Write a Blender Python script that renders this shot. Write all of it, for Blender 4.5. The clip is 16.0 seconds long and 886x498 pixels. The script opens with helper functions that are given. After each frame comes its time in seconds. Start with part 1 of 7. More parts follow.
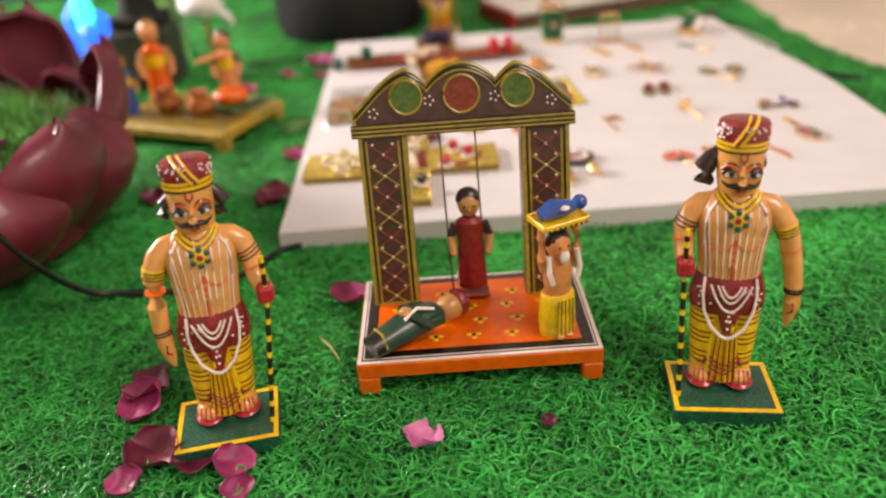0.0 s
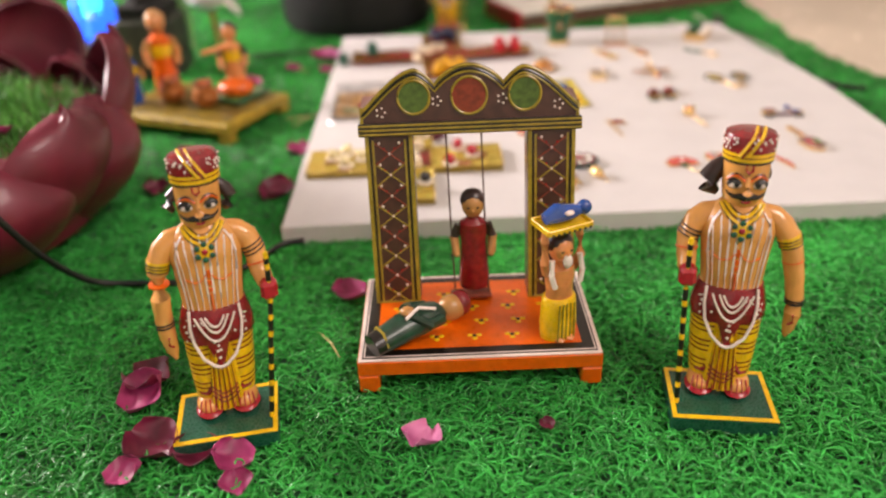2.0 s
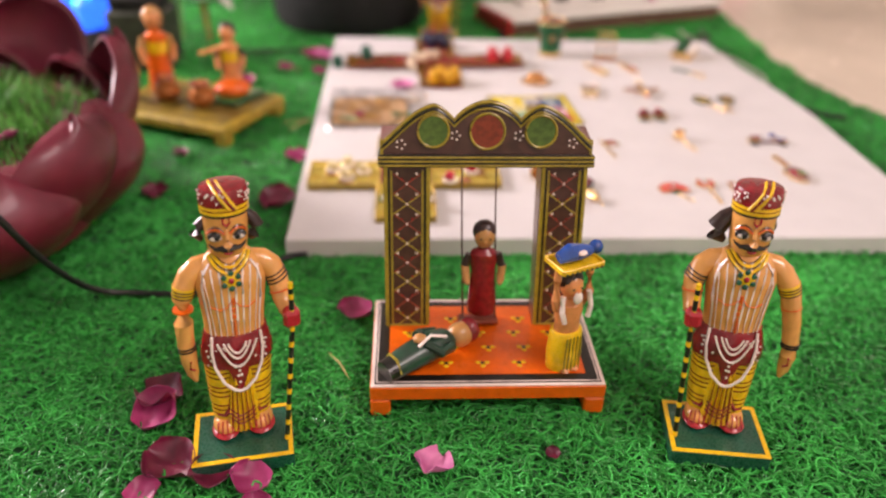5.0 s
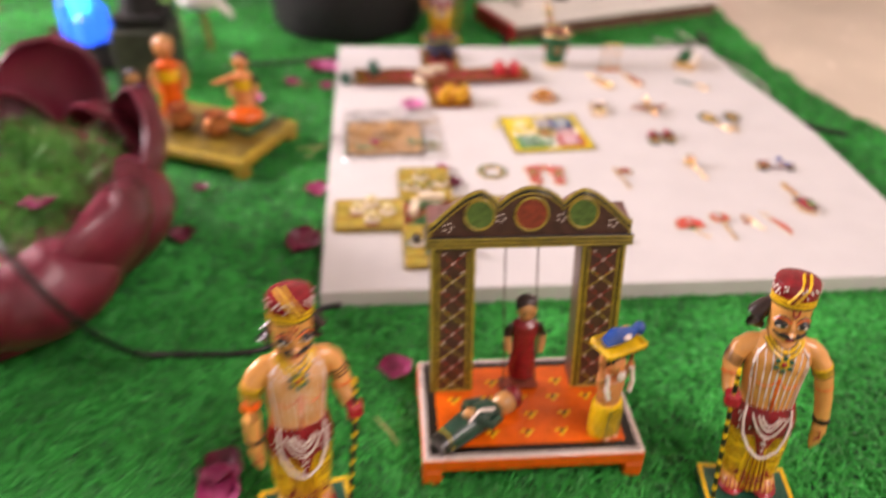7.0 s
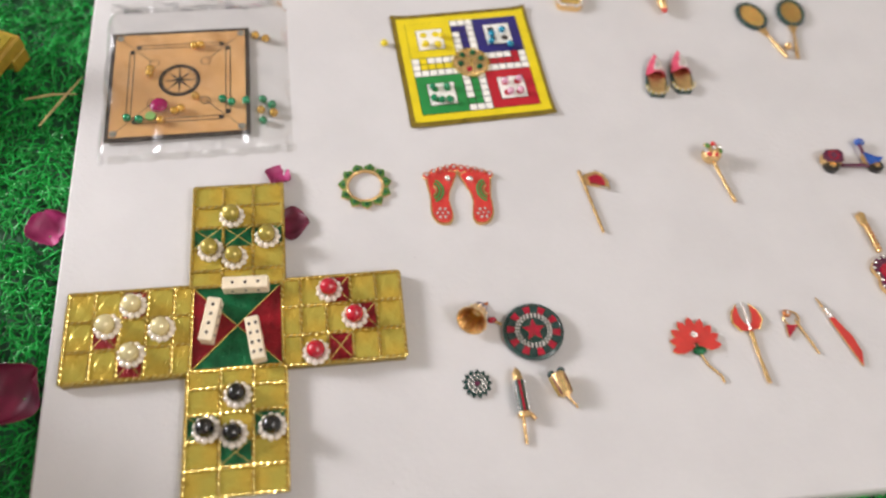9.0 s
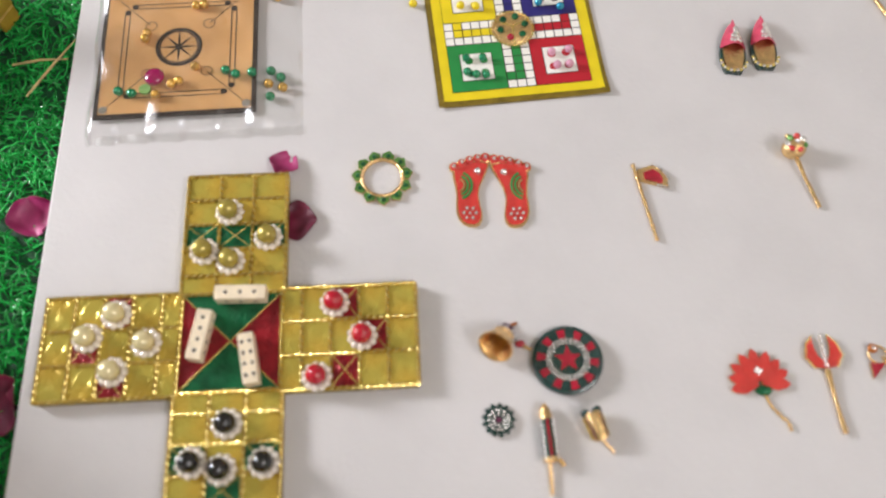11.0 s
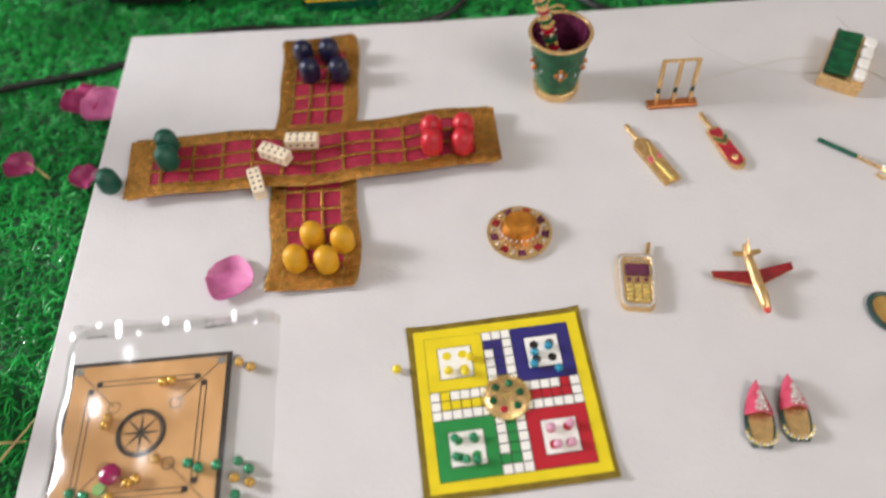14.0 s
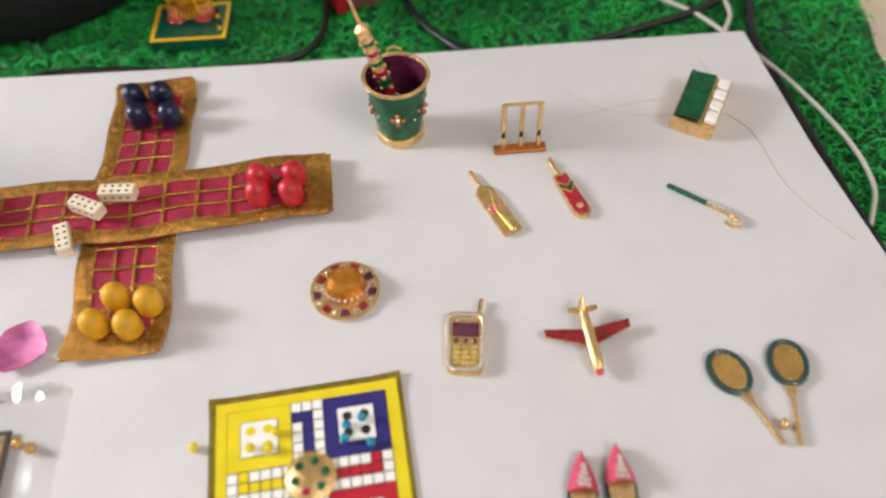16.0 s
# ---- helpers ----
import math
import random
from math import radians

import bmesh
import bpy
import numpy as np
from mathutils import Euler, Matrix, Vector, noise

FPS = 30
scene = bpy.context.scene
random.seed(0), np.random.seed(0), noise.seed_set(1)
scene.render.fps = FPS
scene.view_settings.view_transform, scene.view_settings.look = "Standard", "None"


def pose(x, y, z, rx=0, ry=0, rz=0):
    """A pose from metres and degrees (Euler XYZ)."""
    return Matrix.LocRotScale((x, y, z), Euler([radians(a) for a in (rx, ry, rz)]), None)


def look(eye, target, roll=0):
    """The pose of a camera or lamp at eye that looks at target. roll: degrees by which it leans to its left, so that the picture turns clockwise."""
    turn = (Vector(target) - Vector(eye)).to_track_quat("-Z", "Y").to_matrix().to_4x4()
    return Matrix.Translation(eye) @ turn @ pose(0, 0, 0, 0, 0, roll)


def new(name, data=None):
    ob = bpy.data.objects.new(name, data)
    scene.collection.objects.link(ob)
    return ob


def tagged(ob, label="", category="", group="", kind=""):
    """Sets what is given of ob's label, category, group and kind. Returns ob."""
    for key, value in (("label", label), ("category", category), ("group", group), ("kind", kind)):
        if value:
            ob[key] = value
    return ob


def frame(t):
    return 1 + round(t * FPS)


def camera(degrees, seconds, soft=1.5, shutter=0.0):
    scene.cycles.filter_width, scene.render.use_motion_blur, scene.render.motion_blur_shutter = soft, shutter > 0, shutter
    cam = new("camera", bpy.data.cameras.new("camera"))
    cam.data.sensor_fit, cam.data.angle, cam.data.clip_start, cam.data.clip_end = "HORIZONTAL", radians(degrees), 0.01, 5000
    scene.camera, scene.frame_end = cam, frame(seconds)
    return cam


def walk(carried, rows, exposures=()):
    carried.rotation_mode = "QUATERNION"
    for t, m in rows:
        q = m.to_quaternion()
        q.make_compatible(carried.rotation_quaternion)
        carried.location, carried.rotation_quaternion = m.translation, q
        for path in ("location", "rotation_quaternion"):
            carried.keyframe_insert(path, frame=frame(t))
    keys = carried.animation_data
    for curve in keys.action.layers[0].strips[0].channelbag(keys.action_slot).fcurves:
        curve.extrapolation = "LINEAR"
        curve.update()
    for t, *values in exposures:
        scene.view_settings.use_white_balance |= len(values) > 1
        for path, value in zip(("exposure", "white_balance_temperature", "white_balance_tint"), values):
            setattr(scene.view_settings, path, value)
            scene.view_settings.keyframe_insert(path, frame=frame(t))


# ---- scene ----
cam = camera(60.0, 16.0, soft=2.2, shutter=0.5)
PATH = [
    (0, (0.13, -0.488, 0.265), (0.115, 1.257, -0.711), -4.3),
    (0.5, (0.13, -0.49, 0.27), (0.111, 1.261, -0.695), -4.0),
    (1, (0.13, -0.493, 0.269), (0.121, 1.265, -0.686), -3.5),
    (1.5, (0.128, -0.488, 0.271), (0.119, 1.257, -0.705), -3.0),
    (2, (0.127, -0.488, 0.268), (0.118, 1.252, -0.718), -2.5),
    (2.5, (0.12, -0.487, 0.268), (0.122, 1.257, -0.712), -1.9),
    (3, (0.111, -0.476, 0.279), (0.124, 1.262, -0.711), -1.4),
    (3.5, (0.108, -0.478, 0.282), (0.12, 1.253, -0.719), -1.4),
    (3.7, (0.109, -0.479, 0.28), (0.132, 1.266, -0.697), -1.1),
    (5.8, (0.089, -0.505, 0.337), (0.198, 1.199, -0.705), 2.9),
    (6.2, (0.073, -0.532, 0.368), (0.174, 1.178, -0.665), 4.1),
    (6.6, (0.038, -0.547, 0.387), (0.078, 1.143, -0.681), 3.2),
    (7, (0.061, -0.460, 0.363), (0.203, 1.194, -0.756), 1.4),
    (7.4, (0.101, -0.345, 0.357), (0.395, 1.236, -0.833), 2.0),
    (7.6, (0.118, -0.298, 0.368), (0.410, 1.222, -0.898), 2.8),
    (8, (0.138, -0.216, 0.384), (0.426, 1.096, -1.096), 5.7),
    (8.5, (0.164, -0.107, 0.385), (0.425, 0.958, -1.288), 7.5),
    (9, (0.157, -0.044, 0.367), (0.368, 0.887, -1.391), 7.9),
    (9.5, (0.174, 0.003, 0.349), (0.37, 0.805, -1.472), 10.0),
    (9.7, (0.173, 0.007, 0.336), (0.342, 0.751, -1.513), 8.9),
    (11.8, (0.182, 0.027, 0.338), (0.192, 0.797, -1.508), 0.1),
    (12, (0.183, 0.047, 0.334), (0.174, 0.756, -1.536), -1.1),
    (12.5, (0.191, 0.078, 0.343), (0.147, 0.869, -1.493), -3.3),
    (13, (0.184, 0.101, 0.33), (0.119, 1.032, -1.438), -4.9),
    (13.5, (0.194, 0.116, 0.341), (0.132, 1.14, -1.375), -5.5),
    (14, (0.211, 0.127, 0.35), (0.17, 1.243, -1.309), -5.5),
    (14.5, (0.222, 0.132, 0.357), (0.217, 1.306, -1.262), -5.0),
    (15, (0.247, 0.129, 0.362), (0.292, 1.331, -1.236), -3.8),
    (15.5, (0.269, 0.12, 0.357), (0.341, 1.314, -1.246), -2.5),
    (16, (0.282, 0.15, 0.33), (0.339, 1.328, -1.285), -2.4),
]
walk(cam, [(t, look(eye, target, roll)) for t, eye, target, roll in PATH], exposures=((0, 0.02, 7300, 22), (3.5, 0.01, 7150, 24), (6.0, 0.02, 7050, 31), (6.8, 0.05, 7100, 30), (8.0, -0.07, 6800, 23), (8.5, -0.19, 6600, 16), (9.5, -0.36, 6250, 12), (13, -0.36, 6280, 12), (16.0, -0.23, 6280, 11)))

# ---- light ----
cam.data.dof.use_dof = True
cam.data.dof.focus_distance = 0.39
cam.data.dof.aperture_fstop = 3.9

world = bpy.data.worlds.new("world")
scene.world = world
world.use_nodes = True
wn = world.node_tree
sky = wn.nodes.new("ShaderNodeTexSky")
sky.sky_type = "NISHITA"
sky.sun_disc = False
sky.sun_elevation, sky.sun_rotation = radians(35), radians(240)
wn.links.new(sky.outputs[0], wn.nodes["Background"].inputs[0])
wn.nodes["Background"].inputs[1].default_value = 0.12


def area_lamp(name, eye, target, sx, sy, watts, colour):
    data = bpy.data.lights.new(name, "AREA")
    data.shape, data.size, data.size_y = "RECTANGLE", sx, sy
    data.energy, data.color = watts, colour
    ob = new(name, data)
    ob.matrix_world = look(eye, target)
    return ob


# daylight in the window's opening, then two unseen lights added without fixtures
area_lamp("window_light", (-1.92, 0.80, 0.92), (0.2, 0.0, 0.1), 1.0, 0.9, 32, (0.97, 0.97, 1.0))
# unseen source near the left, placed from the way shadows spread
area_lamp("unseen_side_light", (-0.95, 0.54, 0.53), (0.15, 0.05, 0.0), 0.22, 0.22, 15.0, (1.0, 0.97, 0.95))
# unseen fill added below the ceiling to brighten the front right
area_lamp("unseen_ceiling_fill", (1.70, -1.15, 2.3), (0.30, -0.2, 0), 1.3, 0.9, 41, (1.0, 0.95, 0.92))


# ---- materials ----
def srgb(h):
    v = [int(h[i:i + 2], 16) / 255 for i in (0, 2, 4)]
    return tuple(x / 12.92 if x <= 0.04045 else ((x + 0.055) / 1.055) ** 2.4 for x in v)


def mat(name, hexa, rough=0.5, metal=0.0, vary=0.12, scale=120.0, bump=0.15, coat=0.0, second=None, island=False, trans=0.0, fine=6.0):
    """A principled material: two scales of noise in the colour, relief and gloss."""
    m = bpy.data.materials.new(name)
    m.use_nodes = True
    nt = m.node_tree
    p = nt.nodes["Principled BSDF"]
    tc = nt.nodes.new("ShaderNodeTexCoord")
    n1 = nt.nodes.new("ShaderNodeTexNoise")
    n1.inputs["Scale"].default_value = scale
    n1.inputs["Detail"].default_value = 4
    n2 = nt.nodes.new("ShaderNodeTexNoise")
    n2.inputs["Scale"].default_value = scale * fine
    n2.inputs["Detail"].default_value = 2
    for n in (n1, n2):
        nt.links.new(tc.outputs["Object"], n.inputs["Vector"])
    base = srgb(hexa)
    other = srgb(second) if second else tuple(min(1, c * (1 + 1.2 * vary)) for c in base)
    dark = tuple(c * (1 - vary) for c in base)
    mx = nt.nodes.new("ShaderNodeMix")
    mx.data_type = "RGBA"
    mx.inputs[6].default_value, mx.inputs[7].default_value = (*dark, 1), (*other, 1)
    ramp = nt.nodes.new("ShaderNodeMapRange")
    ramp.inputs[1].default_value, ramp.inputs[2].default_value = 0.35, 0.65
    nt.links.new(n1.outputs["Fac"], ramp.inputs[0])
    nt.links.new(ramp.outputs[0], mx.inputs[0])
    last = mx.outputs[2]
    if island:
        g = nt.nodes.new("ShaderNodeNewGeometry")
        hsv = nt.nodes.new("ShaderNodeHueSaturation")
        mr = nt.nodes.new("ShaderNodeMapRange")
        mr.inputs[3].default_value, mr.inputs[4].default_value = 0.55, 1.35
        nt.links.new(g.outputs["Random Per Island"], mr.inputs[0])
        nt.links.new(mr.outputs[0], hsv.inputs["Value"])
        nt.links.new(last, hsv.inputs["Color"])
        last = hsv.outputs[0]
    nt.links.new(last, p.inputs["Base Color"])
    rr = nt.nodes.new("ShaderNodeMapRange")
    rr.inputs[3].default_value, rr.inputs[4].default_value = max(0.03, rough * 0.75), min(1, rough * 1.25)
    nt.links.new(n2.outputs["Fac"], rr.inputs[0])
    nt.links.new(rr.outputs[0], p.inputs["Roughness"])
    p.inputs["Metallic"].default_value = metal
    p.inputs["Coat Weight"].default_value = coat
    p.inputs["Coat Roughness"].default_value = 0.08
    p.inputs["Transmission Weight"].default_value = trans
    if bump:
        b = nt.nodes.new("ShaderNodeBump")
        b.inputs["Strength"].default_value = bump
        b.inputs["Distance"].default_value = 0.0006
        nt.links.new(n2.outputs["Fac"], b.inputs["Height"])
        nt.links.new(b.outputs[0], p.inputs["Normal"])
    return m


MAT_GREEN = mat("green_plastic_loops", "27ac46", 0.26, vary=0.25, scale=9, bump=0, second="38cc5c", island=True)
# backing colour darkened to give the shade in the gaps between loops
MAT_BASE = mat("darkened_mat_backing", "084824", 0.7, vary=0.35, scale=60, bump=0.6)
FOAM = mat("polystyrene_foam", "d2cfcf", 0.6, vary=0.025, scale=30, bump=0.35, fine=14)
FLOOR = mat("beige_floor_tile", "d6c6b2", 0.25, vary=0.08, scale=6, bump=0.02)
WALL = mat("wall_paint", "e4e0da", 0.8, vary=0.04, scale=3, bump=0.1)
WHITE = mat("white_paint", "f0ece6", 0.4, vary=0.05, scale=150)
CEIL = mat("ceiling_paint", "efece6", 0.9, vary=0.03, scale=3, bump=0.05)
SKIN = mat("painted_skin_enamel", "e4a056", 0.22, vary=0.08, scale=90, bump=0.08, coat=0.5)
SKIN_TAN = mat("tan_painted_skin", "c08a50", 0.3, vary=0.12, scale=150, bump=0.1, coat=0.3)
SKIN_ORANGE = mat("orange_painted_skin", "dd8f55", 0.3, vary=0.15, scale=120, bump=0.1, coat=0.3)
STRIPE = mat("white_stripe_enamel", "f3e2da", 0.25, vary=0.06, scale=200, bump=0.08, coat=0.5)
MAROON = mat("maroon_enamel", "86161f", 0.25, vary=0.25, scale=220, bump=0.1, coat=0.5)
RED = mat("red_enamel", "b0202c", 0.25, vary=0.15, scale=200, bump=0.08, coat=0.5)
YELLOW = mat("yellow_enamel", "efc01c", 0.28, vary=0.12, scale=200, bump=0.08, coat=0.4)
BLACK = mat("black_enamel", "17130f", 0.3, vary=0.3, scale=150, bump=0.08, coat=0.3)
HAIR = mat("dark_brown_enamel", "2a1714", 0.3, vary=0.3, scale=150, bump=0.1, coat=0.3)
GREEN_E = mat("dark_green_enamel", "12533f", 0.28, vary=0.18, scale=150, bump=0.08, coat=0.4)
ORANGE = mat("orange_enamel", "e8640e", 0.3, vary=0.1, scale=120, bump=0.08, coat=0.3)
BROWN = mat("dark_brown_wood_paint", "4e3027", 0.35, vary=0.2, scale=150, bump=0.12, coat=0.3)
PINKBROWN = mat("pinkish_brown_wood_paint", "764f49", 0.4, vary=0.12, scale=90, bump=0.12)
OLIVE = mat("olive_gold_paint", "a08c2c", 0.32, vary=0.2, scale=200, bump=0.1, coat=0.3)
MOSSGREEN = mat("matte_green_paint", "4f6b2c", 0.45, vary=0.25, scale=300, bump=0.2)
RUST = mat("rust_red_paint", "8a3a24", 0.45, vary=0.25, scale=300, bump=0.2)
BLUE = mat("blue_enamel", "1f4fa0", 0.25, vary=0.2, scale=200, bump=0.08, coat=0.4)
SILVER = mat("silver_enamel", "c9c6c0", 0.25, metal=0.8, vary=0.1, scale=200)
LOTUS = mat("maroon_glazed_fibre", "520c1a", 0.42, vary=0.22, scale=14, bump=0.05, coat=0.18, second="781b34")
MOSS = mat("artificial_moss", "3f8f35", 0.6, vary=0.3, scale=30, bump=0, second="63b04e", island=True)
PETAL = mat("pink_rose_petal", "962058", 0.45, vary=0.3, scale=60, bump=0.25, second="c04a84", fine=4)
PETAL_D = mat("dark_rose_petal", "56102a", 0.42, vary=0.3, scale=60, bump=0.25, second="7c1c3e", fine=4)
PETAL_L = mat("pale_rose_petal", "c8609a", 0.55, vary=0.25, scale=60, bump=0.3, second="dd86b4", fine=4)
GOLD = mat("polished_gold", "ecc88e", 0.24, metal=0.95, vary=0.15, scale=300, bump=0.45)
GOLDFOIL = mat("gold_foil_cloth", "d6c85c", 0.2, metal=0.42, vary=0.2, scale=60, bump=0.9, second="d0b048")
GOLDTRIM = mat("gold_ribbon_trim", "a87632", 0.26, metal=0.75, vary=0.3, scale=300, bump=0.9)
GOLDBEAD = mat("gold_bead", "f2dd86", 0.18, metal=0.7, vary=0.1, scale=300)
CORDDARK = mat("old_gold_thread", "9a7a22", 0.35, metal=0.7, vary=0.2, scale=300)
FOILRED = mat("maroon_foil_cloth", "86141f", 0.3, metal=0.35, vary=0.3, scale=160, bump=0.7)
FOILGREEN = mat("green_foil_cloth", "0f5a35", 0.3, metal=0.35, vary=0.3, scale=160, bump=0.7)
VELVET = mat("crimson_cloth", "9c1a3a", 0.6, vary=0.2, scale=250, bump=0.5)
PEARL = mat("white_pearl", "efe6da", 0.18, vary=0.05, scale=200, bump=0, coat=0.6)
PEARL_CREAM = mat("cream_pearl", "e6d9a8", 0.2, metal=0.2, vary=0.06, scale=200, bump=0, coat=0.6)
PEARL_OLIVE = mat("olive_gold_pearl", "b3a24c", 0.2, metal=0.4, vary=0.06, scale=200, bump=0, coat=0.6)
PEARL_RED = mat("red_pearl", "b8142c", 0.2, vary=0.08, scale=200, bump=0, coat=0.7)
PEARL_BLACK = mat("black_pearl", "0f0d0f", 0.12, vary=0.1, scale=200, bump=0, coat=0.7)
PEARL_GREEN = mat("green_pearl", "1f8a5c", 0.2, metal=0.3, vary=0.08, scale=200, bump=0, coat=0.6)
PEARL_BLUE = mat("teal_pearl", "1f8fb0", 0.2, metal=0.3, vary=0.08, scale=200, bump=0, coat=0.6)
PEARL_PINK = mat("pink_pearl", "d9a0b8", 0.2, metal=0.1, vary=0.08, scale=200, bump=0, coat=0.6)
PEARL_GOLD = mat("gold_pearl", "d9a948", 0.2, metal=0.5, vary=0.08, scale=200, bump=0, coat=0.6)
IVORY = mat("ivory_dice", "eedec2", 0.35, vary=0.08, scale=150, bump=0.15)
CARROM = mat("printed_wood_card", "d9a468", 0.3, vary=0.12, scale=40, bump=0.05, second="e6b57c")
INK = mat("dark_print", "2e2420", 0.4, vary=0.15, scale=200, bump=0)
CARD_Y = mat("yellow_print", "e6cf1e", 0.35, vary=0.05, scale=80, bump=0.03)
CARD_G = mat("green_print", "2a8a44", 0.35, vary=0.06, scale=80, bump=0.03)
CARD_R = mat("red_print", "b5202e", 0.35, vary=0.06, scale=80, bump=0.03)
CARD_B = mat("indigo_print", "302a72", 0.35, vary=0.06, scale=80, bump=0.03)
CARD_W = mat("white_print", "f2efe8", 0.35, vary=0.03, scale=80, bump=0.03)
CARD_E = mat("gold_card_edge", "8f7a30", 0.35, metal=0.5, vary=0.2, scale=200, bump=0.3)
CORAL = mat("coral_enamel", "cc3a34", 0.22, vary=0.1, scale=200, bump=0.05, coat=0.6)
LEAFENAMEL = mat("leaf_green_enamel", "5e8c44", 0.22, metal=0.3, vary=0.12, scale=200, bump=0.05, coat=0.5)
CRYSTAL = mat("clear_rhinestone", "f4efe8", 0.12, metal=0.8, vary=0.2, scale=900, bump=0)
RUBY = mat("ruby_enamel", "a5142e", 0.15, vary=0.2, scale=300, bump=0.05, coat=0.7)
PINKENAMEL = mat("pink_enamel", "cc4c66", 0.2, vary=0.12, scale=250, bump=0.05, coat=0.6)
PURPLE = mat("plum_enamel", "5c2440", 0.2, vary=0.2, scale=250, bump=0.05, coat=0.6)
TEAL = mat("dark_teal_enamel", "203c38", 0.2, vary=0.25, scale=400, bump=0.3, coat=0.5)
CLOTHGREEN = mat("bottle_green_paint", "163c2c", 0.35, vary=0.25, scale=200, bump=0.1, coat=0.3)
WOODYELLOW = mat("yellow_ochre_wood", "a8882e", 0.4, vary=0.25, scale=60, bump=0.15, coat=0.2)
OCHRETOP = mat("dark_ochre_paint", "6c5a20", 0.4, vary=0.25, scale=60, bump=0.1, coat=0.15, second="857028")
BRASS = mat("copper_brass_paint", "b06a34", 0.3, metal=0.5, vary=0.2, scale=150)
CABLE = mat("black_cable_rubber", "0e0f10", 0.4, vary=0.2, scale=100, bump=0.05)
CABLE_W = mat("white_cable", "cfcac0", 0.45, vary=0.06, scale=100, bump=0.05)
MATTEBLACK = mat("black_fabric", "0c0b0d", 0.75, vary=0.3, scale=50, bump=0.4)
GREY = mat("dark_grey_plastic", "2c2a2c", 0.5, vary=0.2, scale=60, bump=0.2)
PINKCLOTH = mat("pink_cloth", "d98aa8", 0.7, vary=0.1, scale=30, bump=0.3)
STRAW = mat("dry_straw", "bfae74", 0.6, vary=0.15, scale=100)
BARK = mat("gilded_ornament", "8f6a44", 0.4, metal=0.4, vary=0.3, scale=70, bump=0.6)
STONE = mat("dark_mossy_pedestal", "343a2e", 0.7, vary=0.35, scale=60, bump=0.6)
CARDBOX = mat("brown_card", "6a4c3c", 0.6, vary=0.12, scale=60)
REDBOX = mat("red_card", "a81a24", 0.4, vary=0.12, scale=60)
PALEGREEN = mat("pale_green_leaf", "8cbc6a", 0.5, vary=0.15, scale=60)


def clear_material(name, rough, tint, ior=1.45):
    m = bpy.data.materials.new(name)
    m.use_nodes = True
    p = m.node_tree.nodes["Principled BSDF"]
    p.inputs["Base Color"].default_value = (*tint, 1)
    p.inputs["Transmission Weight"].default_value = 1.0
    p.inputs["Roughness"].default_value = rough
    p.inputs["IOR"].default_value = ior
    return m


GLASS = clear_material("clear_glass", 0.02, (0.96, 0.98, 0.97), 1.45)


def film_material(name):
    """Thin clear film: it lets light straight through, with a gloss that grows at the edges."""
    m = bpy.data.materials.new(name)
    m.use_nodes = True
    nt = m.node_tree
    nt.nodes.remove(nt.nodes["Principled BSDF"])
    clear, gloss = nt.nodes.new("ShaderNodeBsdfTransparent"), nt.nodes.new("ShaderNodeBsdfGlossy")
    clear.inputs[0].default_value = (0.93, 0.93, 0.92, 1)
    gloss.inputs["Roughness"].default_value = 0.2
    fr, mx = nt.nodes.new("ShaderNodeLayerWeight"), nt.nodes.new("ShaderNodeMixShader")
    fr.inputs[0].default_value = 0.35
    mr = nt.nodes.new("ShaderNodeMapRange")
    mr.inputs[3].default_value, mr.inputs[4].default_value = 0.035, 0.7
    nt.links.new(fr.outputs["Facing"], mr.inputs[0])
    nt.links.new(mr.outputs[0], mx.inputs[0])
    nt.links.new(clear.outputs[0], mx.inputs[1])
    nt.links.new(gloss.outputs[0], mx.inputs[2])
    nt.links.new(mx.outputs[0], nt.nodes["Material Output"].inputs[0])
    return m


PLASTIC = film_material("clear_plastic_film")


def glow(name, hexa, strength):
    m = bpy.data.materials.new(name)
    m.use_nodes = True
    p = m.node_tree.nodes["Principled BSDF"]
    p.inputs["Base Color"].default_value = (*srgb(hexa), 1)
    p.inputs["Emission Color"].default_value = (*srgb(hexa), 1)
    p.inputs["Emission Strength"].default_value = strength
    return m


LED_BLUE = glow("blue_led", "1060ff", 2.2)
LED_CYAN = glow("cyan_led", "10e8d8", 1.8)


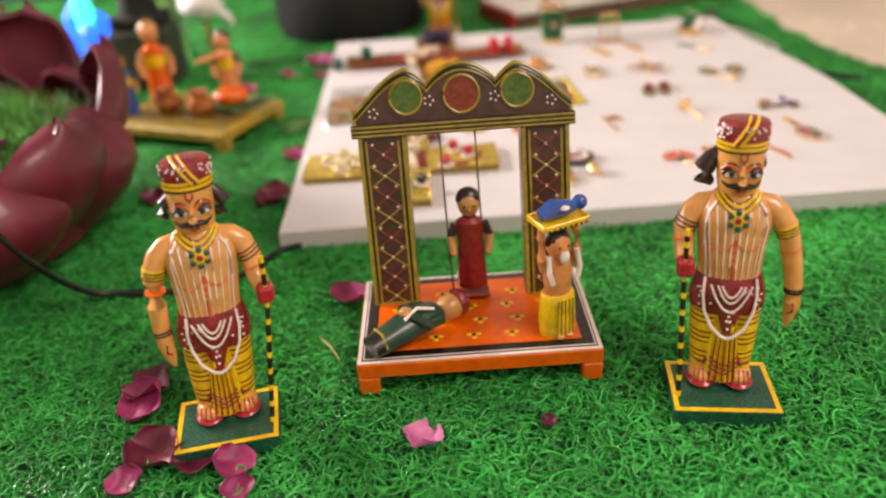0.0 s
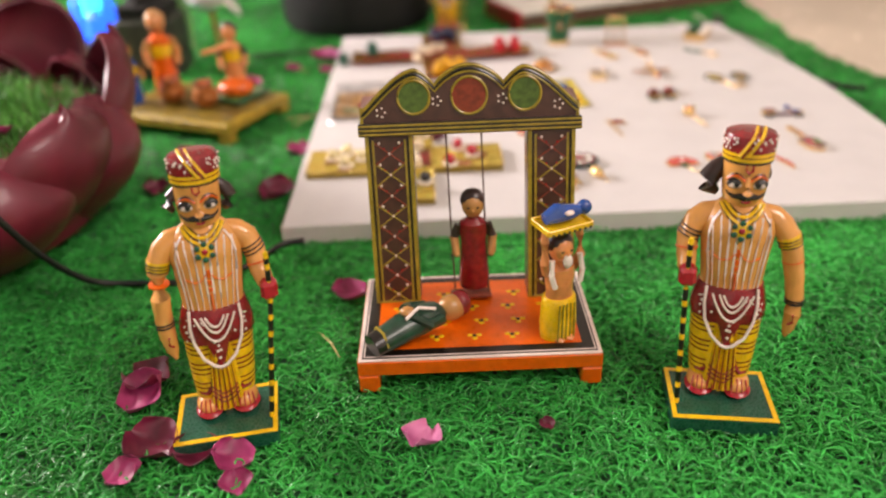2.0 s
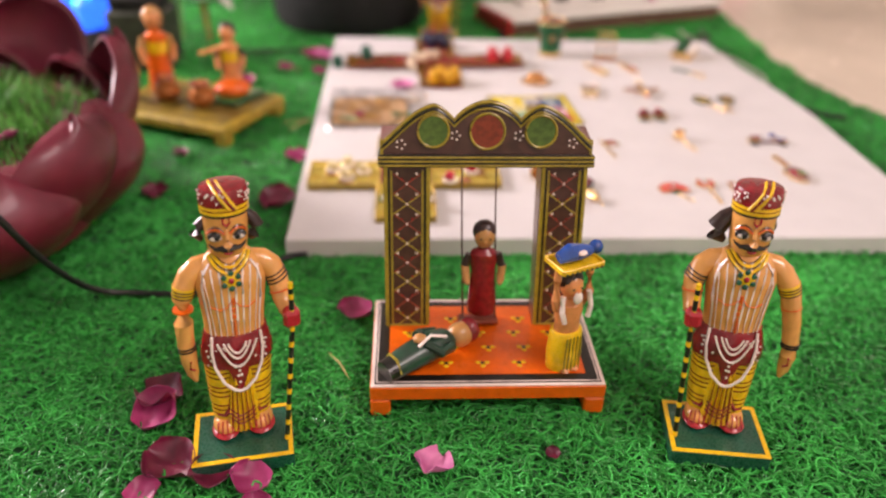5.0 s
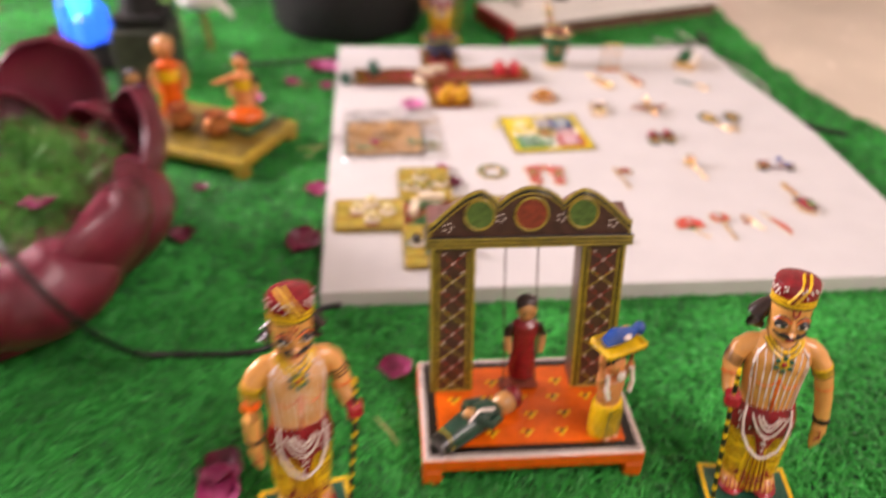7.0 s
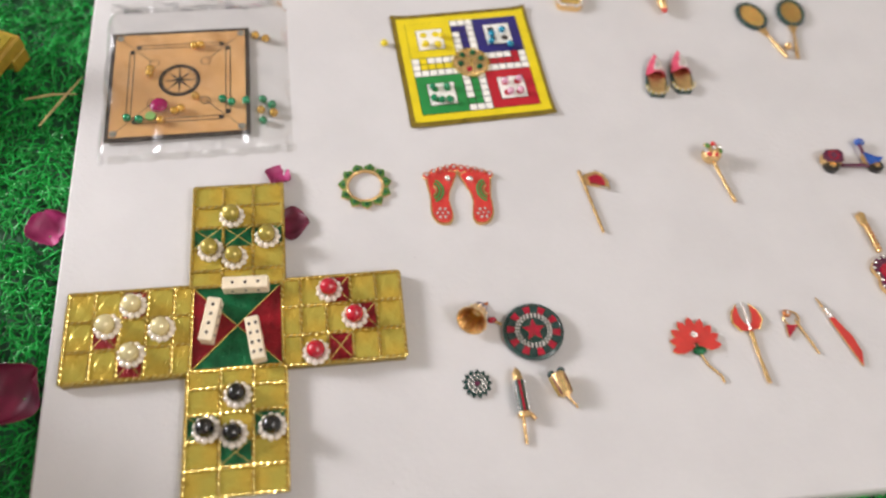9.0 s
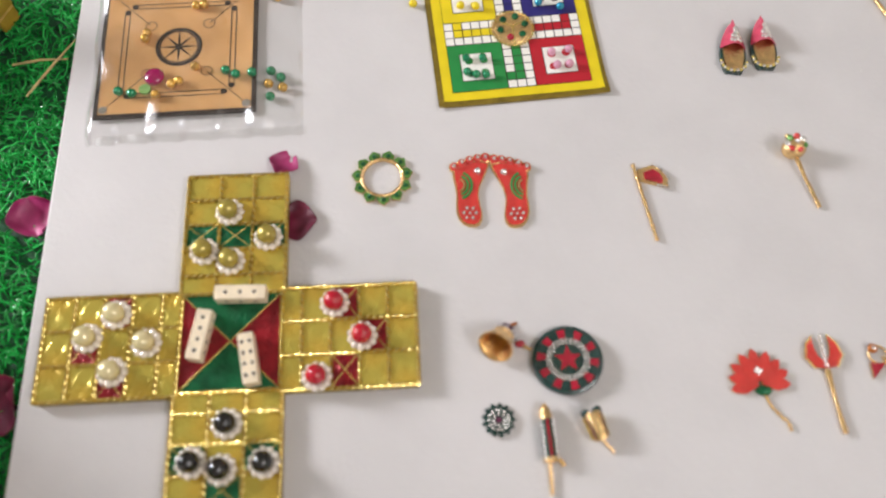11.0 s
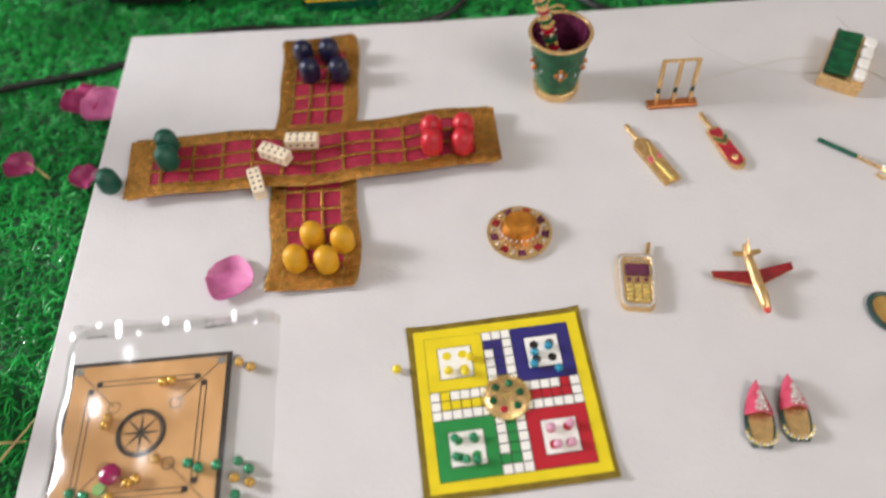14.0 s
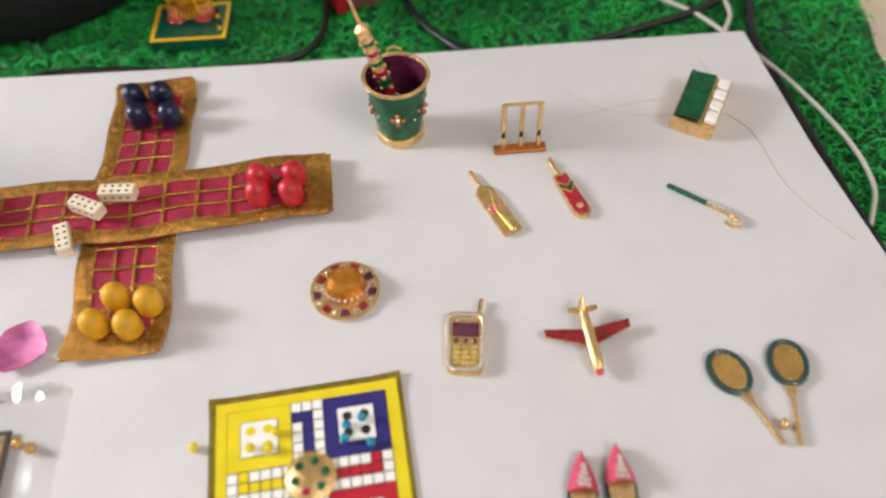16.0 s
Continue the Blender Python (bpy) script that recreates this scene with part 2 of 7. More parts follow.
# ---- mesh helpers ----
class Geo:
    """Gathers vertices, faces and a material for each face."""

    def __init__(self):
        self.v, self.f, self.m, self.mats = [], [], [], []
        self.at = Matrix.Identity(4)

    def slot(self, material):
        if material not in self.mats:
            self.mats.append(material)
        return self.mats.index(material)

    def add(self, verts, faces, material):
        o = len(self.v)
        self.v += [tuple(self.at @ Vector(p)) for p in verts]
        self.f += [tuple(i + o for i in f) for f in faces]
        pick = material if isinstance(material, list) else [material] * len(faces)
        self.m += [self.slot(k) for k in pick]
        return self

    def box(self, c, s, material, bevel=0.0, rz=0.0):
        """A box with chamfered edges, centred on c."""
        h = [x / 2 for x in s]
        b = min(bevel, *[x * 0.49 for x in h]) if bevel else 0
        r = Matrix.Translation(c) @ Matrix.Rotation(radians(rz), 4, "Z")
        if not b:
            vs = [(x * h[0], y * h[1], z * h[2]) for x in (-1, 1) for y in (-1, 1) for z in (-1, 1)]
            fs = [(0, 1, 3, 2), (4, 6, 7, 5), (0, 4, 5, 1), (2, 3, 7, 6), (0, 2, 6, 4), (1, 5, 7, 3)]
            return self.add([r @ Vector(p) for p in vs], fs, material)
        vs, idx = [], {}
        for x in (-1, 1):
            for y in (-1, 1):
                for z in (-1, 1):
                    for a in range(3):
                        p = [x * (h[0] - b), y * (h[1] - b), z * (h[2] - b)]
                        p[a] = (x, y, z)[a] * h[a]
                        idx[(x, y, z, a)] = len(vs)
                        vs.append(r @ Vector(p))
        fs = []
        for a in range(3):
            u, w = (a + 1) % 3, (a + 2) % 3
            for s1 in (-1, 1):
                ring = []
                for su, sw in ((-1, -1), (1, -1), (1, 1), (-1, 1)):
                    k = [0, 0, 0]
                    k[a], k[u], k[w] = s1, su, sw
                    ring.append(idx[(*k, a)])
                fs.append(tuple(ring if s1 > 0 else ring[::-1]))
            for su in (-1, 1):
                for sw in (-1, 1):
                    k0, k1 = [0] * 3, [0] * 3
                    k0[a], k1[a] = -1, 1
                    k0[u] = k1[u] = su
                    k0[w] = k1[w] = sw
                    q = (idx[(*k0, u)], idx[(*k1, u)], idx[(*k1, w)], idx[(*k0, w)])
                    fs.append(q if su * sw > 0 else q[::-1])
        for x in (-1, 1):
            for y in (-1, 1):
                for z in (-1, 1):
                    q = tuple(idx[(x, y, z, a)] for a in range(3))
                    fs.append(q if x * y * z > 0 else q[::-1])
        return self.add(vs, fs, material)

    def lathe(self, profile, material, n=20, c=(0, 0, 0), sx=1.0, sy=1.0, m=None, pick=None, caps=True):
        """Rings (radius, z[, dx, dy]) round z; pick(ring, sector) may choose a material."""
        m = Matrix.Translation(c) @ (m or Matrix.Identity(4))
        vs, fs, ms = [], [], []
        for row in profile:
            r, z = row[:2]
            dx, dy = row[2:] if len(row) > 2 else (0, 0)
            vs += [m @ Vector((r * sx * math.cos(2 * math.pi * j / n) + dx, r * sy * math.sin(2 * math.pi * j / n) + dy, z)) for j in range(n)]
        for i in range(len(profile) - 1):
            for j in range(n):
                k = (j + 1) % n
                fs.append((i * n + j, i * n + k, (i + 1) * n + k, (i + 1) * n + j))
                ms.append(pick(i, j) if pick else material)
        if caps:
            fs += [tuple(range(n))[::-1], tuple((len(profile) - 1) * n + j for j in range(n))]
            ms += [ms[0], ms[-1]]
        return self.add(vs, fs, ms)

    def ball(self, c, r, material, s=(1, 1, 1), n=12, k=8, m=None):
        prof = [(max(1e-5, math.sin(math.pi * i / k)) * r, -math.cos(math.pi * i / k) * r) for i in range(k + 1)]
        mm = (m or Matrix.Identity(4)) @ Matrix.Diagonal((*s, 1))
        return self.lathe(prof, material, n, c, m=mm, caps=False)

    def tube(self, pts, r, material, n=8, pick=None, flat=1.0):
        """A tube along points; r is one radius or one for each point."""
        pts = [Vector(p) for p in pts]
        rs = r if isinstance(r, (list, tuple)) else [r] * len(pts)
        vs, fs, ms = [], [], []
        up = Vector((0, 0, 1))
        for i, p in enumerate(pts):
            d = (pts[min(i + 1, len(pts) - 1)] - pts[max(i - 1, 0)]).normalized()
            a = d.cross(up)
            a = a.normalized() if a.length > 0.05 else d.cross(Vector((1, 0, 0))).normalized()
            b = a.cross(d)
            vs += [p + rs[i] * (math.cos(2 * math.pi * j / n) * a + flat * math.sin(2 * math.pi * j / n) * b) for j in range(n)]
        for i in range(len(pts) - 1):
            for j in range(n):
                k = (j + 1) % n
                fs.append((i * n + j, i * n + k, (i + 1) * n + k, (i + 1) * n + j))
                ms.append(pick(i) if pick else material)
        fs += [tuple(range(n))[::-1], tuple((len(pts) - 1) * n + j for j in range(n))]
        ms += [ms[0], ms[-1]]
        return self.add(vs, fs, ms)

    def prism(self, outline, z0, z1, material, side=None):
        """A flat outline (anticlockwise) drawn up from z0 to z1."""
        n = len(outline)
        vs = [(x, y, z0) for x, y in outline] + [(x, y, z1) for x, y in outline]
        fs = [tuple(range(n))[::-1], tuple(range(n, 2 * n))] + [(i, (i + 1) % n, n + (i + 1) % n, n + i) for i in range(n)]
        return self.add(vs, fs, [material, material] + [side or material] * n)

    def sheet(self, fn, nu, nv, material, thick=0.0):
        """A surface fn(u, v), given a second face at a small distance when thick."""
        g = [Vector(fn(i / nu, j / nv)) for i in range(nu + 1) for j in range(nv + 1)]
        w = nv + 1
        fs = [(i * w + j, (i + 1) * w + j, (i + 1) * w + j + 1, i * w + j + 1) for i in range(nu) for j in range(nv)]
        if not thick:
            return self.add(g, fs, material)
        nr = [Vector((0, 0, 0)) for _ in g]
        for f in fs:
            k = (g[f[1]] - g[f[0]]).cross(g[f[3]] - g[f[0]])
            for i in f:
                nr[i] += k
        low = [p - q.normalized() * thick if q.length > 1e-12 else p for p, q in zip(g, nr)]
        o = len(g)
        rim = [(i, j) for i, j in zip([a * w for a in range(nu + 1)], [a * w for a in range(1, nu + 1)])]
        edge = [a * w for a in range(nu)] + [nu * w + b for b in range(nv)] + [a * w + nv for a in range(nu, 0, -1)] + [b for b in range(nv, 0, -1)]
        fs2 = [tuple(i + o for i in f[::-1]) for f in fs]
        side = [(edge[i], edge[i] + o, edge[(i + 1) % len(edge)] + o, edge[(i + 1) % len(edge)]) for i in range(len(edge))]
        return self.add(g + low, fs + fs2 + side, material)

    def mesh(self, name, smooth=35):
        me = bpy.data.meshes.new(name)
        me.from_pydata(self.v, [], self.f)
        for k in self.mats:
            me.materials.append(k)
        me.polygons.foreach_set("material_index", self.m)
        if smooth:
            me.polygons.foreach_set("use_smooth", [True] * len(self.f))
            me.set_sharp_from_angle(angle=radians(smooth))
        me.update()
        return me


def part(name, geo, parent=None, label="", smooth=35):
    ob = new(name, geo.mesh(name, smooth))
    if parent:
        ob.parent = parent
    if label:
        ob["label"] = label
    return ob


def plan(x, y):
    """From the drawing grid on which the things were laid out to metres."""
    return (0.0038 + 1.0237 * x - 0.0198 * y - 0.0430 * x * y - 0.0834 * x * x + 0.0164 * y * y,
            0.0025 + 0.0280 * x + 1.0108 * y - 0.0366 * x * y - 0.0209 * x * x - 0.0371 * y * y)


def settle(m):
    """The pose m with its place taken from the drawing grid; what is drawn in metres stands at the origin."""
    x, y, z = m.translation
    return m if abs(x) + abs(y) < 1e-9 else Matrix.Translation((*plan(x, y), z)) @ Matrix.Translation((-x, -y, -z)) @ m


def thing(name, m, label, category, group="", kind=""):
    ob = new(name)
    ob.empty_display_size = 0.01
    ob.matrix_world = settle(m)
    return tagged(ob, label, category, group, kind)


def solid(name, geo, m, label, category, group="", kind="", smooth=35):
    """A thing that is one mesh."""
    ob = new(name, geo.mesh(name, smooth))
    ob.matrix_world = settle(m)
    return tagged(ob, label, category, group, kind)


def dotted(geo, a, b, r, step, material, n=6):
    """A row of small beads from a to b."""
    a, b = Vector(a), Vector(b)
    k = max(1, int((b - a).length / step))
    for i in range(k + 1):
        geo.ball(a.lerp(b, i / k), r, material, n=n, k=4)


def cord(geo, a, b, r, bright, dark, pitch=0.0030):
    """A cord of two strands twisted round each other from a to b, one bright and one dark."""
    a, b = Vector(a), Vector(b)
    d = b - a
    n = max(6, round(d.length / pitch * 7))
    side = d.cross(Vector((0, 0, 1))).normalized()
    up = side.cross(d).normalized()
    for k, m in ((0, bright), (math.pi, dark)):
        pts = []
        for i in range(n + 1):
            w = 2 * math.pi * i / 7 + k
            pts.append(tuple(a + d * (i / n) + side * (r * 0.62 * math.cos(w)) + up * (r * 0.62 * math.sin(w))))
        geo.tube(pts, r * 0.62, m, 5)


def ring_of(geo, c, r, bead, count, material, n=6, s=(1, 1, 1)):
    for i in range(count):
        a = 2 * math.pi * i / count
        geo.ball((c[0] + r * math.cos(a), c[1] + r * math.sin(a), c[2]), bead, material, n=n, k=4, s=s)


TOP = 0.015  # the foam board's upper face


# ---- the room ----
def room():
    g = Geo()
    g.box((0.3, 0.4, -0.058), (4.6, 5.0, 0.1), FLOOR)
    tagged(part("floor", g), "smooth beige tiled floor under the green mat", "floor", kind="structure")
    tiles = Geo()
    for i in range(-4, 6):
        tiles.box((i * 0.6 + 0.98, 0.4, -0.0078), (0.003, 4.9, 0.0006), WALL)
    for j in range(-4, 6):
        tiles.box((0.3, j * 0.6 + 0.3, -0.0078), (4.5, 0.003, 0.0006), WALL)
    tagged(part("trim", tiles), "pale grout lines between the floor tiles", "grout", kind="structure")
    for name, c, s in (("wall_north", (0.3, 2.85, 1.3), (4.6, 0.1, 2.6)), ("wall_south", (0.3, -2.05, 1.3), (4.6, 0.1, 2.6)), ("wall_east", (2.65, 0.4, 1.3), (0.1, 4.8, 2.6))):
        tagged(part(name, Geo().box(c, s, WALL)), "plain cream painted wall of the room", "wall", kind="structure")
    g = Geo()
    g.box((-2.05, 2.025, 1.3), (0.1, 1.55, 2.6), WALL)
    g.box((-2.05, -1.175, 1.3), (0.1, 1.65, 2.6), WALL)
    g.box((-2.05, 0.45, 0.15), (0.1, 1.6, 0.3), WALL)
    g.box((-2.05, 0.45, 2.15), (0.1, 1.6, 0.9), WALL)
    tagged(part("wall_west", g), "cream painted wall with a window opening", "wall", kind="structure")
    g = Geo()
    for c, s in (((-2.05, -0.33, 1.0), (0.08, 0.04, 1.4)), ((-2.05, 1.23, 1.0), (0.08, 0.04, 1.4)), ((-2.05, 0.45, 0.32), (0.08, 1.52, 0.04)), ((-2.05, 0.45, 1.68), (0.08, 1.52, 0.04))):
        g.box(c, s, WHITE, 0.005)
    tagged(part("window_1", g), "white window frame in the side wall", "window", kind="structure")
    tagged(part("ceiling", Geo().box((0.3, 0.4, 2.65), (4.6, 5.0, 0.1), CEIL)), "plain white ceiling of the room", "ceiling", kind="structure")


room()


def mat_edge(y):
    """The x of the mat's right-hand border, uneven as it was cut."""
    pts = ((-1.6, 0.70), (0.0, 0.655), (0.25, 0.628), (0.32, 0.621), (0.355, 0.605), (0.42, 0.594), (0.50, 0.588), (0.72, 0.602), (1.7, 0.62))
    for (y0, x0), (y1, x1) in zip(pts, pts[1:]):
        if y0 <= y <= y1:
            return x0 + (x1 - x0) * (y - y0) / (y1 - y0) + 0.003 * math.sin(y * 70)
    return 0.66


def green_mat():
    rows = 120
    g = Geo()
    vs, fs = [], []
    for i in range(rows + 1):
        y = -1.4 + 3.0 * i / rows
        e = mat_edge(y)
        vs += [(-1.5, y, -0.0075), (e, y, -0.0075), (e, y, -0.003), (-1.5, y, -0.003)]
    for i in range(rows):
        a, b = 4 * i, 4 * i + 4
        for k in range(4):
            fs.append((a + k, b + k, b + (k + 1) % 4, a + (k + 1) % 4)[::-1])
    fs += [(0, 1, 2, 3), tuple(4 * rows + k for k in (3, 2, 1, 0))]
    g.add(vs, fs, MAT_BASE)
    tagged(part("ground", g, smooth=0), "green backing sheet of the loop mat on the floor", "mat", kind="structure")


green_mat()


def loops(name, x0, x1, y0, y1, count, segs, sides, thick, length, seed, skip):
    """Curled plastic strands of the mat, drawn as thin bent tubes."""
    rng = np.random.default_rng(seed)
    x, y = rng.uniform(x0, x1, count), rng.uniform(y0, y1, count)
    edge = np.array([mat_edge(v) for v in y])
    keep = (x < edge - 0.004) & ~skip(x, y)
    x, y = x[keep], y[keep]
    n = len(x)
    head = rng.uniform(0, 2 * np.pi, n)
    curl = rng.normal(0, 1.0, n) * 4.2
    lens = length * rng.uniform(0.6, 1.4, n)
    rise = rng.uniform(0.001, 0.0052, n)
    base = rng.uniform(-0.0035, -0.001, n)
    s = np.linspace(0, 1, segs + 1)
    ang = head[:, None] + curl[:, None] * s[None, :] + rng.normal(0, 0.25, (n, segs + 1))
    step = lens[:, None] / segs
    px = x[:, None] + np.cumsum(np.cos(ang) * step, 1)
    py = y[:, None] + np.cumsum(np.sin(ang) * step, 1)
    pz = base[:, None] + rise[:, None] * np.sin(np.pi * s)[None, :] + rng.normal(0, 0.0004, (n, segs + 1))
    tx, ty = np.cos(ang), np.sin(ang)
    verts = np.empty((n, segs + 1, sides, 3), np.float32)
    for j in range(sides):
        a = 2 * np.pi * j / sides
        verts[:, :, j, 0] = px - ty * thick * np.cos(a)
        verts[:, :, j, 1] = py + tx * thick * np.cos(a)
        verts[:, :, j, 2] = pz + thick * np.sin(a)
    per = (segs + 1) * sides
    quad = []
    for i in range(segs):
        for j in range(sides):
            k = (j + 1) % sides
            quad.append((i * sides + j, i * sides + k, (i + 1) * sides + k, (i + 1) * sides + j))
    quad = np.array(quad, np.int32)
    faces = (quad[None] + (np.arange(n) * per)[:, None, None]).reshape(-1, 4)
    me = bpy.data.meshes.new(name)
    me.vertices.add(n * per)
    me.vertices.foreach_set("co", verts.ravel())
    me.loops.add(len(faces) * 4)
    me.loops.foreach_set("vertex_index", faces.ravel())
    me.polygons.add(len(faces))
    me.polygons.foreach_set("loop_start", np.arange(len(faces), dtype=np.int32) * 4)
    me.polygons.foreach_set("use_smooth", np.ones(len(faces), bool))
    me.materials.append(MAT_GREEN)
    me.update(calc_edges=True)
    me.validate()
    ob = new(name, me)
    return tagged(ob, "curly green plastic loop pile of the mat", "mat pile", kind="stuff")


under_board = lambda x, y: (x > 0.012) & (x < 0.50) & (y > 0.012) & (y < 0.52)
loops("mat_pile", -0.22, 0.56, -0.36, 0.02, 40000, 7, 3, 0.00052, 0.0165, 1, under_board)
loops("mat_pile", -0.20, 0.012, 0.02, 0.75, 16000, 4, 3, 0.0005, 0.011, 2, under_board)
loops("mat_pile", 0.012, 0.70, 0.50, 0.75, 14000, 4, 3, 0.0005, 0.011, 3, under_board)
loops("mat_pile", 0.50, 0.70, 0.0, 0.50, 9000, 4, 3, 0.0005, 0.011, 4, under_board)
loops("mat_pile", -0.70, -0.20, -0.36, 1.1, 20000, 3, 3, 0.0008, 0.014, 5, under_board)
loops("mat_pile", -0.20, 0.70, 0.75, 1.3, 14000, 3, 3, 0.0008, 0.014, 6, under_board)


def foam_board():
    out = [(0.009, 0.001), (0.513, 0.003), (0.518, 0.10), (0.521, 0.26), (0.516, 0.33), (0.504, 0.43), (0.497, 0.532), (0.19, 0.534), (0.002, 0.540)]
    g = Geo()
    b = 0.0012
    cx, cy = 0.26, 0.26
    inset = [(x + (b if x < cx else -b), y + (b if y < cy else -b)) for x, y in out]
    n = len(out)
    vs = [(x, y, 0.0) for x, y in out] + [(x, y, TOP - b) for x, y in out] + [(x, y, TOP) for x, y in inset]
    fs = [tuple(range(n))[::-1], tuple(range(2 * n, 3 * n))]
    for k in (0, n):
        fs += [(k + i, k + (i + 1) % n, k + n + (i + 1) % n, k + n + i) for i in range(n)]
    g.add(vs, fs, FOAM)
    solid("foam_board", g, pose(0, 0, 0), "white polystyrene foam board lying on the green mat", "foam board", smooth=0)
    # crumbs of foam on the mat's face of the board
    rng = random.Random(3)
    g = Geo()
    for _ in range(160):
        g.ball((rng.uniform(0.02, 0.5), rng.uniform(0.01, 0.52), TOP + 0.0001), rng.uniform(0.0003, 0.0007), FOAM, n=5, k=4, s=(1, 1, 0.4))
    solid("foam_crumbs", g, pose(0, 0, 0), "tiny loose foam beads on the white board", "foam crumbs", kind="stuff")


foam_board()


# ---- painted dolls and the swing ----
def guard(skin, mirror=1, lean=0.0, turn=0.0, reach=0.0, tuck=0.0, flap=False, back=0.02):
    """A painted standing guard on a green plinth, front towards -y; one plain shape."""
    g = Geo()
    B = 0.009
    g.box((0, 0, B / 2), (0.0500, 0.0385, B), GREEN_E, 0.0006)
    rng = random.Random(5)
    for c, s in (((0, -0.0180, B), (0.0496, 0.0026, 0.0006)), ((0, 0.0180, B), (0.0496, 0.0026, 0.0006)), ((-0.0236, 0, B), (0.0024, 0.0334, 0.0006)), ((0.0236, 0, B), (0.0024, 0.0334, 0.0006))):
        g.box(c, s, YELLOW, 0.0002)
    # the body stands on the back half of the plinth, turned and leaning a little
    g.at = Matrix.Translation((0, 0.0085, B)) @ Matrix.Rotation(radians(turn), 4, "Z") @ Matrix(((mirror * 0.95, 0, lean, 0), (0, 1, back, 0), (0, 0, 1.006 - 0.36 * back, 0), (0, 0, 0, 1)))

    def oval_y(r, x, sy):
        return -sy * math.sqrt(max(1e-7, r * r - x * x))

    # feet with red soles and red lines between the toes
    for k in (-1, 1):
        x = 0.0088 * k
        g.ball((x * 1.05, -0.0040, 0.0022), 0.0078, RED, (0.98, 1.22, 0.34), 16, 8)
        g.ball((x * 1.02, -0.0030, 0.0052), 0.0074, skin, (0.95, 1.18, 0.72), 16, 10)
        for i in range(5):
            u = (i - 2) * 0.0023
            g.tube([(x + u * 1.2, -0.0124 + abs(i - 2) * 0.0007, 0.0036), (x + u * 1.05, -0.0112 + abs(i - 2) * 0.0006, 0.0068), (x + u * 0.9, -0.0084, 0.0096)], 0.00042, RED, 5)
    # dhoti legs, lined across in maroon
    def leg_r(z):
        u = (z - 0.009) / 0.038
        return 0.0070 + 0.0030 * min(1.0, max(0.0, u)) ** 0.7

    for k in (-1, 1):
        prof = [(leg_r(0.009 + 0.038 * i / 40), 0.009 + 0.038 * i / 40) for i in range(41)]
        g.lathe(prof, YELLOW, 24, (0.0082 * k, 0, 0), 0.98, 1.02, pick=lambda i, j: MAROON if i % 3 == 1 and i > 3 and (i // 3) % 4 else YELLOW)
        # dark border that runs down the inner leg and sweeps out at the hem
        edge = [(0.0030, 0.046), (0.0034, 0.036), (0.0042, 0.026), (0.0058, 0.0175), (0.0090, 0.0130), (0.0130, 0.0126)]
        pts = []
        for x, z in edge:
            r = leg_r(z)
            pts.append((k * x, -1.02 * math.sqrt(max(1e-7, r * r - ((x - 0.0082) / 0.98) ** 2)) - 0.0001, z))
        g.tube(pts, [0.0016, 0.0017, 0.0018, 0.0017, 0.0013, 0.0006], MAROON, 6)
    # pleated middle
    pleat = lambda u, v: ((u - 0.5) * (0.0150 - 0.0062 * v), -0.0098 - 0.0010 * math.cos((u - 0.5) * 2.6) - 0.0005 * math.sin(u * 38), 0.0052 + 0.041 * v - 0.0016 * math.cos((u - 0.5) * 3))
    g.sheet(pleat, 26, 6, YELLOW, 0.0024)
    for i in range(5):
        u = 0.10 + 0.2 * i
        lo, hi = Vector(pleat(u, 0.03)), Vector(pleat(u, 0.62 + 0.1 * (i % 2)))
        g.tube([lo + Vector((0, -0.0004, 0)), (lo + hi) / 2 + Vector((0, -0.0005, 0)), hi + Vector((0, -0.0004, 0))], [0.00055, 0.0004, 0.0002], MAROON, 5)
    for i in range(3):
        g.tube([Vector(pleat(u, 0.20 + 0.06 * i - 0.07 * math.sin(math.pi * u))) + Vector((0, -0.0005, 0)) for u in [j / 8 for j in range(9)]], 0.00038, MAROON, 5)
    g.tube([(-0.0022, -0.0118, 0.0335), (-0.0016, -0.0120, 0.0460)], 0.0011, YELLOW, 6)
    # spotted maroon sash and apron
    sash = [(0.0176, 0.0418), (0.0189, 0.0440), (0.0187, 0.0500), (0.0172, 0.0560), (0.0160, 0.0600)]
    g.lathe(sash, MAROON, 32, (0, 0, 0), 1.0, 0.66)

    def sash_r(z):
        for (r0, z0), (r1, z1) in zip(sash, sash[1:]):
            if z <= z1:
                return r0 + (r1 - r0) * max(0.0, z - z0) / (z1 - z0)
        return 0.0160

    apron = lambda u, v: ((u - 0.5) * 0.0150 * (1 - 0.80 * (1 - v) ** 1.3), -0.0130 - 0.0010 * math.cos((u - 0.5) * 2.4) + 0.0012 * (1 - v), 0.0312 + 0.022 * v)
    g.sheet(apron, 10, 8, MAROON, 0.0016)
    for _ in range(26):
        x, z = rng.uniform(-0.0155, 0.0155), rng.uniform(0.0435, 0.0555)
        g.ball((x, oval_y(sash_r(z), x, 0.66) - 0.0002, z), rng.uniform(0.0005, 0.0009), STRIPE, (1, 0.5, 1), 6, 4)
    for u, v in ((0.35, 0.62), (0.62, 0.66), (0.42, 0.38), (0.60, 0.40), (0.50, 0.20), (0.5, 0.52)):
        p = apron(u, v)
        g.ball((p[0], p[1] - 0.0003, p[2]), 0.0008, STRIPE, (1, 0.5, 1), 6, 4)
    # torso
    prof = [(0.0155, 0.0575), (0.0153, 0.0620), (0.0160, 0.0700), (0.0172, 0.0800), (0.0182, 0.0880), (0.0172, 0.0935), (0.0146, 0.0975), (0.0112, 0.1008), (0.0084, 0.1035), (0.0074, 0.1080)]
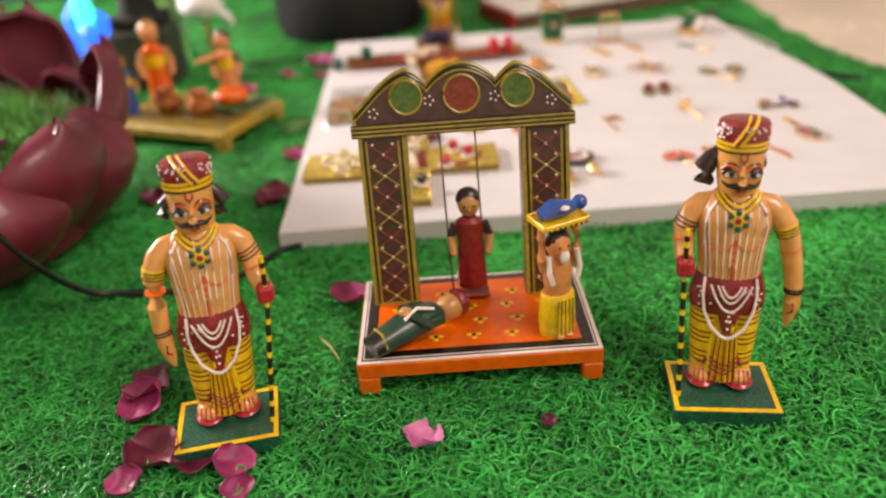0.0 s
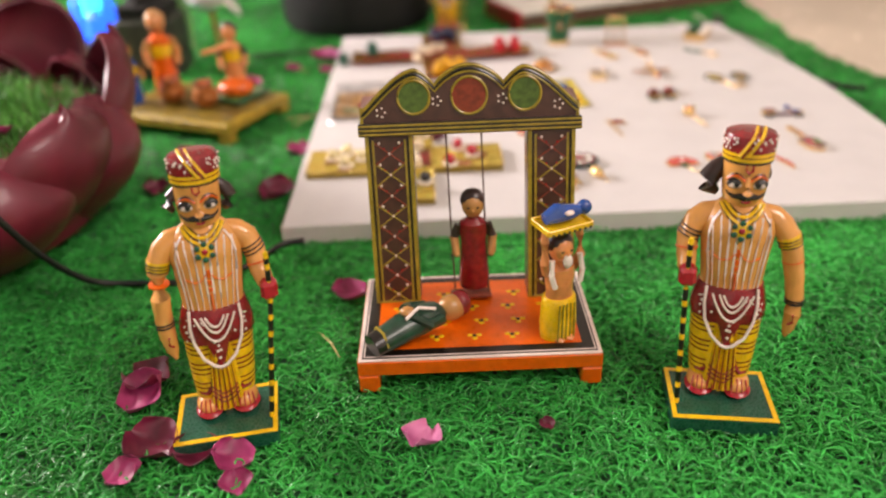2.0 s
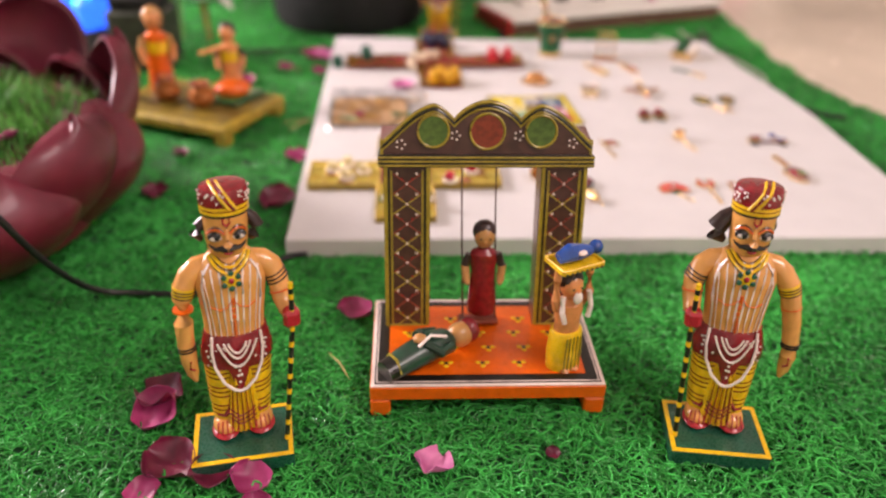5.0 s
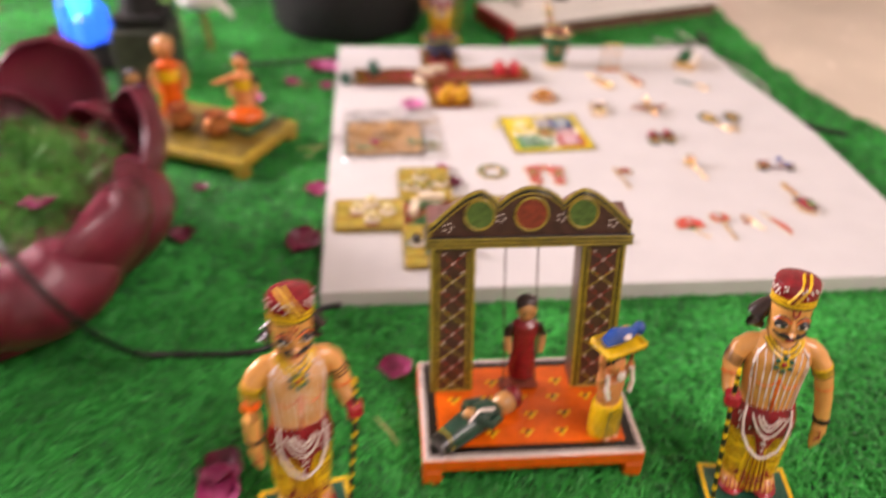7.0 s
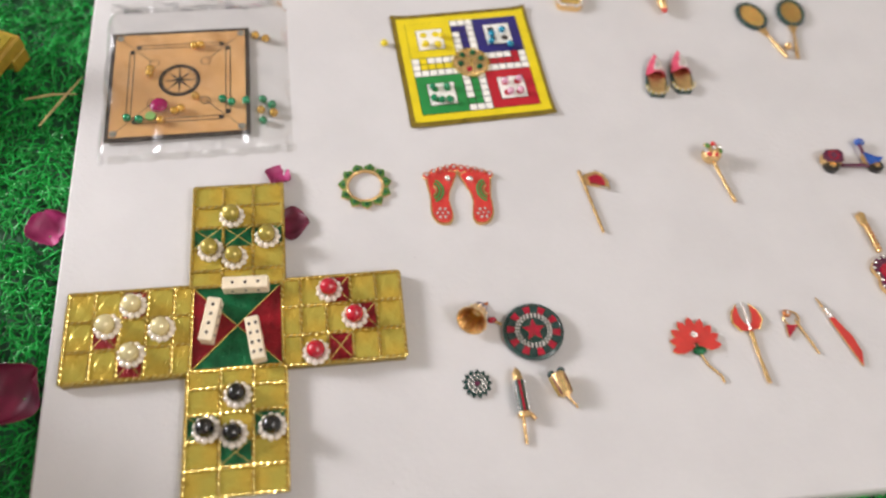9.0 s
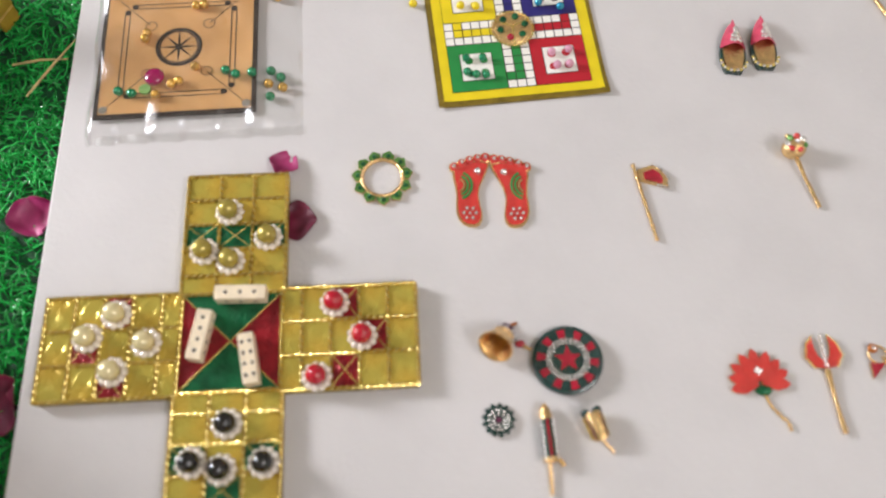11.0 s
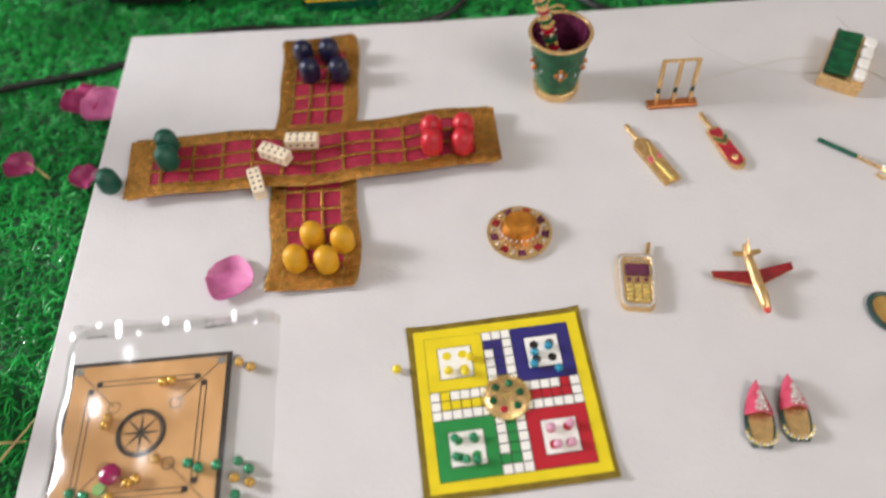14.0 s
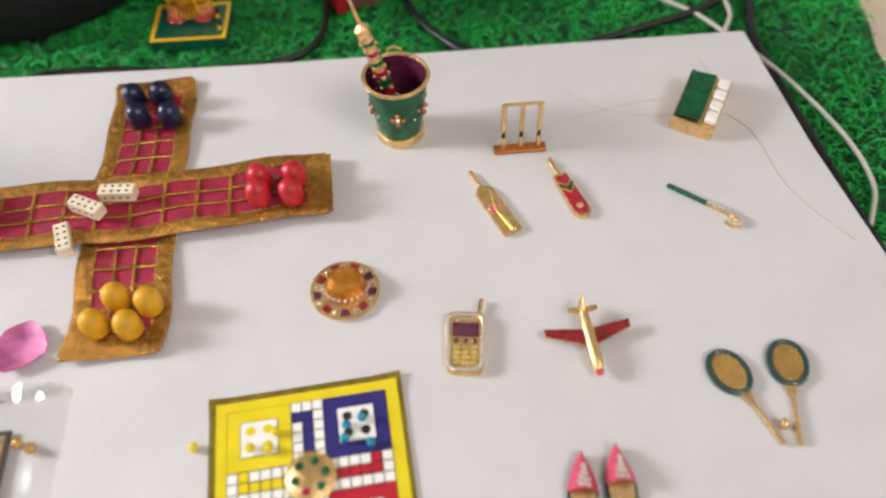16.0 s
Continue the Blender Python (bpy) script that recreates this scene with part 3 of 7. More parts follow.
    g.lathe(prof, skin, 48, (0, 0, 0), 1.0, 0.62)

    def body_r(z):
        for (r0, z0), (r1, z1) in zip(prof, prof[1:]):
            if z <= z1:
                return r0 + (r1 - r0) * max(0.0, z - z0) / (z1 - z0)
        return 0.0074

    def painted(pts, r, m, flat=0.45):
        g.tube([(x, oval_y(body_r(z), x, 0.62) - 0.00015, z) for x, z in pts], r, m, 6, flat=flat)

    # white stripes down the shirt, broad ones at its sides that go on as a garland over the sash
    for i in range(8):
        k = (i - 3.5) / 3.5
        painted([((0.0098 + 0.0036 * v) * k, 0.0585 + (0.0410 - 0.004 * abs(k)) * v) for v in [j / 8 for j in range(9)]], 0.00060, STRIPE)
    for k in (-1, 1):
        side = [(0.0122, 0.0600), (0.0126, 0.0680), (0.0138, 0.0780), (0.0144, 0.0880), (0.0132, 0.0940), (0.0100, 0.0985)]
        painted([(k * x, z) for x, z in side], [0.0010, 0.0011, 0.0013, 0.0014, 0.0013, 0.0009], STRIPE)
        drop = [(0.0122, 0.0600), (0.0128, 0.0520), (0.0118, 0.0440), (0.0080, 0.0368), (0.0030, 0.0318), (0.0, 0.0308)]
        g.tube([(k * x, min(oval_y(sash_r(z), x, 0.66), -0.0128 if x < 0.009 else 0) - 0.0012, z) for x, z in drop], 0.00085, STRIPE, 6)
        painted([(k * 0.0006, 0.0800), (k * 0.0032, 0.0765), (k * 0.0068, 0.0750), (k * 0.0112, 0.0768)], 0.0006, ORANGE)
    for wide, low in ((0.0098, 0.0458), (0.0066, 0.0505), (0.0046, 0.0535)):
        g.tube([(wide * u, -0.0148 + 14.0 * (wide * u) ** 2, 0.0592 - (0.0592 - low) * (1 - u * u)) for u in [j / 8 - 1 for j in range(17)]], 0.00058, STRIPE, 6)
    painted([(0, 0.0815), (0, 0.0775)], 0.0010, ORANGE)
    for z0, z1 in ((0.0760, 0.0735), (0.0720, 0.0700), (0.0685, 0.0595)):
        painted([(0, z0), (0, z1)], 0.0012, ORANGE)
    # broad ribbed necklace and flower pendant
    for q, r, m in ((0.0, 0.0004, BLACK), (0.0013, 0.0012, YELLOW), (0.0027, 0.0004, BLACK), (0.0041, 0.0012, YELLOW), (0.0054, 0.0004, BLACK)):
        painted([(x * (0.0072 + 0.62 * q), 0.1032 - 0.42 * q - (0.0046 + 0.55 * q) * (1 - x * x)) for x in [j / 9 - 1 for j in range(19)]], r, m)
    P = Vector((0, oval_y(body_r(0.0915), 0, 0.62) - 0.0006, 0.0915))
    g.ball(P, 0.0040, YELLOW, (1, 0.18, 1), 14, 6)
    g.ball(P + Vector((0, -0.0006, 0)), 0.0016, RED, (1, 0.45, 1), 10, 6)
    for i in range(6):
        an = math.pi * (i / 3 + 1 / 6)
        g.ball(P + Vector((0.0040 * math.cos(an), -0.0004, 0.0040 * math.sin(an))), 0.0015, GREEN_E, (1, 0.45, 1), 10, 6)

    def band(a, b, r, u, m, w=0.0006):
        p = Vector(a).lerp(Vector(b), u)
        d = (Vector(b) - Vector(a)).normalized() * w
        g.tube([p - d, p + d], r, m, 14)

    # hanging arm
    arm = [(-0.0100, 0.0008, 0.0965), (-0.0160, 0.0006, 0.0945), (-0.0205, 0.0003, 0.0905), (-0.0232 - reach * 0.15, 0, 0.0850), (-0.0244 - reach * 0.3, -0.0005, 0.0790), (-0.0252 - reach * 0.6, -0.0010, 0.0660), (-0.0250 - reach * 0.9, -0.0015, 0.0540), (-0.0244 - reach, -0.0025, 0.0460), (-0.0232 - reach, -0.0034, 0.0385), (-0.0220 - reach, -0.0036, 0.0335)]
    rad = [0.0040, 0.0052, 0.0056, 0.0056, 0.0053, 0.0049, 0.0045, 0.0042, 0.0032, 0.0010]
    g.tube(arm, rad, skin, 16)
    for u in (0.05, 0.30, 0.55):
        band(arm[3], arm[4], 0.0059 - 0.0003 * u, u, YELLOW, 0.0009)
        band(arm[3], arm[4], 0.0061 - 0.0003 * u, u + 0.14, BLACK, 0.0003)
    band(arm[4], arm[5], 0.0053, 0.45, ORANGE, 0.0004)
    for u in (0.15, 0.34):
        band(arm[6], arm[7], 0.0048, u, BLACK, 0.0004)
    x, y, z = arm[7]
    g.tube([(x + 0.0008, y - 0.0044, z + 0.001), (x + 0.0004, y - 0.0044, z - 0.0030), (x + 0.0026, y - 0.0036, z - 0.0045)], 0.0006, RED, 5)
    # bent arm with a red fist on the stick
    arm = [(0.0100, 0.0008, 0.0965), (0.0160, 0.0006, 0.0945), (0.0205, 0.0003, 0.0905), (0.0236, -0.0006, 0.0830), (0.0250 - tuck * 0.3, -0.0035, 0.0740), (0.0268 - tuck * 0.7, -0.0085, 0.0700), (0.0276 - tuck, -0.0120, 0.0695)]
    rad = [0.0040, 0.0052, 0.0056, 0.0055, 0.0050, 0.0044, 0.0038]
    g.tube(arm, rad, skin, 16)
    for u in (0.45, 0.70, 0.95):
        band(arm[2], arm[3], 0.0060, u, BLACK, 0.0003)
    band(arm[3], arm[4], 0.0056, 0.6, ORANGE, 0.0004)
    g.box((0.0280 - tuck, -0.0142, 0.0688), (0.0086, 0.0080, 0.0096), RED, 0.0020)
    n = 30
    g.tube([(0.0215 + (0.0068 - tuck) * min(1, i / n * 1.35), -0.0185 + 0.0030 * min(1, i / n * 1.35), 0.0004 + 0.0880 * i / n) for i in range(n + 1)], 0.00135, BLACK, 8, pick=lambda i: YELLOW if i % 3 == 0 or i > 25 and i % 2 else BLACK)
    # head, broad and flat in front
    Hh = 0.1005
    g.lathe([(0.0058, Hh), (0.0086, Hh + 0.0012), (0.0100, Hh + 0.0042), (0.0106, Hh + 0.0090), (0.0109, Hh + 0.0150), (0.0110, Hh + 0.0225)], skin, 28, (0, 0, 0), 1.0, 0.86)

    def fy(x):
        return -0.0094 * math.sqrt(max(0.03, 1 - (x / 0.0112) ** 2))

    g.tube([(0, fy(0) + 0.0004, Hh + 0.0165), (0, fy(0) - 0.0010, Hh + 0.0120), (0, fy(0) - 0.0018, Hh + 0.0094), (0, fy(0) + 0.0004, Hh + 0.0080)], [0.0008, 0.0014, 0.0022, 0.0010], skin, 10)
    g.ball((0, fy(0) - 0.0004, Hh + 0.0178), 0.0005, BLACK, n=6, k=4)
    for k in (-1, 1):
        x = 0.0053 * k
        g.ball((x, fy(x) + 0.0005, Hh + 0.0128), 0.0040, BLACK, (1.05, 0.40, 0.66), 14, 8)
        g.ball((x, fy(x) + 0.0001, Hh + 0.0124), 0.0033, STRIPE, (1.05, 0.42, 0.56), 14, 8)
        g.ball((x - k * 0.0004, fy(x) - 0.0008, Hh + 0.0129), 0.0018, BLACK, (0.95, 0.45, 1.0), 10, 6)
        arc = lambda lift, bow: [(x + 0.0040 * q, fy(x + 0.0040 * q) - 0.0002, Hh + lift - bow * q * q - 0.0003 * q * k) for q in (-1, -0.5, 0, 0.5, 1)]
        g.tube(arc(0.0168, 0.0026), 0.0007, ORANGE, 5)
        g.tube(arc(0.0178, 0.0030), [0.0003, 0.0005, 0.0006, 0.0005, 0.0003], BLACK, 5)
        lash = [(k * 0.0002, 0.0066, 0.0014), (k * 0.0030, 0.0072, 0.0015), (k * 0.0058, 0.0066, 0.0010), (k * 0.0082, 0.0076, 0.0005), (k * 0.0090, 0.0088, 0.0002)]
        g.tube([(p, fy(p) - 0.0006, Hh + q) for p, q, _ in lash], [r for *_, r in lash], BLACK, 8)
        g.tube([(k * 0.0015, fy(0) - 0.0002, Hh + 0.0222), (k * 0.0015, fy(0) - 0.0003, Hh + 0.0196), (0, fy(0) - 0.0004, Hh + 0.0184)], 0.0005, RED, 6)
    g.tube([(-0.0022, fy(0.002) - 0.0003, Hh + 0.0045), (0, fy(0) - 0.0005, Hh + 0.0042), (0.0022, fy(0.002) - 0.0003, Hh + 0.0045)], 0.0006, RED, 6)
    if flap:
        g.tube([(0.0095, 0.002, Hh + 0.021), (0.0130, 0.002, Hh + 0.0165), (0.0165, 0.002, Hh + 0.0110), (0.0170, 0.002, Hh + 0.0070), (0.0120, 0.0015, Hh + 0.0040)], [0.0020, 0.0042, 0.0052, 0.0046, 0.0018], HAIR, 14)
        g.ball((-0.0108, 0.003, Hh + 0.0140), 0.0026, HAIR, (0.7, 1.2, 1.2), 12, 8)
    else:
        g.tube([(0.0095, 0.002, Hh + 0.020), (0.0130, 0.002, Hh + 0.0150), (0.0150, 0.002, Hh + 0.0120), (0.0132, 0.002, Hh + 0.0070), (0.0112, 0.002, Hh + 0.0050)], [0.0020, 0.0036, 0.0036, 0.0034, 0.0012], HAIR, 12)
        g.tube([(-0.0095, 0.002, Hh + 0.018), (-0.0128, 0.002, Hh + 0.0140), (-0.0150, 0.002, Hh + 0.0108), (-0.0122, 0.002, Hh + 0.0070)], [0.0020, 0.0032, 0.0030, 0.0012], HAIR, 12)
    g.ball((0, 0.0058, Hh + 0.0115), 0.0098, HAIR, (1.05, 0.55, 1.1), 14, 10)
    # flat-topped turban cap with yellow bands crossing at the front
    cap = [(0.0112, 0.0216), (0.0120, 0.0222), (0.0120, 0.0232), (0.0121, 0.0250), (0.0121, 0.0256), (0.0121, 0.0272), (0.0123, 0.0300), (0.0122, 0.0330), (0.0114, 0.0350), (0.0080, 0.0358), (0.0010, 0.0360)]
    tone = (BLACK, BLACK, YELLOW, MAROON, YELLOW, MAROON, MAROON, MAROON, MAROON, MAROON)
    g.lathe([(r, Hh + z) for r, z in cap], MAROON, 36, (0, 0, 0), 1.0, 0.80, pick=lambda i, j: tone[i])
    for s, m, r in ((0.0, YELLOW, 0.00085), (0.0020, MAROON, 0.0006), (0.0036, YELLOW, 0.00075)):
        g.tube([(0.0022 + s, -0.0100, Hh + 0.0262), (-0.0008 + s, -0.0101, Hh + 0.0305), (-0.0034 + s, -0.0094, Hh + 0.0346), (-0.0050 + s, -0.0050, Hh + 0.0358), (-0.0066 + s, 0.0020, Hh + 0.0362)], r, m, 6)
    for i in range(34):
        an = rng.uniform(math.pi, 2 * math.pi)
        z = rng.uniform(0.0285, 0.0342)
        g.ball((0.0123 * math.cos(an), 0.0098 * math.sin(an), Hh + z), rng.uniform(0.0004, 0.0008), STRIPE, n=5, k=4)
    return g


DOLL = "doll"
solid("guard_doll", guard(SKIN, 1, 0.045, 5, back=0.14), pose(0.0050, -0.1887, 0, 0, 0, 10), "painted wooden guard doll with a striped stick on a green plinth", DOLL, "guard dolls")
solid("guard_doll", guard(SKIN, -1, 0.005, -5, 0.007, 0.005, True, 0.16), pose(0.2498, -0.1966, 0, 0, 0, -8), "painted wooden guard doll, drooping hair, on a green plinth", DOLL, "guard dolls")
solid("guard_doll", guard(SKIN_ORANGE), pose(0.1452, 0.5927, 0, 0, 0, -1), "painted guard doll standing on the mat behind the foam board", DOLL, "guard dolls")


def swing_stage():
    st = thing("swing_stage", pose(0.1332, -0.1309, 0, 0, 0, 0), "painted wooden swing frame on an orange footed platform", "toy swing")
    w, d = 0.1290, 0.0830
    g = Geo()
    g.box((0, 0, 0.0155), (w, d, 0.009), ORANGE, 0.0008)
    part("platform", g, st)
    for x in (-1, 1):
        for y in (-1, 1):
            part("foot", Geo().box((x * (w / 2 - 0.0055), y * (d / 2 - 0.006), 0.0055), (0.011, 0.012, 0.011), ORANGE, 0.001), st)
    for z, e, f, m, k in ((0.0203, 0.001, 0.001, STRIPE, "white painted border"), (0.0206, 0.005, 0.005, BLACK, "black painted border"), (0.0208, 0.0065, 0.0065, STRIPE, "white painted border"), (0.0210, 0.008, 0.008, BLACK, "black painted border")):
        part("painted_border", Geo().box((0, 0, z), (w - e, d - f, 0.0006), m), st, k)
    part("painted_top", Geo().box((0, 0, 0.0212), (w - 0.020, d - 0.018, 0.0006), ORANGE), st, "orange painted top")
    g = Geo()
    for i in range(5):
        for j in range(4):
            x, y = -0.043 + i * 0.0205 + (j % 2) * 0.0045, -0.023 + j * 0.0140
            for a in (0.2, math.pi - 0.2, 1.5 * math.pi):
                g.ball((x + 0.0025 * math.cos(a), y + 0.0025 * math.sin(a), 0.0216), 0.0017, YELLOW, (1, 0.9, 0.2), 8, 4)
            g.ball((x, y, 0.0217), 0.0013, BLACK, (1, 1, 0.3), 8, 4)
    part("flower_pattern", g, st, "yellow flowers painted on the orange top")
    Y, D = 0.0215, 0.0165   # the frame's middle and depth
    F = Y - D / 2
    # the frame leans back a little from the platform
    tilt = Matrix.Translation((0, 0, 0.0215)) @ Matrix.Rotation(radians(-9.5), 4, "X") @ Matrix.Diagonal((0.97, 1, 1.005, 1)) @ Matrix.Translation((0, 0, -0.0215))

    def leaning():
        g = Geo()
        g.at = tilt
        return g

    for sx in (-1, 1):
        cx = sx * 0.0455
        g = leaning()
        g.box((cx, Y, 0.0715), (0.0270, D, 0.100), BROWN, 0.0006)
        pil = part("pillar", g, st, "dark brown pillar painted with gold borders")
        g = leaning()
        for s in (-1, 1):
            g.box((cx + s * 0.0122, F - 0.0003, 0.0715), (0.0022, 0.001, 0.0985), OLIVE, 0.0003)
            g.box((cx + s * 0.0090, F - 0.0002, 0.0715), (0.0012, 0.0006, 0.0945), OLIVE)
            g.box((cx + s * 0.0106, F - 0.0003, 0.0715), (0.0009, 0.0007, 0.0965), BLACK)
        g.box((cx, F - 0.0003, 0.0235), (0.0264, 0.001, 0.0022), OLIVE, 0.0003)
        part("border", g, pil)
        g = leaning()
        for i in range(8):
            z = 0.0285 + i * 0.0118
            for s in (-1, 1):
                g.tube([(cx - 0.0080 * s, F - 0.0002, z - 0.0059), (cx + 0.0080 * s, F - 0.0002, z + 0.0059)], 0.00045, RUST if i % 2 else OLIVE, 5)
            g.ball((cx, F - 0.0003, z + 0.0001), 0.0009, STRIPE, (1, 0.5, 1), 6, 4)
            for s in (-1, 1):
                g.ball((cx + s * 0.0056, F - 0.0003, z + 0.0059), 0.0008, STRIPE, (1, 0.5, 1), 6, 4)
                g.ball((cx + s * 0.0030, F - 0.0003, z + 0.0030), 0.0006, RED, (1, 0.5, 1), 6, 4)
        part("lattice", g, pil, "red and gold lattice with white dots")
    g = leaning()
    g.box((0, Y - 0.0008, 0.1245), (0.1240, D + 0.0032, 0.0070), BLACK, 0.0006)
    lintel = part("lintel", g, st)
    for z in (0.1222, 0.1245, 0.1268):
        part("border", leaning().box((0, F - 0.0026, z), (0.1239, 0.0008, 0.0011), OLIVE, 0.0003), lintel, "gold painted line")

    # scalloped crest
    def crest(u):
        x = -0.0605 + 0.121 * u
        w = min(u, 1 - u)
        if w < 0.345:
            k = w / 0.345
            z = 0.0075 + 0.0215 * math.sin(min(1, k / 0.80) * math.pi / 2) ** 1.15 - 0.0085 * max(0, (k - 0.70) / 0.30) ** 1.7
        else:
            z = 0.0205 + 0.0100 * math.sin(math.pi * (w - 0.345) / 0.31) ** 0.75
        return x, 0.1275 + z

    n = 64
    up = [crest(i / n) for i in range(n + 1)]
    vs, fs, ms = [], [], []
    for x, z in up:
        vs += [(x, F, 0.1275), (x, F, z), (x, Y, 0.75 * z + 0.25 * 0.1395), (x, Y + D / 2 + 0.004, 0.1395), (x, Y + D / 2 + 0.004, 0.1275)]
    for i in range(n):
        a, b = 5 * i, 5 * i + 5
        for k, m in ((0, BROWN), (1, PINKBROWN), (2, PINKBROWN), (3, BROWN)):
            fs.append((a + k, b + k, b + k + 1, a + k + 1))
            ms.append(m)
    fs += [(0, 1, 2, 3, 4), tuple(5 * n + k for k in (4, 3, 2, 1, 0))]
    ms += [BROWN, BROWN]
    part("crest", leaning().add(vs, fs, ms), st, "scalloped brown crest with a pinkish brown top edge")
    g = leaning()
    for off, r, m in ((0.0012, 0.0010, OLIVE), (0.0032, 0.0009, BLACK), (0.0046, 0.0007, OLIVE)):
        g.tube([(x * (1 - off * 2), F - 0.0004, z - off) for x, z in up], r, m, 6)
    for s in (-1, 1):
        g.tube([(s * 0.0597, F - 0.0003, 0.1280), (s * 0.0597, F - 0.0003, 0.1365)], 0.0009, OLIVE, 6)
    part("crest_border", g, st, "gold and black painted border lines")
    for x, m, r in ((-0.0305, MOSSGREEN, 0.0088), (0, RUST, 0.0098), (0.0305, MOSSGREEN, 0.0088)):
        g = leaning()
        turn = Matrix.Rotation(radians(90), 4, "X")
        g.lathe([(r, -0.0003), (r, 0.0008)], m, 28, (x, F, 0.1275 + 0.0135), m=turn)
        g.tube([(x + r * math.cos(a), F - 0.0008, 0.141 + r * math.sin(a)) for a in [2 * math.pi * i / 28 for i in range(29)]], 0.0008, OLIVE, 6)
        part("medallion", g, st, "round painted medallion with a gold ring")
    g = leaning()
    for x, z in ((-0.018, 0.1385), (0.018, 0.1385), (-0.049, 0.1335), (0.049, 0.1345)):
        for k in range(5):
            a = 2 * math.pi * k / 5
            g.ball((x + 0.0024 * math.cos(a), F - 0.0002, z + 0.0024 * math.sin(a)), 0.0007, STRIPE, (1, 0.5, 1), 6, 4)
    tagged(part("white_dots", g, st), kind="stuff")
    for x in (-0.0135, 0.0065):
        part("swing_cord", leaning().tube([(x, Y - 0.002, 0.1215), (x + 0.0006, Y - 0.005, 0.08), (x + 0.0022, Y - 0.006, 0.0262)], 0.0006, BROWN, 6), st)
    part("swing_seat", leaning().box((-0.0020, Y - 0.006, 0.0262), (0.0240, 0.0110, 0.0020), RUST, 0.0005), st)


swing_stage()


def small_figure(skin, robe, hair, h, arms="down", band=None):
    """A little carved figure in a robe, front towards -y."""
    g = Geo()
    k = h / 0.055
    g.lathe([(0.0078 * k, 0), (0.0082 * k, 0.006 * k), (0.0072 * k, 0.018 * k), (0.0066 * k, 0.026 * k), (0.0076 * k, 0.034 * k), (0.0070 * k, 0.038 * k), (0.0034 * k, 0.0405 * k), (0.003 * k, 0.043 * k)], robe, 18, sx=1.0, sy=0.78, pick=(lambda i, j: band if i == 3 else robe) if band else None)
    g.ball((0, 0, 0.0475 * k), 0.0062 * k, skin, (0.92, 0.95, 1.1), 14, 10)
    g.ball((0, 0.0015 * k, 0.0497 * k), 0.0064 * k, hair, (1.0, 0.95, 0.95), 14, 10)
    g.ball((0, -0.0062 * k, 0.0468 * k), 0.0009 * k, skin, n=6, k=4)
    for s in (-1, 1):
        g.ball((s * 0.0023 * k, -0.0054 * k, 0.0482 * k), 0.0007 * k, BLACK, (1.2, 0.5, 0.8), 6, 4)
        if arms == "down":
            g.tube([(s * 0.0072 * k, 0, 0.0365 * k), (s * 0.0098 * k, -0.001 * k, 0.030 * k), (s * 0.0092 * k, -0.004 * k, 0.0225 * k), (s * 0.0085 * k, -0.006 * k, 0.021 * k)], [0.0026 * k, 0.0025 * k, 0.0021 * k, 0.0012 * k], hair if robe is MAROON else skin, 8, pick=lambda i: hair if i == 0 else skin)
        elif arms == "up":
            g.tube([(s * 0.0070 * k, 0, 0.036 * k), (s * 0.0096 * k, -0.002 * k, 0.043 * k), (s * 0.0092 * k, -0.001 * k, 0.053 * k), (s * 0.0086 * k, 0, 0.0585 * k)], [0.0025 * k, 0.0024 * k, 0.002 * k, 0.0016 * k], skin, 8)
    return g


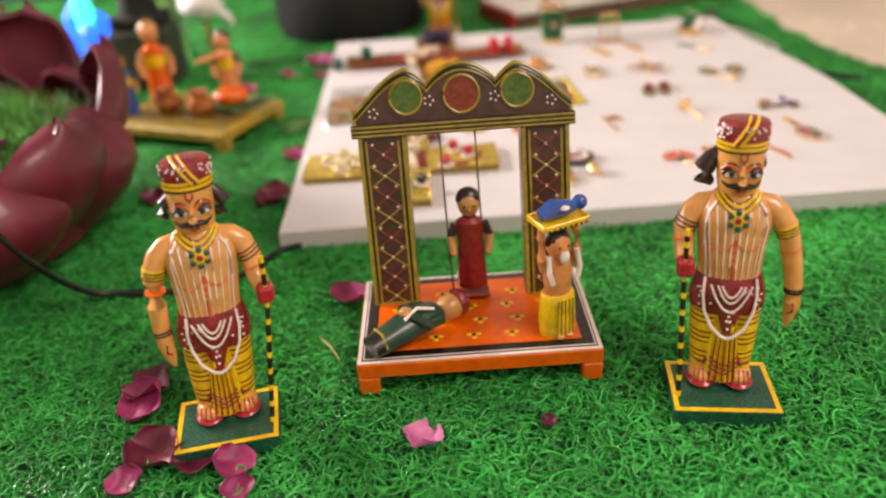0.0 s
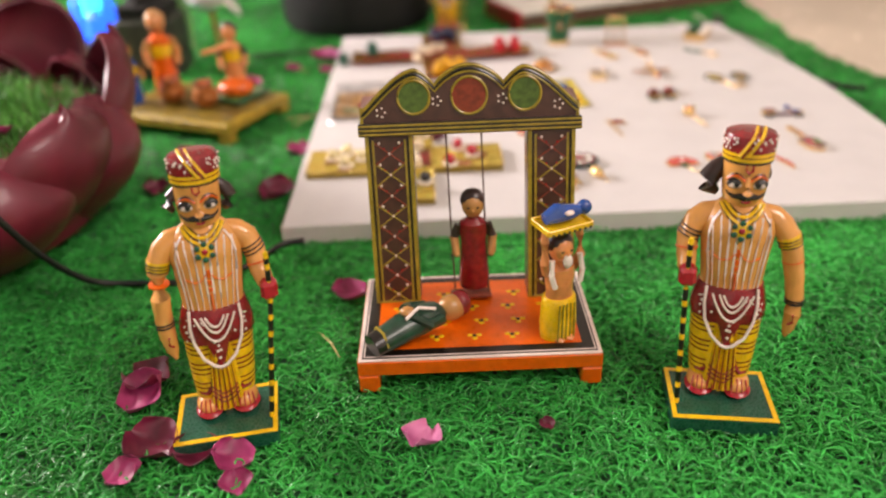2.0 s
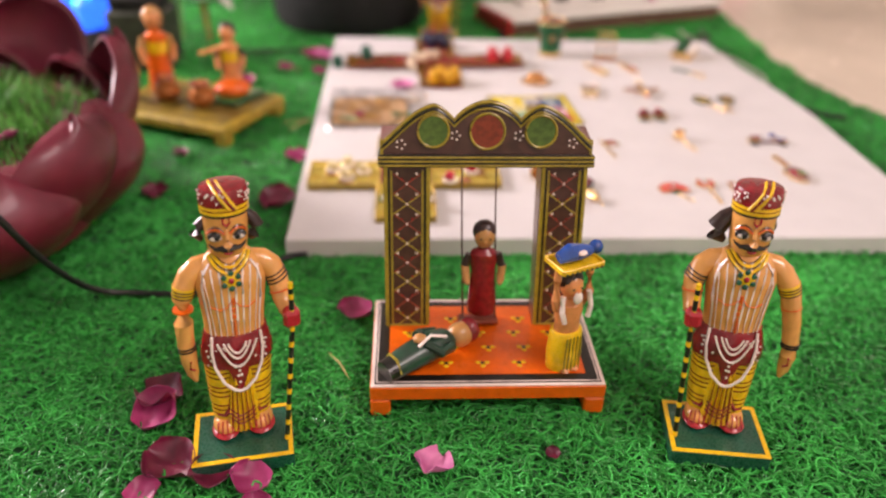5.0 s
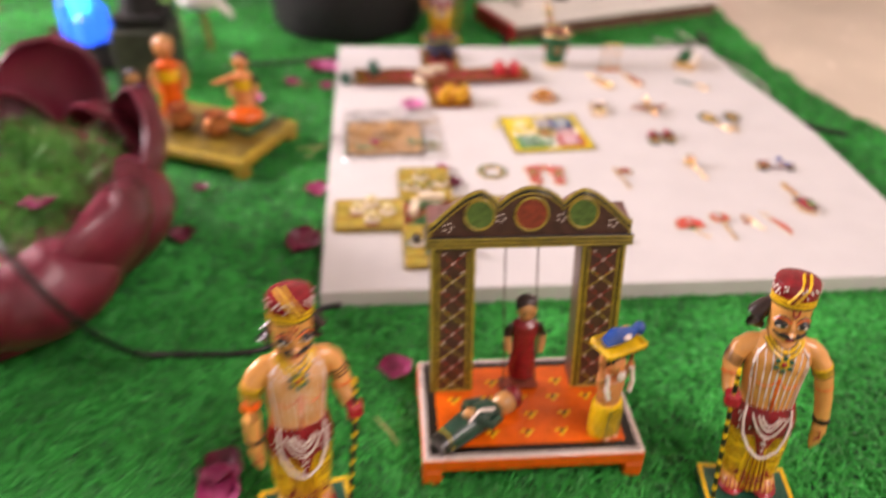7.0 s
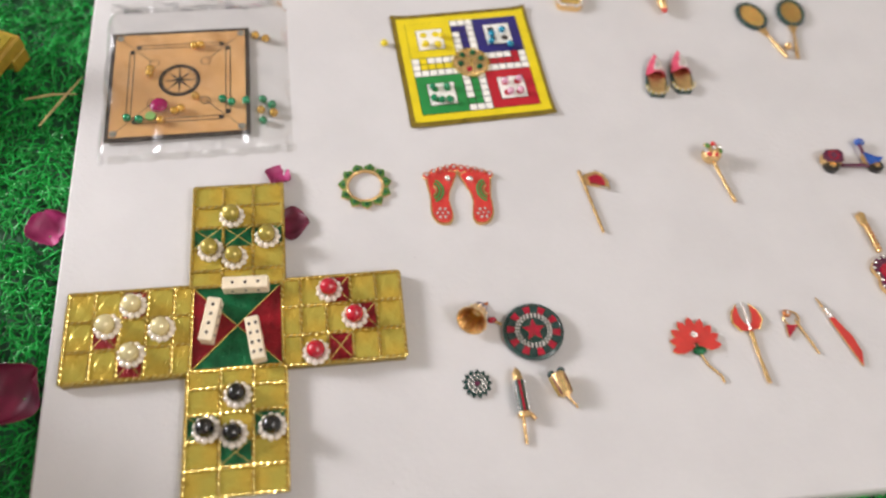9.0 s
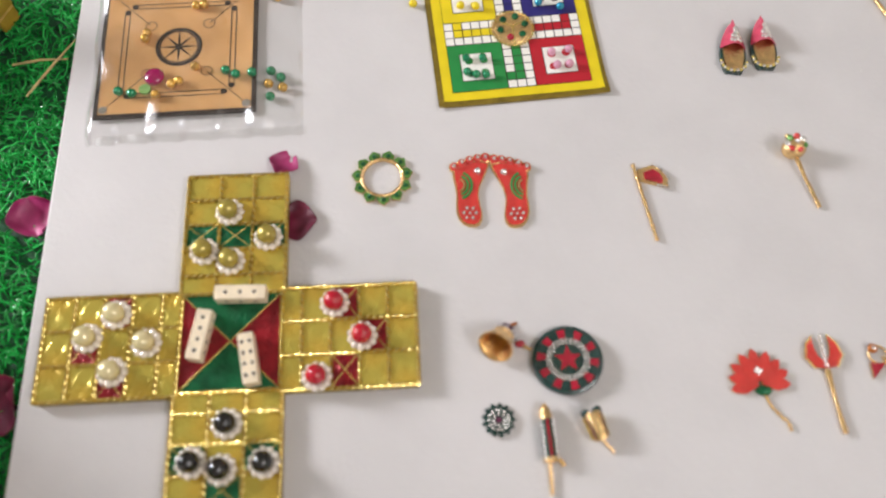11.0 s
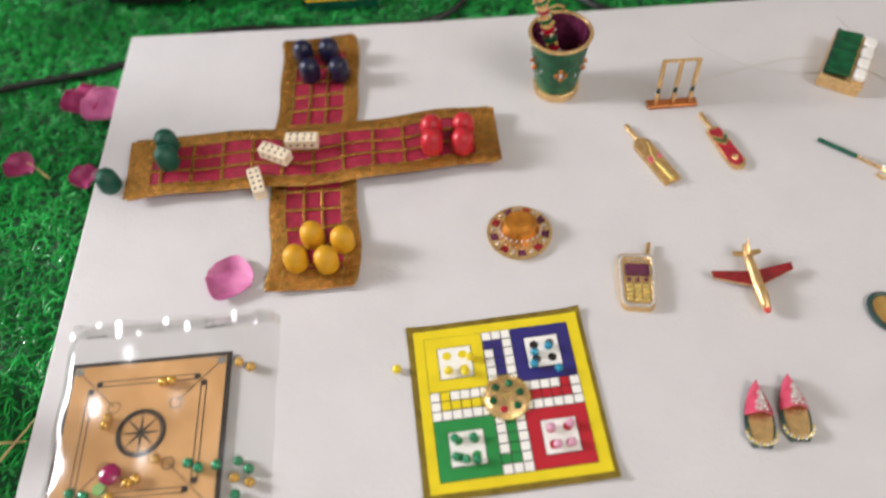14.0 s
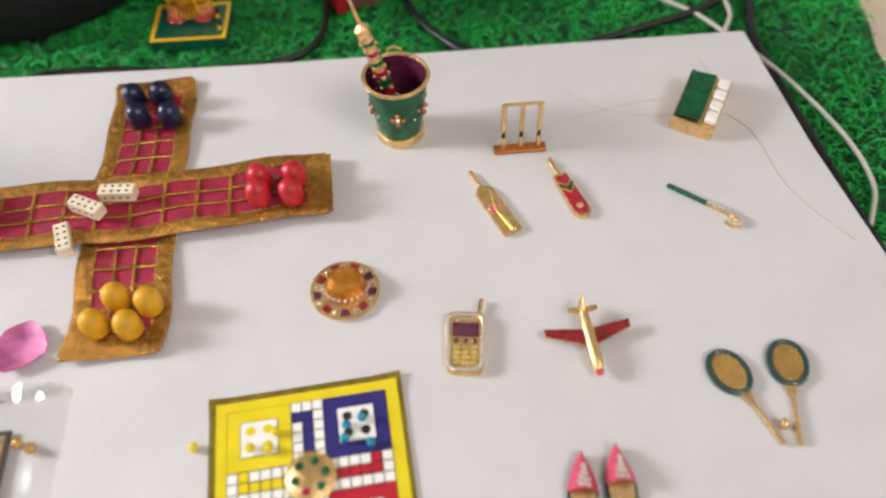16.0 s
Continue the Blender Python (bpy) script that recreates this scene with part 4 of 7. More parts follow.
def little_people():
    solid("swing_doll", small_figure(SKIN_TAN, MAROON, HAIR, 0.060), pose(0.1340, -0.1108, 0.0272, 0, 0, 0), "tiny wooden woman doll in a maroon sari on the swing", DOLL)
    # bearer with a tray on the head
    g = small_figure(SKIN_ORANGE, SKIN_ORANGE, HAIR, 0.050, "up")
    g.lathe([(0.0082, 0.0), (0.0086, 0.008), (0.0078, 0.0195), (0.0071, 0.0205)], YELLOW, 18, sx=1, sy=0.8)
    for i in range(5):
        g.tube([(-0.004 + i * 0.002, -0.0068, 0.001), (-0.0035 + i * 0.0018, -0.0066, 0.019)], 0.0004, OLIVE, 5)
    for s in (-1, 1):
        g.ball((0.0024 * s, -0.004, 0.0008), 0.003, SKIN_ORANGE, (0.9, 1.5, 0.5), 8, 6)
    g.ball((0, -0.0056, 0.0395), 0.0024, STRIPE, (1, 0.6, 1.4), 10, 6)
    for s in (-1, 1):
        g.tube([(s * 0.0066, -0.004, 0.041), (s * 0.0075, -0.0055, 0.034), (s * 0.006, -0.0062, 0.0285)], 0.0013, STRIPE, 6)
    g.box((0, 0.0, 0.0545), (0.0205, 0.0140, 0.0016), YELLOW, 0.0004)
    for c, s in (((0, -0.0070, 0.0553), (0.0205, 0.0012, 0.0026)), ((0, 0.0070, 0.0553), (0.0205, 0.0012, 0.0026)), ((-0.0102, 0, 0.0553), (0.0012, 0.014, 0.0026)), ((0.0102, 0, 0.0553), (0.0012, 0.014, 0.0026))):
        g.box(c, s, YELLOW, 0.0003)
    for i in range(8):
        g.ball((-0.0088 + i * 0.0025, -0.0078, 0.0545), 0.0007, BLACK, (1, 0.5, 1), 5, 4)
    g.tube([(-0.0085, 0, 0.0585), (-0.003, 0, 0.060), (0.004, 0, 0.0592), (0.009, 0, 0.0590)], [0.0026, 0.0042, 0.0034, 0.0018], BLUE, 10)
    g.ball((0.0105, 0, 0.0598), 0.0032, BLUE, n=10, k=8)
    g.ball((0.001, -0.0035, 0.0608), 0.0018, STRIPE, (1.3, 1, 0.6), 8, 6)
    solid("bearer_doll", g, pose(0.1750, -0.1552, 0.0216, 0, 0, 24) @ Matrix.Scale(1.22, 4), "bearded wooden doll in yellow holding a yellow tray overhead", DOLL)
    # lying doll
    g = Geo()
    body = [(-0.025, 0, 0.0055), (-0.020, 0, 0.0062), (-0.008, 0, 0.0078), (0.003, 0, 0.0085), (0.011, 0, 0.0080), (0.015, 0, 0.007)]
    g.tube(body, [0.0062, 0.0066, 0.0078, 0.0082, 0.0072, 0.0040], CLOTHGREEN, 14, flat=0.85, pick=lambda i: BLACK if i == 0 else CLOTHGREEN)
    g.tube([(-0.020, -0.0068, 0.006), (-0.020, -0.003, 0.0122), (-0.020, 0.003, 0.0122), (-0.020, 0.0068, 0.006)], 0.0007, OLIVE, 6)
    g.ball((0.021, 0, 0.0072), 0.0068, SKIN_TAN, (1.15, 0.95, 0.95), 14, 10)
    g.ball((0.0262, 0, 0.0078), 0.0066, MAROON, (0.8, 1, 1.0), 14, 10)
    for s in (-1, 1):
        g.tube([(0.010, s * 0.0068, 0.009), (0.002, s * 0.0092, 0.0105), (-0.004, s * 0.004, 0.0155)], [0.003, 0.0028, 0.002], CLOTHGREEN, 8)
    g.ball((-0.0045, 0, 0.0160), 0.0028, SKIN_TAN, (1.3, 1.2, 0.8), 8, 6)
    g.tube([(0.008, -0.005, 0.0145), (0.0, -0.003, 0.0175), (-0.008, -0.004, 0.0150)], 0.0009, STRIPE, 6)
    solid("lying_doll", g, pose(0.0997, -0.1507, 0.0216, 0, 0, 36) @ Matrix.Scale(1.14, 4), "wooden doll in dark green lying on the platform", DOLL)


little_people()


# ---- lotus bowl with moss and glass dome ----
def lotus_bowl():
    cx, cy = -0.2488, 0.042
    lb = thing("lotus_bowl", pose(cx, cy, 0), "glossy maroon lotus-shaped bowl filled with green moss", "planter")
    part("bowl", Geo().lathe([(0.098, 0.0), (0.116, 0.012), (0.128, 0.045), (0.130, 0.080), (0.124, 0.084), (0.02, 0.078)], LOTUS, 48), lb)

    def petal(a0, lean, h, w, r0, tip):
        """One cupped petal: narrow at the foot, broad above, with a round lip and a small hooked tip."""
        g = Geo()

        def fn(u, v):
            s = (u - 0.5) * 2
            k = max(0.0, (v - 0.55) / 0.45)
            wide = w * (0.72 + 0.28 * math.sin(math.pi * min(0.5, v * 0.8))) * (max(0.0, 1 - k ** 2.0) ** 0.5 * 0.97 + 0.03)
            belly = 0.046 * math.sin(math.pi * 0.70 * v) + lean * v * v
            cup = 0.017 * (1 - s * s) * math.sin(math.pi * (0.15 + 0.75 * v)) - 0.004 * abs(s) ** 4
            lip = 0.0035 * max(0.0, (v - 0.9) / 0.1) ** 2
            r = r0 + belly + cup - lip
            ang = a0 + s * wide
            return (r * math.cos(ang), r * math.sin(ang), 0.005 + h * v + tip * max(0.0, 1 - abs(s) * 2.5) * k ** 3)

        g.sheet(fn, 26, 26, LOTUS, 0.004)
        return g

    for i in range(8):
        a = 2 * math.pi * (i + 0.5) / 8 + 0.10
        part("petal", petal(a, 0.022 + 0.012 * math.sin(a), 0.112 + 0.034 * math.sin(a), 0.43, 0.086, 0.007), lb, smooth=60)
    for i in range(8):
        a = 2 * math.pi * i / 8 + 0.10
        part("petal", petal(a, -0.008, 0.094 + 0.014 * math.sin(a), 0.39, 0.100, 0.004), lb, smooth=60)
    rng = np.random.default_rng(8)
    g = Geo()
    vs, fs = [], []
    for _ in range(5200):
        r = 0.126 * math.sqrt(rng.uniform())
        a = rng.uniform(0, 2 * math.pi)
        x, y = r * math.cos(a), r * math.sin(a)
        z = 0.070 + 0.020 * (1 - (r / 0.126) ** 2) + 0.006 * noise.noise(Vector((x * 40, y * 40, 0)))
        dx, dy = rng.normal(0, 0.007, 2)
        hh = rng.uniform(0.010, 0.024)
        t = rng.uniform(0, math.pi)
        ox, oy = 0.0007 * math.cos(t), 0.0007 * math.sin(t)
        o = len(vs)
        vs += [(x - ox, y - oy, z), (x + ox, y + oy, z), (x + dx * 0.5 + ox * 0.8, y + dy * 0.5 + oy * 0.8, z + hh * 0.6), (x + dx * 0.5 - ox * 0.8, y + dy * 0.5 - oy * 0.8, z + hh * 0.6), (x + dx, y + dy, z + hh)]
        fs += [(o, o + 1, o + 2, o + 3), (o + 3, o + 2, o + 4)]
    g.add(vs, fs, MOSS)
    solid("moss", g, pose(cx, cy, 0), "bright green artificial moss filling the lotus bowl", "moss", kind="stuff", smooth=0)
    g = Geo()
    prof = [(0.040, 0.086), (0.047, 0.104), (0.058, 0.126), (0.064, 0.150), (0.062, 0.172), (0.052, 0.192), (0.032, 0.206), (0.014, 0.212), (0.003, 0.213)]
    g.lathe(prof + [(r * 0.965 if r > 0.005 else r, z - 0.0018) for r, z in prof[::-1]], GLASS, 40, caps=False)
    solid("glass_dome", g, pose(-0.2445, 0.0155, 0), "clear glass dome standing in the moss of the bowl", "glass dome").visible_shadow = False


lotus_bowl()


# ---- little courtyard platform with two figures ----
def courtyard():
    m = pose(-0.1190, 0.2788, 0, 0, 0, 66)
    cp = thing("doll_platform", m, "yellow ochre wooden platform on feet with dolls", "platform")
    part("platform", Geo().box((0, 0, 0.0145), (0.105, 0.150, 0.009), WOODYELLOW, 0.001), cp)
    part("border", Geo().box((0, 0, 0.0194), (0.099, 0.144, 0.0010), OLIVE, 0.0003), cp)
    part("painted_top", Geo().box((0, 0, 0.0199), (0.091, 0.136, 0.0010), OCHRETOP, 0.0003), cp)
    for x in (-1, 1):
        for y in (-1, 1):
            part("foot", Geo().box((x * 0.0455, y * 0.068, 0.005), (0.013, 0.013, 0.010), WOODYELLOW, 0.001), cp)
    solid("woman_doll", small_figure(SKIN_ORANGE, ORANGE, SKIN_TAN, 0.086, band=YELLOW), pose(-0.1546, 0.3078, 0.0204, 0, 0, 20), "small orange wooden doll standing on the platform", DOLL)
    g = small_figure(SKIN_ORANGE, SKIN_ORANGE, HAIR, 0.072, band=YELLOW)
    g.ball((0, -0.006, 0.008), 0.015, ORANGE, (1.25, 1.15, 0.62), 16, 10)
    g.tube([(-0.008, -0.004, 0.048), (-0.02, -0.010, 0.046), (-0.026, -0.016, 0.046)], [0.003, 0.0028, 0.002], SKIN_ORANGE, 8)
    solid("seated_doll", g, pose(-0.0800, 0.2890, 0.0244, 0, 0, 0), "orange wooden doll seated on a small green mat", DOLL)
    solid("green_seat", Geo().box((0, 0, 0.0022), (0.050, 0.042, 0.0044), GREEN_E, 0.0008).box((0, 0, 0.0042), (0.046, 0.038, 0.001), LEAFENAMEL, 0.0003), pose(-0.0800, 0.2870, 0.0204, 0, 0, 62), "small green painted slab under the seated doll", "slab")
    solid("water_bearer_doll", small_figure(SKIN_TAN, BLUE, HAIR, 0.062, band=YELLOW), pose(-0.1815, 0.2830, 0.0204, 0, 0, 30), "small wooden doll in blue standing on the platform", DOLL)
    pot = [(0.004, 0), (0.0085, 0.003), (0.0105, 0.008), (0.0088, 0.013), (0.0052, 0.0155), (0.0050, 0.0175), (0.0072, 0.0192), (0.0055, 0.0192), (0.004, 0.016)]
    pot = [(r * 1.3, z * 1.3) for r, z in pot]
    for x, y in ((-0.1432, 0.2794), (-0.1055, 0.2594)):
        p = thing("water_pot", pose(x, y, 0.0204), "small round copper water pot on the platform", "pot", "water pots")
        part("body", Geo().lathe(pot, BRASS, 20), p)
        part("rim", Geo().tube([(0.0094 * math.cos(a), 0.0094 * math.sin(a), 0.0250) for a in [2 * math.pi * i / 20 for i in range(21)]], 0.0009, MAROON, 6), p)


courtyard()


# ---- games on the foam board ----
def foil_cell(w, h, material, cross=False):
    g = Geo()
    rng = random.Random(int(w * 1e6 + h * 1e5))
    k = [rng.uniform(0.7, 1.3) for _ in range(4)]

    def fn(u, v):
        e = min(u, 1 - u, v, 1 - v)
        return ((u - 0.5) * w, (v - 0.5) * h, 0.00012 * min(1, e * 8) + 0.00028 * math.sin(u * 9 * k[0] + k[1]) * math.sin(v * 8 * k[2] + k[3]) + 0.00013 * math.sin(u * 21 * k[1] + v * 6) * math.sin(v * 17 * k[0] - u * 5))

    g.sheet(fn, 12, 12, material)
    if cross:
        for s in (-1, 1):
            g.tube([(-w / 2 * s, -h / 2, 0.001), (0, 0, 0.0014), (w / 2 * s, h / 2, 0.001)], 0.00022, GOLDBEAD, 4)
    return g


def gold_cross_board():
    c = Vector((0.0927, 0.0997, TOP))
    ch = thing("cross_game_board", Matrix.Translation(c) @ pose(0, 0, 0, 0, 0, 0.8), "gold foil cross-shaped game cloth with red and green squares", "board game")
    g = Geo()
    h = 0.0216
    g.box((0, 0, 0.002), (2 * h, 2 * h, 0.004), CARD_E, 0.0004)
    quart = [(-h, -h), (h, -h), (h, h), (-h, h)]
    panel = part("centre_panel", g, ch, "red and green quartered centre panel")
    for i in range(4):
        a, b = quart[i], quart[(i + 1) % 4]
        part("quarter", Geo().add([(*a, 0.0041), (*b, 0.0041), (0, 0, 0.0044), (*a, 0.0044), (*b, 0.0044), (0, 0, 0.0048)], [(2, 1, 0), (3, 4, 5), (0, 1, 4, 3), (1, 2, 5, 4), (2, 0, 3, 5)], FOILGREEN if i % 2 == 0 else FOILRED), panel)
        g = Geo()
        cord(g, (*a, 0.0048), (*b, 0.0048), 0.0006, GOLDBEAD, CORDDARK)
        part("seam", g, panel, "twisted bright gold cord")
        part("thread", Geo().tube([(*a, 0.0046), (0, 0, 0.0050)], 0.0003, GOLDBEAD, 5), panel, "thin gold thread")
    marks = {0: {(1, 3): 1, (0, 2): 1, (2, 2): 1, (1, 3): 1}, 1: {(0, 2): 1, (1, 3): 1, (2, 2): 1}, 2: {(1, 2): 1, (0, 2): 1, (2, 2): 1}, 3: {(1, 3): 1, (0, 2): 1, (2, 2): 1}}
    cw, L = 0.0150, [0.0086, 0.0123, 0.0123, 0.0123, 0.0123]
    meshes = {}
    for arm in range(4):
        rng = random.Random(arm + 3)
        turn = Matrix.Rotation(radians(90 * arm - 90), 4, "Z")   # 0 down the board, then anticlockwise
        ob = Geo()
        ob.at = turn
        ln = sum(L)
        ob.box((h + ln / 2, 0, 0.0019), (ln, 3 * cw + 0.0012, 0.0038), CARD_E, 0.0004)
        y0 = -1.5 * cw
        arm_ob = part("arm", ob, ch, "gold foil arm of the cross with corded seams")
        seams = [((h + sum(L[:k]), y0, 0.0047), (h + sum(L[:k]), -y0, 0.0052)) for k in range(6)]
        seams += [((h, y0 + k * cw, 0.0047), (h + ln, y0 + k * cw, 0.0052)) for k in range(4)]
        for a, b in seams:
            sg = Geo()
            sg.at = turn
            cord(sg, a, b, 0.00085, GOLDBEAD, CORDDARK)
            part("seam", sg, arm_ob, "twisted bright gold cord")
        x = h
        for k in range(5):
            for j in range(3):
                hit = (j, k) in marks[arm]
                mt = (FOILGREEN if arm in (0, 2) else FOILRED) if hit else GOLDFOIL
                key = (k == 0, mt.name)
                if key not in meshes:
                    meshes[key] = foil_cell(L[k] - 0.0003, cw - 0.0003, mt, hit).mesh("cell")
                cell = new("cell", meshes[key])
                cell.parent = arm_ob
                flip = 180 if (j + k) % 2 else 0
                cell.matrix_local = turn @ pose(x + L[k] / 2, y0 + (j + 0.5) * cw, 0.0047, rng.uniform(-1.8, 1.8), rng.uniform(-1.8, 1.8), flip)
            x += L[k]


gold_cross_board()


def pearl_piece(x, y, m, label, z):
    p = thing("pearl_game_piece", pose(x, y, z), label, "game piece", "pearl game pieces")
    g = Geo()
    g.lathe([(0.0048, 0), (0.0052, 0.001), (0.004, 0.0025)], GOLDBEAD, 14)
    ring_of(g, (0, 0, 0.0022), 0.0050, 0.0017, 11, PEARL, 8)
    tagged(part("pearl_ring", g, p, "ring of white seed pearls"), kind="stuff")
    part("pearl", Geo().ball((0, 0, 0.0062), 0.0044, m, n=18, k=12), p)


for m, label, spots in ((PEARL_OLIVE, "olive gold pearl game piece on the gold cross board", ((0.0901, 0.1599), (0.1078, 0.1465), (0.0798, 0.1410), (0.0916, 0.1358))),
                        (PEARL_RED, "red pearl game piece on the gold cross board", ((0.1372, 0.1139), (0.1489, 0.0986), (0.1295, 0.0820))),
                        (PEARL_CREAM, "cream pearl game piece on the gold cross board", ((0.0446, 0.1137), (0.0335, 0.1040), (0.0582, 0.1004), (0.0451, 0.0888))),
                        (PEARL_BLACK, "black pearl game piece on the gold cross board", ((0.0932, 0.0647), (0.0797, 0.0501), (0.0915, 0.0468), (0.1085, 0.0485)))):
    for x, y in spots:
        pearl_piece(x, y, m, label, TOP + 0.0042)


def long_die(m, a, b, label, group, w=0.0066, ln=0.022, spots=4):
    d = thing("long_die", m, label, "dice", group)
    part("body", Geo().box((0, 0, w / 2), (ln, w, w), IVORY, 0.0005), d)
    for i in range(spots):
        x = (i - (spots - 1) / 2) * ln / (spots + 0.6)
        for s in (a if isinstance(a, tuple) else (0,)):
            part("pip", Geo().ball((x, s, w), 0.00085, INK, (1, 1, 0.25), 8, 4), d, "small black pip")
        part("pip", Geo().ball((x, -w / 2, w / 2), 0.00085, INK, (1, 0.25, 1), 8, 4), d, "small black pip")


long_die(pose(0.0973, 0.1196, TOP + 0.0046, 0, 0, -1), (0,), 0, "ivory long die with black pips on the gold board", "gold board dice", spots=3)
long_die(pose(0.0810, 0.1020, TOP + 0.0046, 0, 0, 80), (0,), 0, "ivory long die with black pips on the gold board", "gold board dice", spots=4)
long_die(pose(0.1017, 0.0905, TOP + 0.0046, 0, 0, -80), (-0.0016, 0.0016), 0, "ivory long die with black pips on the gold board", "gold board dice", spots=4)


def red_cross_cloth():
    ch = thing("red_cross_cloth", pose(0, 0, TOP), "crimson cross-shaped game cloth with gold ribbon lattice", "board game")

    def strip(name, p0, p1, w, z, cells):
        """A ribbon-edged strip of cloth from p0 to p1, with a wavy lie."""
        a, b = Vector((*plan(*p0), 0)), Vector((*plan(*p1), 0))
        d = (b - a).normalized()
        nrm = Vector((-d.y, d.x, 0))
        ln = (b - a).length
        wave = lambda u: 0.0016 * math.sin(u * 9) + 0.0007 * math.sin(u * 23)
        lift = lambda u, v: z + 0.0012 * math.sin(u * 11 + v * 2) ** 2 + 0.002 * max(0, abs(u - 0.5) - 0.44) * 15 * abs(v - 0.5)
        at = lambda u, v, dz=0.0: a + d * (u * ln) + nrm * ((v - 0.5) * w + wave(u)) + Vector((0, 0, lift(u, v) + dz))
        g = Geo()
        g.sheet(lambda u, v: at(u, v), 44, 8, VELVET, 0.0012)
        ob = part(name, g, ch, "crimson cloth arm")
        g = Geo()
        edge = 0.17
        for v0, v1 in ((-0.03, edge), (1 - edge, 1.03)):
            g.sheet(lambda u, v: at(u, v0 + (v1 - v0) * v, 0.0004 + 0.0005 * math.sin(v * 3.1)), 60, 5, GOLDTRIM)
        for u0, u1 in ((-0.012, 0.055), (0.945, 1.012)):
            g.sheet(lambda u, v: at(u0 + (u1 - u0) * u, v, 0.0005), 3, 12, GOLDTRIM)
        # small bright beads put in for the glints along the ribbon edges
        for v in (-0.01, 0.155, 0.845, 1.01):
            for i in range(90):
                if math.sin(i * 1.7 + v * 9) > -0.2:
                    g.ball(at((i + 0.5) / 90, v, 0.0008), 0.0006, GOLDBEAD, n=5, k=3)
        part("ribbon_border", g, ob, "wrinkled gold ribbon border")
        g = Geo()
        for k in (1, 2):
            v = edge + (1 - 2 * edge) * k / 3
            g.tube([at(u / 60, v, 0.0007) for u in range(2, 59)], 0.0009, GOLDTRIM, 5, flat=0.5)
        for k in range(1, cells):
            u = k / cells
            g.tube([at(u, edge + (1 - 2 * edge) * i / 8, 0.0007) for i in range(9)], 0.0010, GOLDTRIM, 5, flat=0.5)
        part("gold_lattice", g, ob, "thin gold ribbon lattice")

    strip("strip", (0.1334, 0.5201), (0.1352, 0.3292), 0.0455, 0.0014, 15)
    strip("strip", (0.0295, 0.4150), (0.2401, 0.4228), 0.0415, 0.0048, 12)


red_cross_cloth()


def wood_pawn(x, y, m, label, z, tilt=0, rz=0, r=0.0062):
    g = Geo()
    g.lathe([(r * 0.93, 0), (r, 0.0008), (r * 1.02, 0.0070), (r * 0.95, 0.0098), (r * 0.74, 0.0121), (r * 0.42, 0.0135), (r * 0.12, 0.0139)], m, 18)
    solid("wooden_pawn", g, pose(x, y, z, tilt, 0, rz), label, "game piece", "wooden pawns")


PAWN_Y = mat("yellow_pawn_paint", "d9a014", 0.5, vary=0.12, scale=120, bump=0.2)
PAWN_G = mat("green_pawn_paint", "0f5240", 0.5, vary=0.2, scale=120, bump=0.2)
PAWN_R = mat("red_pawn_paint", "c0202c", 0.4, vary=0.2, scale=120, bump=0.2)
PAWN_N = mat("navy_pawn_paint", "15183a", 0.3, vary=0.2, scale=120, bump=0.15)
Z2 = TOP + 0.0042
for x, y in ((0.1283, 0.3425), (0.1366, 0.3567), (0.1528, 0.3525), (0.1445, 0.3403)):
    wood_pawn(x, y, PAWN_Y, "yellow painted wooden pawn on the crimson cloth", Z2)
for x, y in ((0.0496, 0.4291), (0.0515, 0.4168)):
    wood_pawn(x, y, PAWN_G, "dark green painted wooden pawn on the crimson cloth", Z2 + 0.003)
wood_pawn(0.0165, 0.4091, PAWN_G, "dark green painted wooden pawn standing on the foam board", TOP)
for x, y in ((0.2040, 0.4249), (0.2038, 0.4136), (0.2226, 0.4249), (0.2213, 0.4125)):
    wood_pawn(x, y, PAWN_R, "red painted wooden pawn on the crimson cloth", Z2 + 0.003)
for x, y in ((0.1250, 0.5015), (0.1300, 0.4840), (0.1414, 0.5015), (0.1483, 0.4829)):
    wood_pawn(x, y, PAWN_N, "navy painted wooden pawn on the crimson cloth", Z2)
for x, y, rz, z in ((0.1015, 0.4010, -72, TOP + 0.004), (0.1115, 0.4185, -28, Z2 + 0.004), (0.1265, 0.4270, -4, Z2 + 0.004)):
    long_die(pose(x + 0.002, y - 0.004, z, 0, 0, rz), (-0.0017, 0.0017), 0, "white long die with black pips on the crimson cloth", "crimson cloth dice", w=0.0072, ln=0.0185, spots=4)


